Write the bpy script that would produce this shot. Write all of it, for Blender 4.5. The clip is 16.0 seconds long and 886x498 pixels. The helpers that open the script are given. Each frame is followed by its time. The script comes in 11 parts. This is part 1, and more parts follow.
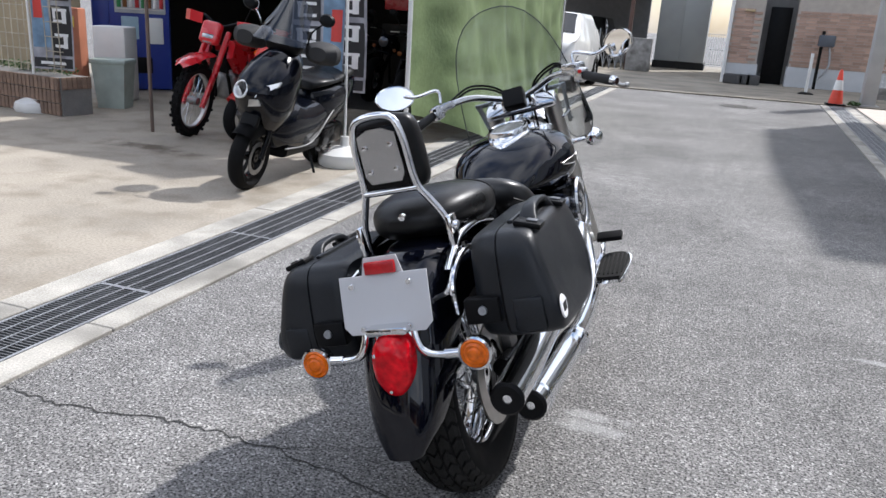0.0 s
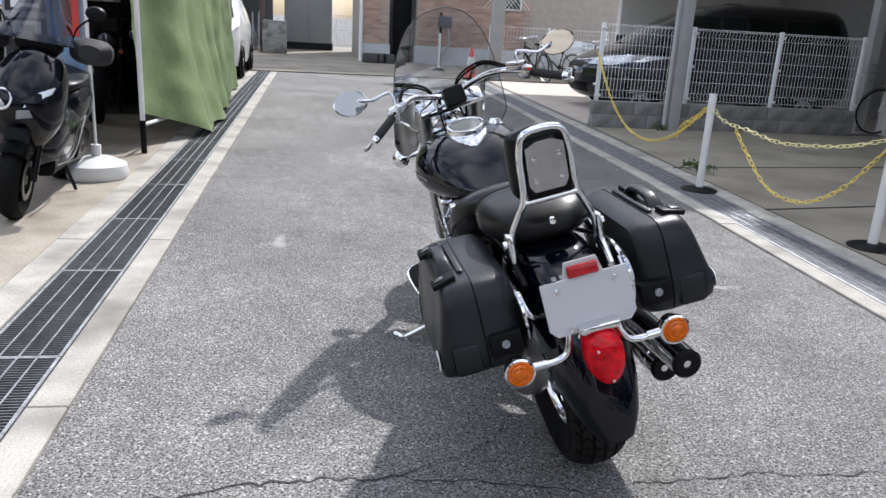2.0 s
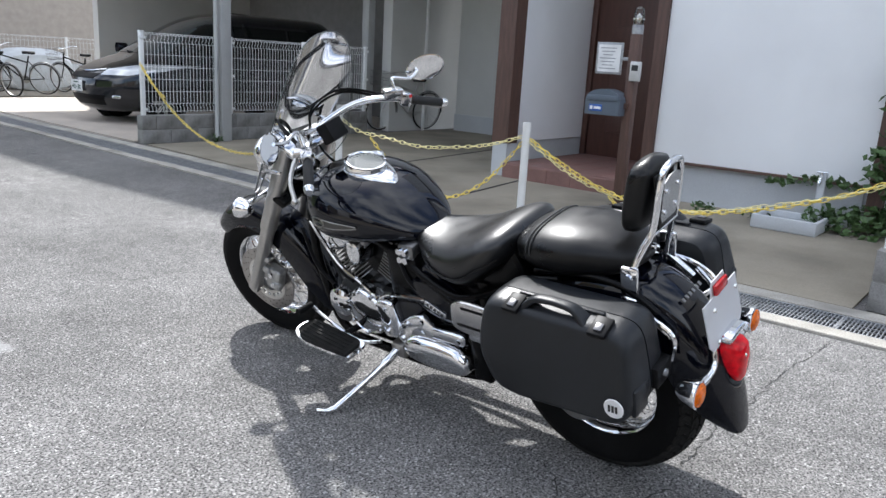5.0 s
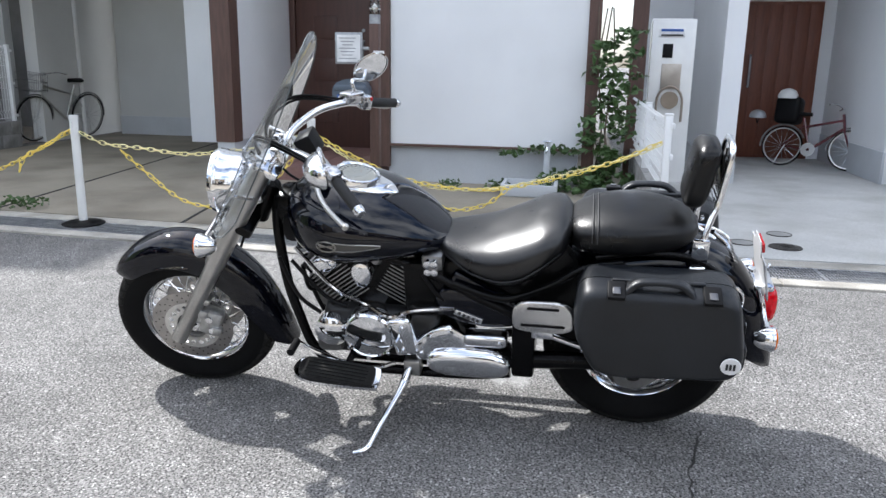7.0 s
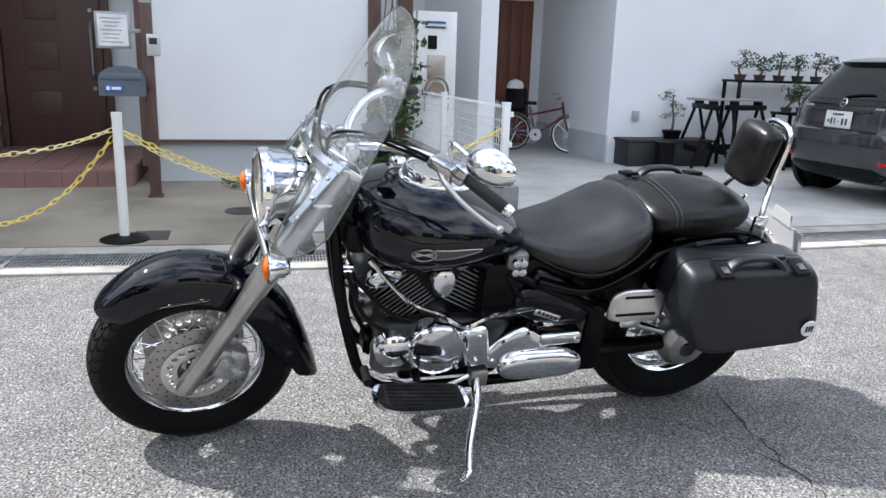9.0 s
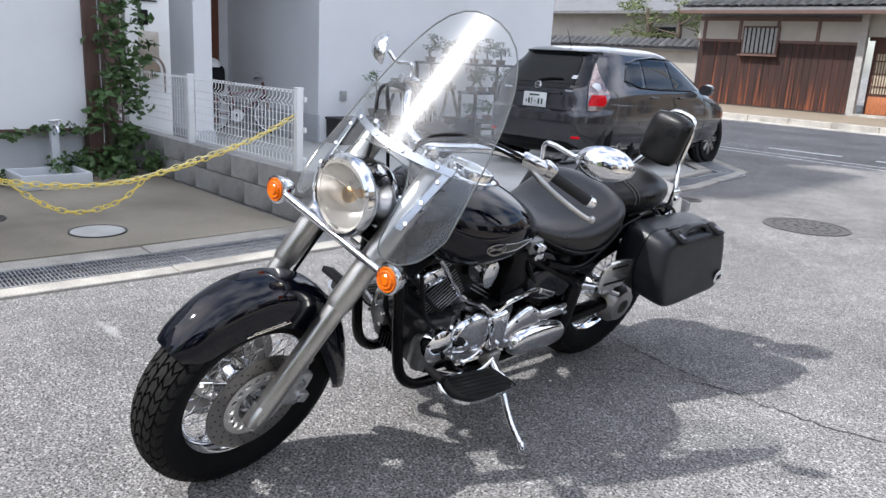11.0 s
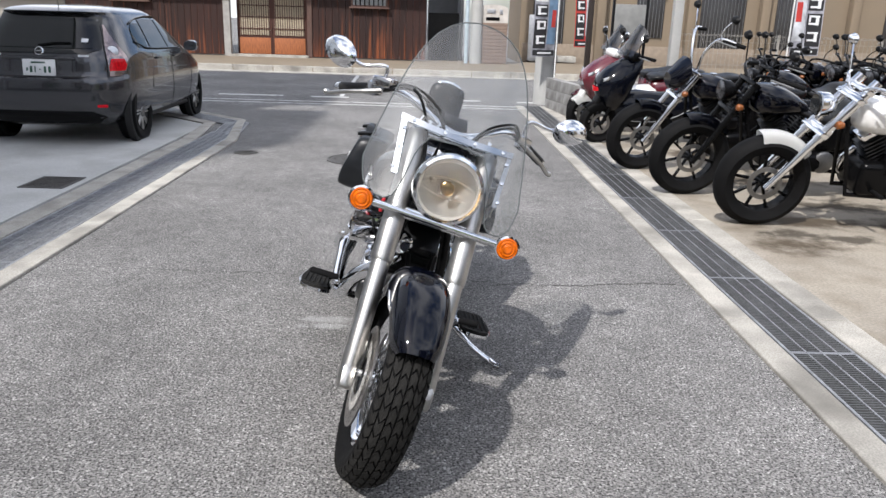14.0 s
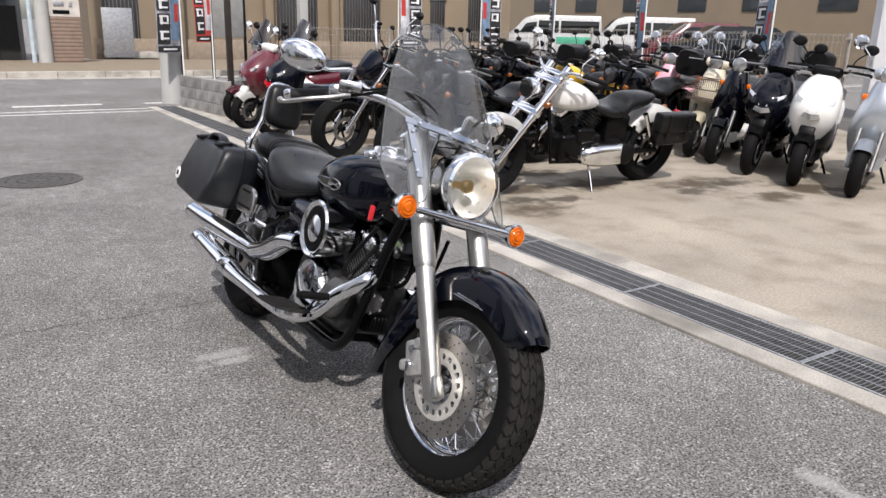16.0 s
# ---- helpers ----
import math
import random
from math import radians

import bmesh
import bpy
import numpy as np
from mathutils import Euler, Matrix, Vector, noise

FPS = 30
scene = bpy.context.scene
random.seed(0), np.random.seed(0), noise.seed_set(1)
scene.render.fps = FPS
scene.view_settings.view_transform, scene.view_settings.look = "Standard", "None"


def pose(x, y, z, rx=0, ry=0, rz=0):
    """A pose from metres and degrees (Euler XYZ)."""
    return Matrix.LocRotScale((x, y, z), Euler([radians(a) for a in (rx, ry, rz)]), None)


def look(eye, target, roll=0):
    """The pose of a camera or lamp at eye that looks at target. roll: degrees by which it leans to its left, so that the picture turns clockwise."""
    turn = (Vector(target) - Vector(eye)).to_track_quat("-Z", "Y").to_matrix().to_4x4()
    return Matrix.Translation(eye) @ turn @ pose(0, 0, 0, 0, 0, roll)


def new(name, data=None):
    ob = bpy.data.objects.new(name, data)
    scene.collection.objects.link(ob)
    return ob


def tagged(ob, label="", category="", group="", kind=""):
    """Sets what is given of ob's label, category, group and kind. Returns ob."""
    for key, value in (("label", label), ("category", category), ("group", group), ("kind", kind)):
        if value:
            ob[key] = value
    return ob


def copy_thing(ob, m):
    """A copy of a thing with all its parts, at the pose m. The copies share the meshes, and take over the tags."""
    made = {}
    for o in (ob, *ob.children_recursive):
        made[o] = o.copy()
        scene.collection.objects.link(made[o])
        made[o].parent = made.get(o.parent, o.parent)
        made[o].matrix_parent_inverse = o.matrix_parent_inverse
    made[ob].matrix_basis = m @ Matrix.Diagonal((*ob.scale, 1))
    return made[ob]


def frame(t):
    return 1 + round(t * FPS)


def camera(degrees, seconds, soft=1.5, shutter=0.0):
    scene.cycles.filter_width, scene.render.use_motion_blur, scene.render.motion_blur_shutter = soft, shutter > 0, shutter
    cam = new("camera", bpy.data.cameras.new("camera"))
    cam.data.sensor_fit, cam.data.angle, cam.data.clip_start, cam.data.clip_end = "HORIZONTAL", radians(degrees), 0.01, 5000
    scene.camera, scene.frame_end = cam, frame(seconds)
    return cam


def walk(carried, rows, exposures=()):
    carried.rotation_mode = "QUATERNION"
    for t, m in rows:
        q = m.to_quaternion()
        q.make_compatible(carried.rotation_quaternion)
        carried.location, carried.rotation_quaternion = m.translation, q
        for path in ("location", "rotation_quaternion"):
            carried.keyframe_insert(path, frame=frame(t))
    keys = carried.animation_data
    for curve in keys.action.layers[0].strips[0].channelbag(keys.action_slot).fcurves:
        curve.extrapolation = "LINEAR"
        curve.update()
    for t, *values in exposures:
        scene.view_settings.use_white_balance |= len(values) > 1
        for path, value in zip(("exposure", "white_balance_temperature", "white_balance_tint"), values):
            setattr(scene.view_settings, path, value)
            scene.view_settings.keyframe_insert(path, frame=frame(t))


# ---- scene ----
cam = camera(60.5, 16.0)
PATH = [
    (0, (0.186, 0.891, 1.247), (-0.427, 2.704, 0.667), 3.6),
    (0.5, (-0.132, 0.778, 1.249), (-0.509, 2.653, 0.665), 3.9),
    (1, (-0.455, 0.714, 1.249), (-0.593, 2.622, 0.665), 3.9),
    (1.5, (-0.788, 0.701, 1.262), (-0.685, 2.613, 0.685), 3.6),
    (2, (-1.121, 0.736, 1.248), (-0.779, 2.622, 0.678), 3.3),
    (2.5, (-1.424, 0.869, 1.243), (-0.855, 2.701, 0.678), 3.0),
    (3, (-1.697, 1.02, 1.247), (-0.922, 2.777, 0.687), 2.7),
    (3.5, (-1.901, 1.217, 1.238), (-0.932, 2.878, 0.686), 3.0),
    (4, (-2.157, 1.362, 1.241), (-1.002, 2.904, 0.707), 3.3),
    (4.5, (-2.307, 1.556, 1.246), (-0.964, 2.947, 0.735), 3.5),
    (5, (-2.457, 1.779, 1.229), (-0.932, 2.982, 0.749), 3.4),
    (5.2, (-2.529, 1.893, 1.229), (-0.939, 3.012, 0.759), 3.1),
    (7.5, (-2.906, 3.279, 1.206), (-0.969, 3.408, 0.726), 1.0),
    (8, (-2.842, 3.595, 1.18), (-0.902, 3.513, 0.702), 1.4),
    (8.2, (-2.792, 3.715, 1.178), (-0.857, 3.545, 0.7), 1.5),
    (10.3, (-2.344, 4.963, 1.148), (-0.728, 3.888, 0.667), 2.5),
    (10.5, (-2.273, 5.059, 1.153), (-0.715, 3.902, 0.668), 2.7),
    (11, (-2.097, 5.291, 1.191), (-0.707, 3.941, 0.694), 3.2),
    (11.5, (-1.912, 5.552, 1.232), (-0.725, 4.026, 0.72), 3.3),
    (12, (-1.673, 5.775, 1.233), (-0.714, 4.102, 0.703), 3.2),
    (12.5, (-1.449, 6.027, 1.242), (-0.741, 4.237, 0.699), 3.0),
    (13, (-1.157, 6.183, 1.255), (-0.7, 4.317, 0.7), 2.2),
    (13.5, (-0.8, 6.283, 1.283), (-0.597, 4.376, 0.716), 1.9),
    (14, (-0.475, 6.363, 1.303), (-0.518, 4.447, 0.732), 1.8),
    (14.5, (-0.157, 6.313, 1.295), (-0.458, 4.418, 0.73), 1.7),
    (15, (0.177, 6.244, 1.303), (-0.385, 4.411, 0.735), 1.6),
    (15.5, (0.48, 6.119, 1.289), (-0.341, 4.384, 0.726), 1.6),
    (16, (0.795, 6.003, 1.293), (-0.264, 4.401, 0.735), 1.5),
]
walk(cam, [(t, look(eye, target, roll)) for t, eye, target, roll in PATH], [(0.0, 0.36, 6150, 12), (2.5, 0.42, 6180, 12), (5.0, 0.63, 6150, 10), (8.0, 0.85, 6180, 10), (10.3, 0.72, 6200, 11), (11.0, 0.62, 6200, 12), (12.5, 0.33, 6250, 12), (14.0, 0.23, 6350, 12), (16.0, 0.15, 6580, 14)])

# ---- sky and sun ----
SUN_WAY = Vector((0.427, 0.718, 1.0)).normalized()
world = bpy.data.worlds.new("world")
scene.world = world
world.use_nodes = True
wn = world.node_tree
sky = wn.nodes.new("ShaderNodeTexSky")
sky.sky_type = "NISHITA"
sky.sun_disc = False
sky.sun_elevation = math.asin(SUN_WAY.z)
sky.sun_rotation = math.atan2(SUN_WAY.x, SUN_WAY.y)
sky.dust_density = 2.0
clouds = wn.nodes.new("ShaderNodeTexNoise")
clouds.inputs["Scale"].default_value = 2.2
clouds.inputs["Detail"].default_value = 7
wcoord = wn.nodes.new("ShaderNodeTexCoord")
wn.links.new(wcoord.outputs["Generated"], clouds.inputs["Vector"])
cramp = wn.nodes.new("ShaderNodeValToRGB")
cramp.color_ramp.elements[0].position, cramp.color_ramp.elements[1].position = 0.42, 0.62
wn.links.new(clouds.outputs["Fac"], cramp.inputs["Fac"])
cmix = wn.nodes.new("ShaderNodeMix")
cmix.data_type = "RGBA"
cmix.inputs[7].default_value = (9.0, 9.2, 9.6, 1)
wn.links.new(cramp.outputs["Color"], cmix.inputs[0])
wn.links.new(sky.outputs["Color"], cmix.inputs[6])
wback = next(n for n in wn.nodes if n.type == "BACKGROUND")
wn.links.new(cmix.outputs[2], wback.inputs["Color"])
wback.inputs["Strength"].default_value = 0.15
sun_data = bpy.data.lights.new("sun", "SUN")
sun_data.energy, sun_data.angle, sun_data.color = 3.9, radians(1.3), (1.0, 0.965, 0.91)
sun = new("sun", sun_data)
sun.matrix_world = look(SUN_WAY * 40, (0, 0, 0))


# ---- materials ----
def sock(node, key):
    return node.inputs[key]


def mat(name, col, rough=0.5, metal=0.0, var=0.15, scale=6.0, bump=0.0, bscale=80.0, coat=0.0, spec=0.5, fine=0.0, rvar=0.1, each=0.0, stretch=(1, 1, 1), stain=None):
    """A surface with broad mottling, fine grain, uneven gloss and relief, in metres of its object."""
    m = bpy.data.materials.new(name)
    m.use_nodes = True
    nt = m.node_tree
    b = nt.nodes["Principled BSDF"]
    L = nt.links.new
    co = nt.nodes.new("ShaderNodeTexCoord")
    mp = nt.nodes.new("ShaderNodeMapping")
    mp.inputs["Scale"].default_value = stretch
    L(co.outputs["Object"], mp.inputs["Vector"])
    n1 = nt.nodes.new("ShaderNodeTexNoise")
    n1.inputs["Scale"].default_value, n1.inputs["Detail"].default_value = scale, 6
    n2 = nt.nodes.new("ShaderNodeTexNoise")
    n2.inputs["Scale"].default_value, n2.inputs["Detail"].default_value = bscale, 3
    for n in (n1, n2):
        L(mp.outputs["Vector"], n.inputs["Vector"])
    r1 = nt.nodes.new("ShaderNodeMapRange")
    r1.inputs["From Min"].default_value, r1.inputs["From Max"].default_value = 0.3, 0.7
    r1.inputs["To Min"].default_value, r1.inputs["To Max"].default_value = 1 - var, 1 + var
    L(n1.outputs["Fac"], r1.inputs["Value"])
    r2 = nt.nodes.new("ShaderNodeMapRange")
    r2.inputs["From Min"].default_value, r2.inputs["From Max"].default_value = 0.3, 0.7
    r2.inputs["To Min"].default_value, r2.inputs["To Max"].default_value = 1 - fine, 1 + fine
    L(n2.outputs["Fac"], r2.inputs["Value"])
    mul = nt.nodes.new("ShaderNodeMath")
    mul.operation = "MULTIPLY"
    L(r1.outputs["Result"], mul.inputs[0])
    L(r2.outputs["Result"], mul.inputs[1])
    last = mul.outputs[0]
    if each:
        oi = nt.nodes.new("ShaderNodeObjectInfo")
        r3 = nt.nodes.new("ShaderNodeMapRange")
        r3.inputs["To Min"].default_value, r3.inputs["To Max"].default_value = 1 - each, 1 + each
        L(oi.outputs["Random"], r3.inputs["Value"])
        m2 = nt.nodes.new("ShaderNodeMath")
        m2.operation = "MULTIPLY"
        L(last, m2.inputs[0])
        L(r3.outputs["Result"], m2.inputs[1])
        last = m2.outputs[0]
    vm = nt.nodes.new("ShaderNodeVectorMath")
    vm.operation = "SCALE"
    vm.inputs[0].default_value = col[:3]
    L(last, vm.inputs["Scale"])
    colour = vm.outputs["Vector"]
    if stain:
        n3 = nt.nodes.new("ShaderNodeTexNoise")
        n3.inputs["Scale"].default_value, n3.inputs["Detail"].default_value = stain[1], 8
        L(mp.outputs["Vector"], n3.inputs["Vector"])
        rm = nt.nodes.new("ShaderNodeValToRGB")
        rm.color_ramp.elements[0].position, rm.color_ramp.elements[1].position = stain[2], stain[3]
        L(n3.outputs["Fac"], rm.inputs["Fac"])
        mx = nt.nodes.new("ShaderNodeMix")
        mx.data_type = "RGBA"
        L(rm.outputs["Color"], mx.inputs[0])
        L(colour, mx.inputs[6])
        mx.inputs[7].default_value = (*stain[0], 1)
        colour = mx.outputs[2]
    L(colour, b.inputs["Base Color"])
    rr = nt.nodes.new("ShaderNodeMapRange")
    rr.inputs["From Min"].default_value, rr.inputs["From Max"].default_value = 0.3, 0.7
    rr.inputs["To Min"].default_value, rr.inputs["To Max"].default_value = max(0.02, rough * (1 - rvar)), min(1, rough * (1 + rvar))
    L(n1.outputs["Fac"], rr.inputs["Value"])
    L(rr.outputs["Result"], b.inputs["Roughness"])
    b.inputs["Metallic"].default_value = metal
    b.inputs["Coat Weight"].default_value = coat
    b.inputs["Coat Roughness"].default_value = 0.04
    b.inputs["Specular IOR Level"].default_value = spec
    if bump:
        bp = nt.nodes.new("ShaderNodeBump")
        bp.inputs["Strength"].default_value = 0.5
        bp.inputs["Distance"].default_value = bump
        L(n2.outputs["Fac"], bp.inputs["Height"])
        L(bp.outputs["Normal"], b.inputs["Normal"])
    return m


def clear(name, tint=(1, 1, 1), rough=0.02, alpha=0.12, ior=1.45, haze=0.0, sheen=0.0):
    """Thin clear sheet: mostly passes light, with a mirror gloss."""
    m = bpy.data.materials.new(name)
    m.use_nodes = True
    nt = m.node_tree
    nt.nodes.clear()
    out = nt.nodes.new("ShaderNodeOutputMaterial")
    tr = nt.nodes.new("ShaderNodeBsdfTransparent")
    tr.inputs["Color"].default_value = (*tint, 1)
    gl = nt.nodes.new("ShaderNodeBsdfGlossy")
    gl.inputs["Roughness"].default_value = rough
    fr = nt.nodes.new("ShaderNodeFresnel")
    fr.inputs["IOR"].default_value = ior
    add = nt.nodes.new("ShaderNodeMath")
    add.operation = "ADD"
    add.use_clamp = True
    add.inputs[1].default_value = alpha
    nt.links.new(fr.outputs["Fac"], add.inputs[0])
    mx = nt.nodes.new("ShaderNodeMixShader")
    nt.links.new(add.outputs[0], mx.inputs[0])
    nt.links.new(tr.outputs[0], mx.inputs[1])
    nt.links.new(gl.outputs[0], mx.inputs[2])
    last = mx.outputs[0]
    if sheen:
        g2 = nt.nodes.new("ShaderNodeBsdfGlossy")
        g2.inputs["Roughness"].default_value = 0.24
        m3 = nt.nodes.new("ShaderNodeMixShader")
        m3.inputs[0].default_value = sheen
        nt.links.new(last, m3.inputs[1])
        nt.links.new(g2.outputs[0], m3.inputs[2])
        last = m3.outputs[0]
    # Pale diffuse veil stands in for whitish reflections on the sheet.
    if haze:
        df = nt.nodes.new("ShaderNodeBsdfDiffuse")
        df.inputs["Color"].default_value = (0.8, 0.82, 0.83, 1)
        m2 = nt.nodes.new("ShaderNodeMixShader")
        m2.inputs[0].default_value = haze
        nt.links.new(last, m2.inputs[1])
        nt.links.new(df.outputs[0], m2.inputs[2])
        last = m2.outputs[0]
    nt.links.new(last, out.inputs["Surface"])
    return m


def asphalt_mat():
    m = bpy.data.materials.new("asphalt")
    m.use_nodes = True
    nt = m.node_tree
    b = nt.nodes["Principled BSDF"]
    L = nt.links.new
    co = nt.nodes.new("ShaderNodeTexCoord")
    vo = nt.nodes.new("ShaderNodeTexVoronoi")
    vo.inputs["Scale"].default_value = 150
    vo2 = nt.nodes.new("ShaderNodeTexVoronoi")
    vo2.inputs["Scale"].default_value = 120
    big = nt.nodes.new("ShaderNodeTexNoise")
    big.inputs["Scale"].default_value, big.inputs["Detail"].default_value = 0.9, 8
    mid = nt.nodes.new("ShaderNodeTexNoise")
    mid.inputs["Scale"].default_value, mid.inputs["Detail"].default_value = 7, 8
    fine = nt.nodes.new("ShaderNodeTexNoise")
    fine.inputs["Scale"].default_value, fine.inputs["Detail"].default_value = 130, 4
    for n in (vo, vo2, big, mid, fine):
        L(co.outputs["Object"], n.inputs["Vector"])
    ramp = nt.nodes.new("ShaderNodeValToRGB")
    e = ramp.color_ramp.elements
    e[0].position, e[0].color = 0.0, (0.105, 0.102, 0.101, 1)
    e[1].position, e[1].color = 1.0, (0.44, 0.43, 0.415, 1)
    for pos, c in ((0.25, (0.160, 0.156, 0.152, 1)), (0.78, (0.232, 0.226, 0.218, 1)), (0.94, (0.325, 0.315, 0.302, 1))):
        k = e.new(pos)
        k.color = c
    sep = nt.nodes.new("ShaderNodeSeparateColor")
    L(vo.outputs["Color"], sep.inputs["Color"])
    L(sep.outputs[0], ramp.inputs["Fac"])
    gaps = nt.nodes.new("ShaderNodeMapRange")
    gaps.inputs["From Min"].default_value, gaps.inputs["From Max"].default_value = 0.36, 0.52
    gaps.inputs["To Min"].default_value, gaps.inputs["To Max"].default_value = 0.16, 1.16
    L(fine.outputs["Fac"], gaps.inputs["Value"])
    broad = nt.nodes.new("ShaderNodeMapRange")
    broad.inputs["From Min"].default_value, broad.inputs["From Max"].default_value = 0.3, 0.7
    broad.inputs["To Min"].default_value, broad.inputs["To Max"].default_value = 0.78, 1.2
    L(big.outputs["Fac"], broad.inputs["Value"])
    blot = nt.nodes.new("ShaderNodeMapRange")
    blot.inputs["From Min"].default_value, blot.inputs["From Max"].default_value = 0.3, 0.7
    blot.inputs["To Min"].default_value, blot.inputs["To Max"].default_value = 0.86, 1.12
    L(mid.outputs["Fac"], blot.inputs["Value"])
    a = nt.nodes.new("ShaderNodeMath")
    a.operation = "MULTIPLY"
    L(gaps.outputs[0], a.inputs[0])
    L(broad.outputs[0], a.inputs[1])
    a2 = nt.nodes.new("ShaderNodeMath")
    a2.operation = "MULTIPLY"
    L(a.outputs[0], a2.inputs[0])
    L(blot.outputs[0], a2.inputs[1])
    vm = nt.nodes.new("ShaderNodeVectorMath")
    vm.operation = "SCALE"
    L(ramp.outputs["Color"], vm.inputs[0])
    L(a2.outputs[0], vm.inputs["Scale"])
    L(vm.outputs["Vector"], b.inputs["Base Color"])
    b.inputs["Roughness"].default_value = 0.85
    b.inputs["Specular IOR Level"].default_value = 0.2
    bp = nt.nodes.new("ShaderNodeBump")
    bp.inputs["Strength"].default_value, bp.inputs["Distance"].default_value = 1.0, 0.003
    bp.invert = True
    L(vo2.outputs["Distance"], bp.inputs["Height"])
    bp2 = nt.nodes.new("ShaderNodeBump")
    bp2.inputs["Strength"].default_value, bp2.inputs["Distance"].default_value = 0.9, 0.004
    L(fine.outputs["Fac"], bp2.inputs["Height"])
    L(bp.outputs["Normal"], bp2.inputs["Normal"])
    L(bp2.outputs["Normal"], b.inputs["Normal"])
    return m


def blotches(m, spots, colour, amount, scale=2.5):
    """Old spills or scuffs: ragged patches round given places, rows of x, y, radius x, radius y."""
    nt = m.node_tree
    b = nt.nodes["Principled BSDF"]
    old = b.inputs["Base Color"].links[0].from_socket
    L = nt.links.new
    co = nt.nodes.new("ShaderNodeTexCoord")
    n = nt.nodes.new("ShaderNodeTexNoise")
    n.inputs["Scale"].default_value, n.inputs["Detail"].default_value = scale, 8
    n.inputs["Roughness"].default_value = 0.65
    L(co.outputs["Object"], n.inputs["Vector"])
    near = None
    for x, y, rx, ry in spots:
        mp = nt.nodes.new("ShaderNodeMapping")
        mp.inputs["Location"].default_value = (-x / rx, -y / ry, 0)
        mp.inputs["Scale"].default_value = (1 / rx, 1 / ry, 0)
        L(co.outputs["Object"], mp.inputs["Vector"])
        ln = nt.nodes.new("ShaderNodeVectorMath")
        ln.operation = "LENGTH"
        L(mp.outputs["Vector"], ln.inputs[0])
        if near is None:
            near = ln.outputs["Value"]
        else:
            mn = nt.nodes.new("ShaderNodeMath")
            mn.operation = "MINIMUM"
            L(near, mn.inputs[0])
            L(ln.outputs["Value"], mn.inputs[1])
            near = mn.outputs[0]
    r = nt.nodes.new("ShaderNodeMapRange")
    r.inputs["From Min"].default_value, r.inputs["From Max"].default_value = 0.0, 1.0
    r.inputs["To Min"].default_value, r.inputs["To Max"].default_value = 0.32, -0.28
    L(near, r.inputs["Value"])
    ad = nt.nodes.new("ShaderNodeMath")
    L(n.outputs["Fac"], ad.inputs[0])
    L(r.outputs["Result"], ad.inputs[1])
    f = nt.nodes.new("ShaderNodeMapRange")
    f.inputs["From Min"].default_value, f.inputs["From Max"].default_value = 0.5, 0.72
    f.inputs["To Max"].default_value = amount
    L(ad.outputs[0], f.inputs["Value"])
    mx = nt.nodes.new("ShaderNodeMix")
    mx.data_type = "RGBA"
    L(f.outputs["Result"], mx.inputs[0])
    L(old, mx.inputs[6])
    mx.inputs[7].default_value = (*colour, 1)
    L(mx.outputs[2], b.inputs["Base Color"])


ASPHALT = asphalt_mat()
blotches(ASPHALT, [(-0.05, 3.23, 0.28, 0.07), (-0.04, 3.15, 0.30, 0.10), (1.0, 4.2, 0.3, 0.06), (-1.3, 5.0, 0.08, 0.3)], (0.42, 0.42, 0.41), 0.55, 9.0)
KERB = mat("kerb_concrete", (0.38, 0.36, 0.32), 0.85, var=0.2, scale=5, bump=0.003, bscale=120, fine=0.22, each=0.08, stain=((0.17, 0.16, 0.14), 2.2, 0.5, 0.75))
CONCRETE = mat("forecourt_concrete", (0.315, 0.28, 0.228), 0.8, var=0.2, scale=1.3, bump=0.003, bscale=70, fine=0.2, stain=((0.17, 0.14, 0.10), 3.2, 0.48, 0.85))
blotches(CONCRETE, [(-3.9, 1.2, 1.3, 0.5), (-4.7, 1.65, 1.0, 0.45), (-4.95, 2.3, 0.7, 0.4), (-2.9, 1.75, 0.6, 0.45), (-3.1, 1.15, 0.7, 0.45), (-5.6, 2.2, 0.8, 0.6), (-3.6, -0.4, 1.2, 0.5), (-3.4, -1.8, 1.2, 0.6), (-4.4, 6.3, 0.9, 0.3), (-5.2, 0.0, 1.2, 1.0)], (0.075, 0.055, 0.034), 0.95, 3.2)
blotches(CONCRETE, [(-5.1, 1.75, 0.75, 0.4), (-4.5, 1.85, 0.5, 0.3), (-2.95, 1.5, 0.6, 0.3), (-3.3, 1.6, 0.5, 0.25), (-3.7, 0.6, 1.0, 0.45), (-3.1, -0.3, 0.7, 0.5), (-5.9, 2.45, 0.7, 0.3), (-4.2, 1.2, 0.9, 0.3)], (0.048, 0.038, 0.026), 0.85, 6.0)
CONCRETE_GREY = mat("drive_concrete", (0.27, 0.24, 0.19), 0.85, var=0.14, scale=1.5, bump=0.002, bscale=100, fine=0.1, stain=((0.12, 0.105, 0.08), 1.1, 0.46, 0.8))
CONCRETE_PALE = mat("pale_drive_concrete", (0.46, 0.46, 0.445), 0.8, var=0.14, scale=1.1, bump=0.002, bscale=90, fine=0.12, stain=((0.33, 0.325, 0.30), 1.7, 0.46, 0.78))
BLOCK = mat("block_concrete", (0.30, 0.295, 0.285), 0.9, var=0.2, scale=6, bump=0.003, bscale=150, fine=0.2, each=0.15, stain=((0.085, 0.08, 0.072), 3.5, 0.45, 0.72))
MORTAR = mat("mortar", (0.2, 0.195, 0.185), 0.95, bump=0.002, fine=0.15)
STEEL = mat("galvanised_steel", (0.36, 0.37, 0.385), 0.5, 0.7, var=0.2, scale=20, fine=0.15)
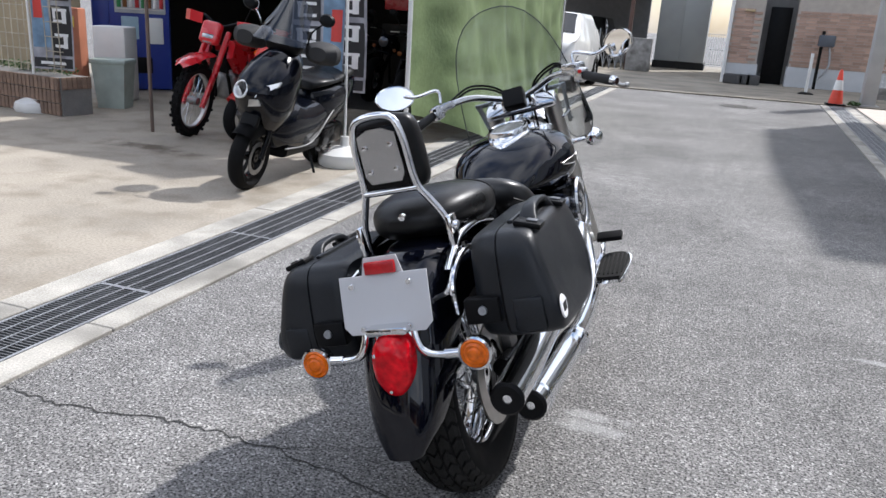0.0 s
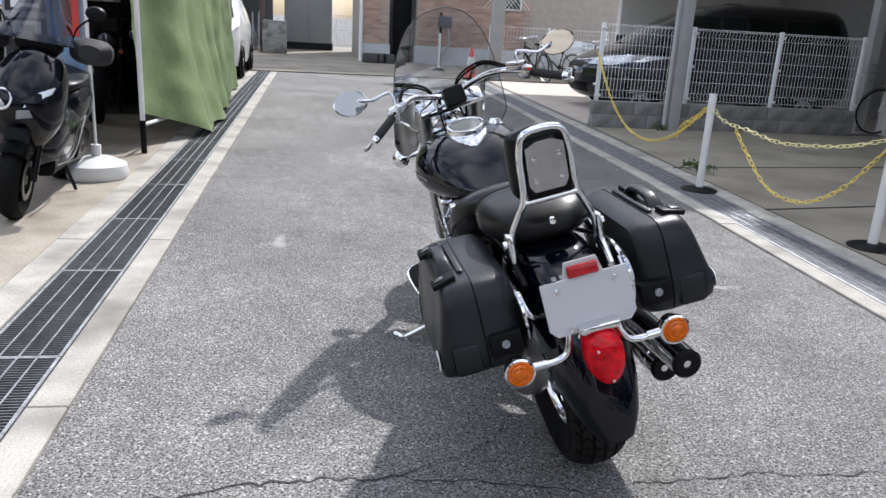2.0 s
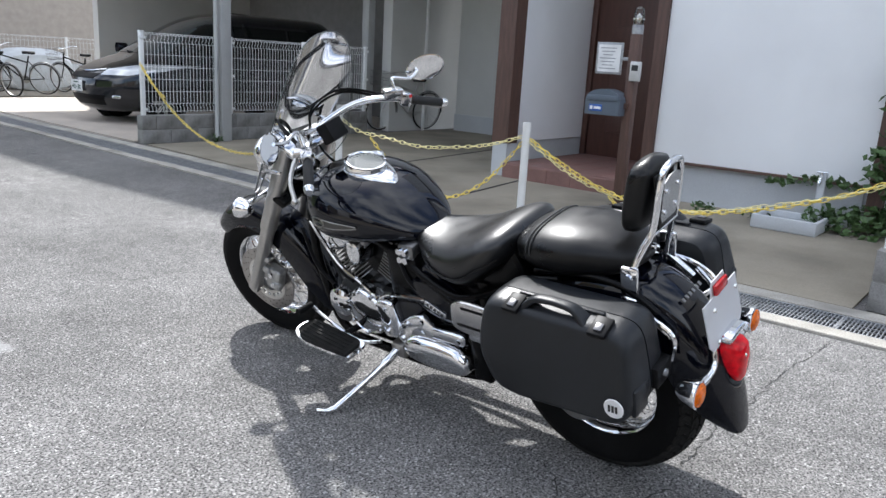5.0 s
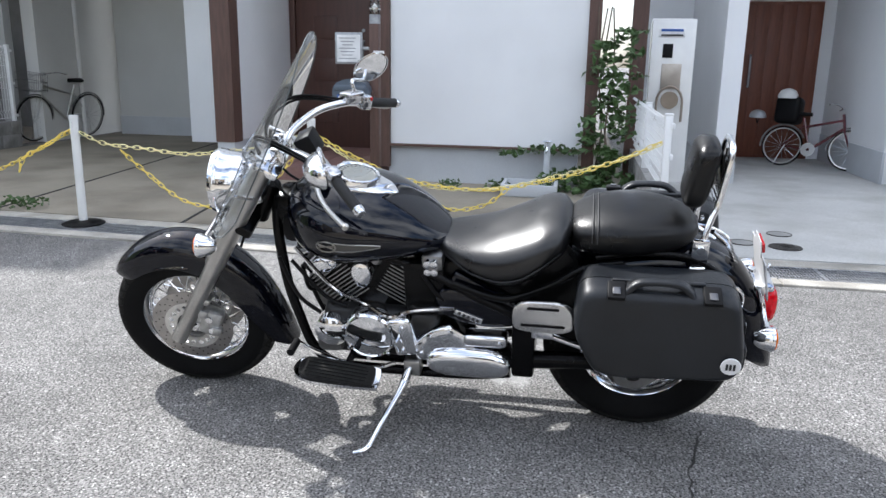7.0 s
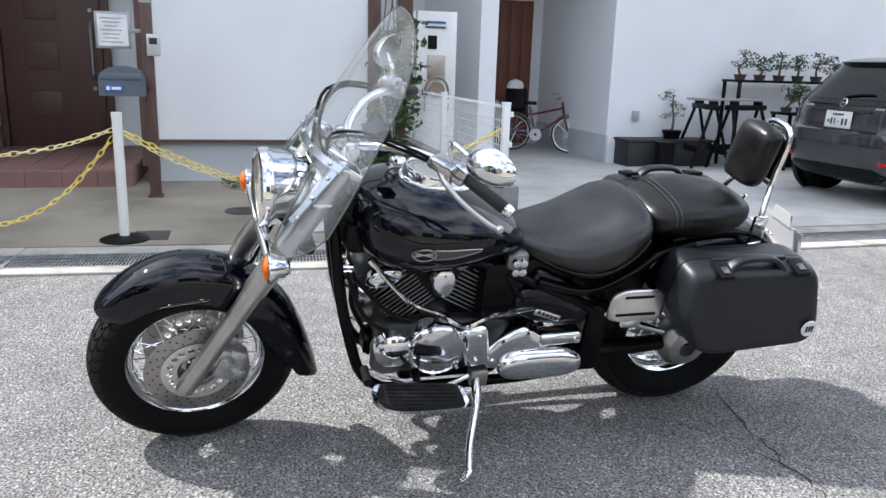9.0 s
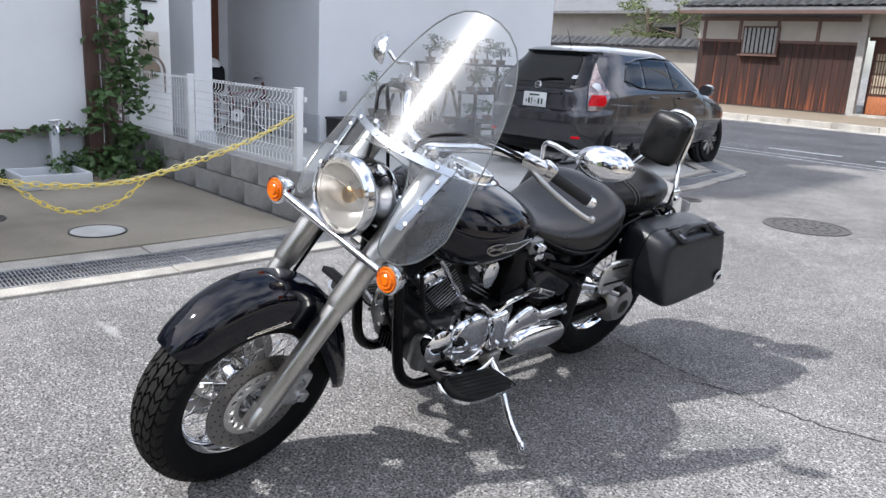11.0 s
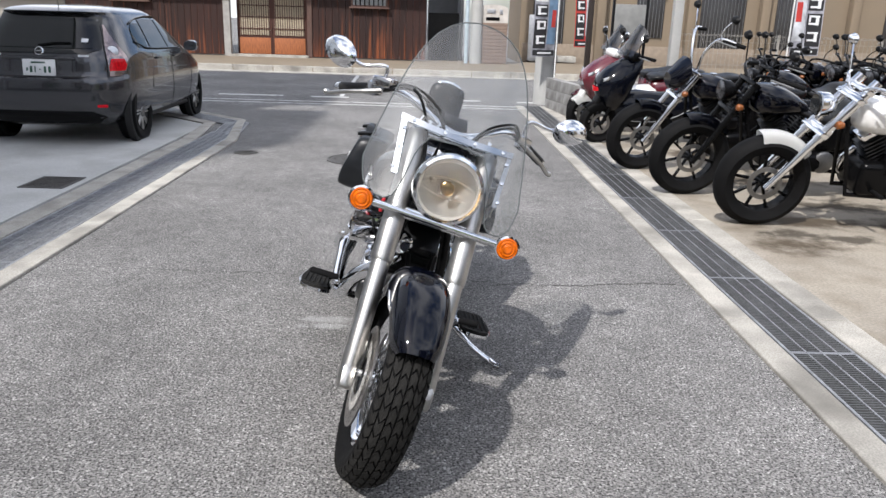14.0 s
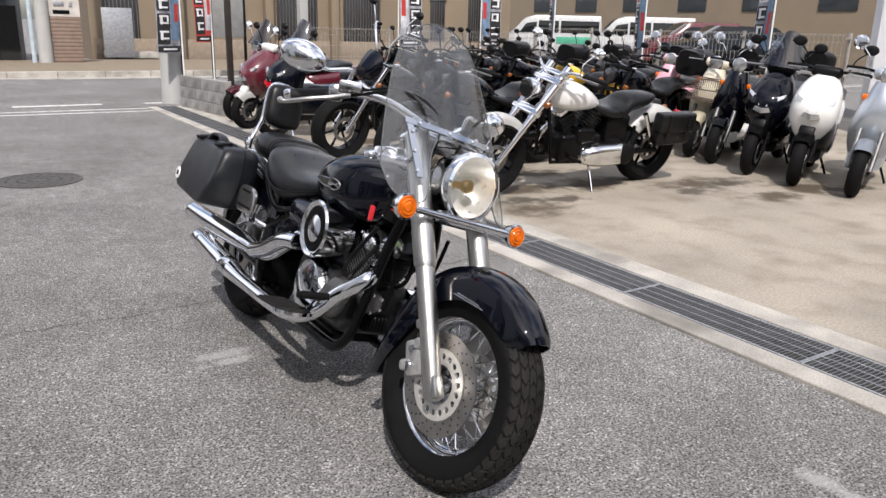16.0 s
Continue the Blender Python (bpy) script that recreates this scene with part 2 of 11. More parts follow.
STEEL_DARK = mat("shaded_drain_steel", (0.12, 0.123, 0.126), 0.5, 0.4, var=0.25, scale=8, fine=0.2, each=0.2)
# Near-black that stands in for shade in drains, holes and wheel arches.
GAP_SHADE = mat("gap_shade", (0.015, 0.015, 0.015), 0.9)
IRON = mat("cast_iron", (0.085, 0.08, 0.075), 0.65, 0.4, var=0.25, scale=30, bump=0.002, fine=0.3)
STUCCO_WHITE = mat("white_stucco", (0.78, 0.79, 0.80), 0.85, var=0.04, scale=1.2, bump=0.001, bscale=180, fine=0.03, stain=((0.66, 0.665, 0.67), 0.7, 0.55, 0.95))
STUCCO_GREY = mat("grey_stucco", (0.58, 0.58, 0.56), 0.85, var=0.05, scale=1.4, bump=0.002, bscale=150, fine=0.06)
STUCCO_BEIGE = mat("beige_stucco", (0.21, 0.165, 0.115), 0.85, var=0.07, scale=1.0, bump=0.002, bscale=130, fine=0.05)
FOUNDATION = mat("foundation_render", (0.50, 0.52, 0.54), 0.85, var=0.08, scale=2, bump=0.001, fine=0.05)
BROWN_WOOD = mat("brown_stained_wood", (0.095, 0.052, 0.040), 0.6, var=0.25, scale=5, bump=0.001, fine=0.15, stretch=(6, 6, 0.8))
DOOR_BROWN = mat("dark_brown_door", (0.085, 0.040, 0.030), 0.5, var=0.15, scale=5, fine=0.1, stretch=(5, 5, 0.6))
DOOR_OAK = mat("chestnut_door", (0.15, 0.048, 0.026), 0.5, var=0.2, scale=5, fine=0.12, stretch=(8, 8, 0.8))
RED_TILE = mat("red_brown_tile", (0.21, 0.115, 0.10), 0.6, var=0.15, scale=4, fine=0.1)
WHITE_COAT = mat("white_coated_wire", (0.80, 0.81, 0.81), 0.4, var=0.04)
WHITE_PLASTIC = mat("white_plastic", (0.74, 0.74, 0.72), 0.45, var=0.06, scale=4)
FENCE_GREY = mat("dull_galvanised_wire", (0.30, 0.285, 0.255), 0.6, 0.2, var=0.2, scale=8, fine=0.15)
YELLOW = mat("yellow_chain_plastic", (0.82, 0.64, 0.13), 0.45, var=0.15, scale=3)
YELLOW_PALE = mat("faded_yellow_plastic", (0.82, 0.74, 0.38), 0.5, var=0.1, scale=3)
BLACK_PLASTIC = mat("black_plastic", (0.0065, 0.0065, 0.007), 0.42, var=0.2, scale=10, spec=0.12)
GREY_PAINT = mat("grey_steel_paint", (0.38, 0.385, 0.38), 0.5, var=0.1, scale=3, fine=0.05)
RUBBER = mat("tyre_rubber", (0.007, 0.007, 0.0073), 0.7, var=0.25, scale=14, bump=0.0006, bscale=300, fine=0.25, spec=0.10)
# Lighter than the tyre for dust on the blocks, so grooves read deep black.
TREAD_RUBBER = mat("dusty_tread_rubber", (0.017, 0.0165, 0.0155), 0.75, var=0.35, scale=18, bump=0.0006, bscale=300, fine=0.3, spec=0.12)
CHROME = mat("chrome", (0.80, 0.81, 0.83), 0.07, 1.0, var=0.03, scale=12, rvar=0.4)
ALU = mat("brushed_aluminium", (0.50, 0.49, 0.47), 0.33, 1.0, var=0.10, scale=10, fine=0.08, bscale=200)
ALU_DARK = mat("cast_aluminium", (0.24, 0.24, 0.24), 0.45, 1.0, var=0.15, scale=15, fine=0.12)
GLOSS_BLACK = mat("black_gloss_paint", (0.0018, 0.0023, 0.0052), 0.035, var=0.1, spec=0.44)
FRAME_BLACK = mat("black_frame_paint", (0.0035, 0.0035, 0.0038), 0.24, var=0.2, spec=0.14)
LEATHER = mat("black_leather", (0.005, 0.005, 0.0053), 0.36, var=0.2, scale=12, bump=0.0006, bscale=240, fine=0.1, rvar=0.3, spec=0.30)
SEAT_LEATHER = mat("smooth_seat_leather", (0.0055, 0.0055, 0.006), 0.33, var=0.2, scale=12, bump=0.0006, bscale=240, fine=0.1, rvar=0.2, spec=0.56)
BAG_PLASTIC = mat("grained_black_plastic", (0.0105, 0.0120, 0.0145), 0.37, var=0.25, scale=6, bump=0.0010, bscale=420, fine=0.25, rvar=0.25, spec=0.34)
RED_LENS = mat("red_lens", (0.58, 0.003, 0.010), 0.09, var=0.4, scale=45, spec=0.3)
AMBER = mat("amber_lens", (0.66, 0.13, 0.004), 0.10, var=0.3, scale=60, spec=0.45)
CLEAR = clear("clear_polycarbonate", (0.84, 0.86, 0.865), 0.05, 0.02, 1.30, 0.04, 0.04)
LAMP_GLASS = clear("lamp_glass", (0.97, 0.97, 0.95), 0.03, 0.02)
CAR_GLASS = mat("dark_car_glass", (0.005, 0.006, 0.006), 0.03, var=0.05, spec=0.5)
WIN_GLASS = mat("window_glass", (0.035, 0.042, 0.046), 0.07, var=0.1, spec=0.5)
PLATE_GREY = mat("grey_blank_plate", (0.52, 0.52, 0.53), 0.45, var=0.03)
WHITE_PAINT = mat("white_gloss_paint", (0.76, 0.76, 0.74), 0.25, var=0.04, coat=0.6)
LINE_WHITE = mat("worn_road_line", (0.62, 0.62, 0.60), 0.8, var=0.12, scale=4, bump=0.002, fine=0.15, bscale=60, stain=((0.17, 0.17, 0.165), 9.0, 0.55, 0.7))
LEAF = mat("leaf_green", (0.055, 0.105, 0.03), 0.55, var=0.35, scale=9, fine=0.15)
LEAF_DARK = mat("dark_leaf_green", (0.03, 0.06, 0.022), 0.6, var=0.35, scale=9)
BARK = mat("bark", (0.10, 0.075, 0.055), 0.9, var=0.3, scale=12, bump=0.004, bscale=60)
WHITE_INK = mat("white_ink", (0.75, 0.75, 0.75), 0.5)
BLACK_INK = mat("black_ink", (0.02, 0.02, 0.022), 0.5)
BLUE_INK = mat("blue_ink", (0.03, 0.10, 0.35), 0.5)


# ---- mesh helpers ----
def part(name, bm, material, parent=None, label="", m=None, smooth=True, angle=38, recalc=True):
    """Links a bmesh as one mesh object under a thing or part."""
    if m is not None:
        bm.transform(m)
    if recalc:
        bmesh.ops.recalc_face_normals(bm, faces=bm.faces)
    me = bpy.data.meshes.new(name)
    bm.to_mesh(me)
    bm.free()
    if material:
        me.materials.append(material)
    if smooth:
        me.polygons.foreach_set("use_smooth", [True] * len(me.polygons))
        me.set_sharp_from_angle(angle=radians(angle))
    ob = new(name, me)
    if parent:
        ob.parent = parent
    if label:
        ob["label"] = label
    return ob


def share(name, me, parent, m, label=""):
    ob = new(name, me)
    ob.parent = parent
    ob.matrix_basis = m
    if label:
        ob["label"] = label
    return ob


def thing(name, m, label, category, group="", kind=""):
    ob = new(name)
    ob.empty_display_size = 0.1
    ob.matrix_world = m
    return tagged(ob, label, category, group, kind)


def B():
    return bmesh.new()


def loft(bm, rings, cap=True, closed=True):
    rows = [[bm.verts.new(p) for p in r] for r in rings]
    n = len(rows[0])
    for a, b in zip(rows, rows[1:]):
        for i in range(n if closed else n - 1):
            j = (i + 1) % n
            bm.faces.new((a[i], a[j], b[j], b[i]))
    if cap and closed:
        bm.faces.new(rows[0][::-1])
        bm.faces.new(rows[-1])
    return bm


def box(bm, c, s, r=0.0, m=None, seg=2):
    """A box about c of size s, its edges rounded by r."""
    mm = Matrix.Translation(c) @ (m or Matrix.Identity(4)) @ Matrix.Diagonal((*s, 1))
    g = bmesh.ops.create_cube(bm, size=1, matrix=mm)
    if r > 0:
        es = list({e for v in g["verts"] for e in v.link_edges})
        bmesh.ops.bevel(bm, geom=es, offset=r, segments=seg, affect="EDGES", profile=0.5)
    return bm


def frames(pts):
    """A steady frame (two normals) at each point of a path."""
    pts = [Vector(p) for p in pts]
    out, n = [], None
    for i, p in enumerate(pts):
        t = (pts[min(i + 1, len(pts) - 1)] - pts[max(i - 1, 0)]).normalized()
        if n is None:
            n = t.orthogonal().normalized()
        n = (n - t * n.dot(t)).normalized()
        out.append((p, n, t.cross(n)))
    return out


def tube(bm, pts, r, seg=10, cap=True):
    rad = r if isinstance(r, (list, tuple)) else [r] * len(pts)
    rings = []
    for (p, a, b), q in zip(frames(pts), rad):
        rings.append([p + (a * math.cos(k * math.tau / seg) + b * math.sin(k * math.tau / seg)) * q for k in range(seg)])
    return loft(bm, rings, cap)


def curve(pts, n=6):
    """Smooth path through points."""
    pts = [Vector(p) for p in pts]
    out = []
    for i in range(len(pts) - 1):
        a, b, c, d = pts[max(i - 1, 0)], pts[i], pts[i + 1], pts[min(i + 2, len(pts) - 1)]
        for k in range(n):
            u = k / n
            out.append(0.5 * ((2 * b) + (c - a) * u + (2 * a - 5 * b + 4 * c - d) * u * u + (3 * b - a - 3 * c + d) * u ** 3))
    out.append(pts[-1])
    return out


def cyl(bm, a, b, r0, r1=None, seg=20):
    return tube(bm, [a, b], [r0, r0 if r1 is None else r1], seg)


def lathe(bm, prof, o, d, seg=40, closed=False):
    """Turns a profile of (radius, height) about the axis d through o."""
    d = Vector(d).normalized()
    a = d.orthogonal().normalized()
    b = d.cross(a)
    o = Vector(o)
    rings = []
    for k in range(seg):
        w = a * math.cos(k * math.tau / seg) + b * math.sin(k * math.tau / seg)
        rings.append([o + d * h + w * r for r, h in prof])
    rows = [[bm.verts.new(p) for p in r] for r in rings]
    n = len(prof)
    for k in range(seg):
        r0, r1 = rows[k], rows[(k + 1) % seg]
        for i in range(n if closed else n - 1):
            j = (i + 1) % n
            bm.faces.new((r0[i], r0[j], r1[j], r1[i]))
    bmesh.ops.remove_doubles(bm, verts=bm.verts, dist=1e-5)
    return bm


def slab(bm, pts, push):
    """A flat outline given thickness by the vector push."""
    v = [bm.verts.new(p) for p in pts]
    w = [bm.verts.new(Vector(p) + Vector(push)) for p in pts]
    n = len(v)
    bm.faces.new(v[::-1])
    bm.faces.new(w)
    for i in range(n):
        j = (i + 1) % n
        bm.faces.new((v[i], v[j], w[j], w[i]))
    return bm


def oval(y, w, top, bot, e=2.4, n=24, cx=0.0, flat=1.0):
    """A rounded cross-section at y: half-width w between bot and top."""
    c, h = (top + bot) / 2, (top - bot) / 2
    out = []
    for k in range(n):
        t = k * math.tau / n
        s, q = math.cos(t), math.sin(t)
        out.append((cx + w * math.copysign(abs(s) ** (2 / e), s), y, c + h * math.copysign(abs(q) ** (2 / e), q)))
    return out


def interp(keys, n):
    """Rows of numbers, smoothly filled in to n rows."""
    keys = [np.array(k, float) for k in keys]
    out = []
    for q in np.linspace(0, len(keys) - 1, n):
        i = min(int(q), len(keys) - 2)
        u = q - i
        a, b, c, d = keys[max(i - 1, 0)], keys[i], keys[i + 1], keys[min(i + 2, len(keys) - 1)]
        out.append(0.5 * (2 * b + (c - a) * u + (2 * a - 5 * b + 4 * c - d) * u * u + (3 * b - a - 3 * c + d) * u ** 3))
    return out


def lettering(name, text, size, material, parent, m, depth=0.001):
    cu = bpy.data.curves.new(name, "FONT")
    cu.body, cu.size, cu.extrude = text, size, depth
    cu.align_x, cu.align_y = "CENTER", "CENTER"
    tmp = new(name, cu)
    me = bpy.data.meshes.new_from_object(tmp)
    bpy.data.objects.remove(tmp)
    me.materials.append(material)
    ob = new(name, me)
    ob.parent = parent
    ob.matrix_basis = m
    return ob


# ---- ground, gutters, drives ----
def flat(name, pts, z, material, label="", thick=0.06, kind="structure"):
    bm = slab(B(), [(x, y, z - thick) for x, y in pts], (0, 0, thick))
    ob = part(name, bm, material, smooth=False)
    return tagged(ob, label, "", "", kind)


def ground_sheet():
    bm = B()
    xs = [-600, -60, -20, -8, 0, 8, 20, 60, 600]
    ys = [-600, -60, -20, -8, 0, 8, 20, 60, 600]
    v = [[bm.verts.new((x, y, 0)) for x in xs] for y in ys]
    for j in range(len(ys) - 1):
        for i in range(len(xs) - 1):
            bm.faces.new((v[j][i], v[j][i + 1], v[j + 1][i + 1], v[j + 1][i]))
    return tagged(part("ground", bm, ASPHALT, smooth=False), "worn grey asphalt of the lane and street", "road", "", "structure")


ground_sheet()


def along(pts, step):
    """Even steps along a path: places and left-hand normals."""
    pts = [Vector(p).to_2d() for p in pts]
    lens = [(b - a).length for a, b in zip(pts, pts[1:])]
    total, out = sum(lens), []
    n = max(1, round(total / step))
    for k in range(n + 1):
        d = total * k / n
        i = 0
        while i < len(lens) - 1 and d > lens[i]:
            d -= lens[i]
            i += 1
        t = (pts[i + 1] - pts[i]).normalized()
        out.append((pts[i] + t * d, Vector((-t.y, t.x)), t))
    return out


def grate_mesh(width, length):
    bm = B()
    n = int(length / 0.0195)
    for k in range(n):
        y = (k + 0.5) * length / n
        box(bm, (width / 2, y, 0.0105), (width - 0.02, 0.0055, 0.010))
    for q in (0.27, 0.5, 0.73):
        box(bm, (width * q, length / 2, 0.0145), (0.006, length - 0.006, 0.005))
    for x in (0.006, width - 0.006):
        box(bm, (x, length / 2, 0.009), (0.012, length - 0.006, 0.014))
    for y in (0.006, length - 0.006):
        box(bm, (width / 2, y, 0.009), (width - 0.024, 0.010, 0.014))
    me = bpy.data.meshes.new("grate")
    bm.to_mesh(me)
    bm.free()
    # Cross bars are coloured dark so the gaps between them read as shaded.
    me.materials.append(STEEL_DARK)
    me.materials.append(STEEL)
    me.polygons.foreach_set("material_index", [0 if f < n * 6 else 1 for f in range(len(me.polygons))])
    return me


GRATE = {1: grate_mesh(0.29, 1.0), -1: grate_mesh(0.29, 1.0)}
GRATE[-1].materials[0] = STEEL


def gutter(name, pts, side, stones, outer=0.16):
    """Two kerb strips with a steel grating over a flat black strip painted as channel shade; side: +1 lies to the left
    of the path.
    """
    base = B()
    st = along(pts, 1.0)
    for (p, n, t), (q, n2, t2) in zip(st, st[1:]):
        a, b = p + n * side * 0.12, p + n * side * 0.44
        c, d = q + n2 * side * 0.44, q + n2 * side * 0.12
        base.faces.new([base.verts.new((w.x, w.y, 0.002)) for w in (a, b, c, d)])
    pit = tagged(part(name, base, GAP_SHADE, smooth=False), "black strip painted as drain shade under steel gratings beside the lane", "drain", "", "structure")
    k = 0
    for (p, n, t), (q, n2, t2) in zip(st, st[1:]):
        o = p + n * side * (0.13 if side < 0 else 0.42)
        ang = math.atan2(-(q - p).x, (q - p).y)
        m = pose(o.x, o.y, 0.0, 0, 0, math.degrees(ang)) @ Matrix.Diagonal((1, (q - p).length, 1, 1))
        g = share("grate", GRATE[side], pit, m)
    for o0, o1 in ((0.0, 0.125), (0.435, 0.435 + outer)):
        sk = along(pts, stones)
        for (p, n, t), (q, n2, t2) in zip(sk, sk[1:]):
            bm = B()
            g = 0.003
            a, b = p + n * side * o0 + t * g, p + n * side * o1 + t * g
            c, d = q + n2 * side * o1 - t2 * g, q + n2 * side * o0 - t2 * g
            z = 0.016 + random.uniform(-0.002, 0.003)
            slab(bm, [(w.x, w.y, -0.05) for w in (a, b, c, d)], (0, 0, 0.05 + z))
            bmesh.ops.bevel(bm, geom=[e for e in bm.edges], offset=0.004, segments=1, affect="EDGES")
            part("kerb_stone", bm, KERB, pit, smooth=False)
    return pit


LEFT = [(-1.88, -6.4), (-1.88, 18.2)]
RIGHT = [(4.6, -6.2), (1.63, -3.36), (1.57, 3.5), (1.78, 7.0), (2.23, 18.4)]
gutter("gutter_west", LEFT, 1, 1.9)
gutter("gutter_east", RIGHT, -1, 1.9)
flat("forecourt", [(-2.478, -6.4), (-2.478, 17.8), (-12.0, 17.8), (-12.0, -6.4)], 0.014, CONCRETE, "pale sunlit concrete forecourt of the motorcycle shop")
flat("lane_end_apron", [(-6.0, 18.3), (-6.0, 34), (9, 34), (9, 18.9), (2.4, 18.5)], 0.03, CONCRETE_GREY, "grey concrete apron at the end of the lane")
flat("drive_middle", [(2.19, 2.5), (2.22, 4.0), (2.39, 7.0), (2.62, 10.55), (12, 10.55), (12, 2.5)], 0.016, CONCRETE_GREY, "dark worn concrete drive before the white house")
flat("drive_south", [(2.27, -3.05), (2.2, 2.1), (12, 2.1), (12, -6.6), (5.95, -6.6)], 0.016, CONCRETE_PALE, "pale concrete parking drive of the white house")
PINK_TILE = mat("pale_pink_paving", (0.50, 0.44, 0.38), 0.8, var=0.12, scale=2, bump=0.001, fine=0.1)
flat("drive_north", [(2.63, 10.9), (2.88, 18.3), (10, 18.3), (10, 10.9)], 0.02, PINK_TILE, "pinkish paved carport floor")
# joints in the middle drive
for i, (a, b) in enumerate((((2.3, 5.9), (8.5, 6.9)), ((2.36, 7.6), (8.5, 8.4)))):
    bm = B()
    d = (Vector(b) - Vector(a)).normalized()
    n = Vector((-d.y, d.x)) * 0.012
    A, C = Vector(a), Vector(b)
    slab(bm, [(*(A + n), 0.012), (*(A - n), 0.012), (*(C - n), 0.012), (*(C + n), 0.012)], (0, 0, 0.008))
    tagged(part("drive_joint", bm, GAP_SHADE, smooth=False), "dark joint line in the concrete drive", "joint", "", "structure")


def crack(pts, width, seed):
    rng = random.Random(seed)
    bm = B()
    st = curve([(x, y, 0.0025) for x, y in pts], 14)
    rows = []
    for i, p in enumerate(st):
        w = width * rng.uniform(0.35, 1.2) * (0.3 if i in (0, len(st) - 1) else 1)
        j = rng.uniform(-0.012, 0.012)
        rows.append((bm.verts.new((p.x, p.y + j + w, p.z)), bm.verts.new((p.x, p.y + j - w, p.z))))
    for a, b in zip(rows, rows[1:]):
        bm.faces.new((a[0], a[1], b[1], b[0]))
    return tagged(part("pavement_crack", bm, mat("crack_dirt", (0.035, 0.034, 0.032), 0.95), smooth=False), "thin dark jagged crack across the asphalt", "crack", "", "structure")


crack([(-1.87, 2.56), (-1.59, 2.55), (-1.23, 2.61), (-0.83, 2.60), (-0.36, 2.50)], 0.004, 3)
crack([(-0.2, 2.52), (0.15, 2.54), (0.48, 2.52), (1.0, 2.5), (1.56, 2.45)], 0.003, 5)
crack([(-0.9, 2.61), (-0.6, 2.75), (-0.45, 2.95)], 0.003, 8)


def manhole(x, y, r, z, material, label, plain=False):
    e = thing("manhole_cover", Matrix.Translation((x, y, z)), label, "manhole cover")
    ring = lathe(B(), [(r * 0.93, 0), (r * 0.93, 0.006), (r, 0.006), (r, 0)], (0, 0, 0), (0, 0, 1), 36)
    part("rim", ring, IRON, e)
    bm = lathe(B(), [(0, 0.004), (r * 0.92, 0.004), (r * 0.92, 0)], (0, 0, 0), (0, 0, 1), 36)
    part("lid", bm, material, e)
    if not plain:
        bm = B()
        for rr in (0.25, 0.5, 0.75):
            k = int(24 * rr) + 4
            for i in range(k):
                a = i * math.tau / k
                box(bm, (r * rr * math.cos(a), r * rr * math.sin(a), 0.0055), (0.022, 0.03, 0.004), 0, pose(0, 0, 0, 0, 0, math.degrees(a)))
        part("stud_pattern", bm, material, e)["kind"] = "stuff"
    return e


manhole(0.19, -0.99, 0.33, 0.001, IRON, "round dark cast-iron manhole cover in the asphalt")
manhole(0.6, 16.3, 0.33, 0.001, IRON, "round worn manhole cover in the far asphalt")
manhole(2.64, 3.66, 0.17, 0.017, mat("pale_lid", (0.45, 0.45, 0.43), 0.7, bump=0.001), "small pale round drain lid in the drive", True)
manhole(3.3, 4.15, 0.15, 0.017, IRON, "small dark round drain lid in the drive")
manhole(2.56, 1.53, 0.11, 0.017, IRON, "small dark round inspection lid in the pale drive")
manhole(3.0, 1.47, 0.09, 0.017, mat("grey_lid", (0.26, 0.26, 0.25), 0.7), "small grey round inspection lid", True)
manhole(2.64, 1.80, 0.09, 0.017, bpy.data.materials["grey_lid"], "small grey round inspection lid", True)
manhole(1.35, -1.2, 0.12, 0.001, IRON, "small dark round valve lid in the asphalt")
e = thing("drain_cover", Matrix.Translation((2.45, 0.5, 0.018)), "rectangular dark iron drain cover in the pale drive", "drain cover")
part("cover", box(B(), (0, 0, 0), (0.34, 0.42, 0.01), 0.003), IRON, e, smooth=False)
for i in range(8):
    part("rib", box(B(), (0, -0.17 + i * 0.048, 0.007), (0.28, 0.02, 0.006)), IRON, e, smooth=False)
e = thing("drain_cover", Matrix.Translation((2.52, 4.75, 0.018)), "rusty rectangular drain cover in the drive", "drain cover")
part("cover", box(B(), (0, 0, 0), (0.26, 0.22, 0.01), 0.003), IRON, e, smooth=False)


# ---- street lines ----
def line(a, b, w=0.06, z=0.004):
    A, C = Vector(a), Vector(b)
    d = (C - A).normalized()
    n = Vector((-d.y, d.x)) * w / 2
    bm = slab(B(), [(*(A + n), 0.0), (*(A - n), 0.0), (*(C - n), 0.0), (*(C + n), 0.0)], (0, 0, z))
    return tagged(part("road_line", bm, LINE_WHITE, smooth=False), "worn white painted road line", "road marking", "", "structure")


line((-30, -6.05), (30, -5.85), 0.05)
line((-30, -6.42), (30, -6.22), 0.05)
for a, b in ((2.1, 3.2), (0.95, 1.6), (-1.35, -0.1), (-3.4, -2.0), (4.6, 5.8), (-6.0, -4.6)):
    line((a, -7.15), (b, -7.1), 0.13)
line((1.1, -7.3), (1.3, -12.6), 0.08)
flat("street_gutter", [(-40, -12.9), (-40, -13.3), (40, -13.3), (40, -12.9)], 0.012, KERB, "pale concrete gutter at the far street edge")
PAVE = mat("far_pavement", (0.21, 0.17, 0.12), 0.85, var=0.12, scale=2, fine=0.1)
flat("far_pavement", [(-40, -13.3), (-40, -20), (40, -20), (40, -13.3)], 0.10, PAVE, "yellowish concrete pavement along the far side of the street", 0.14)
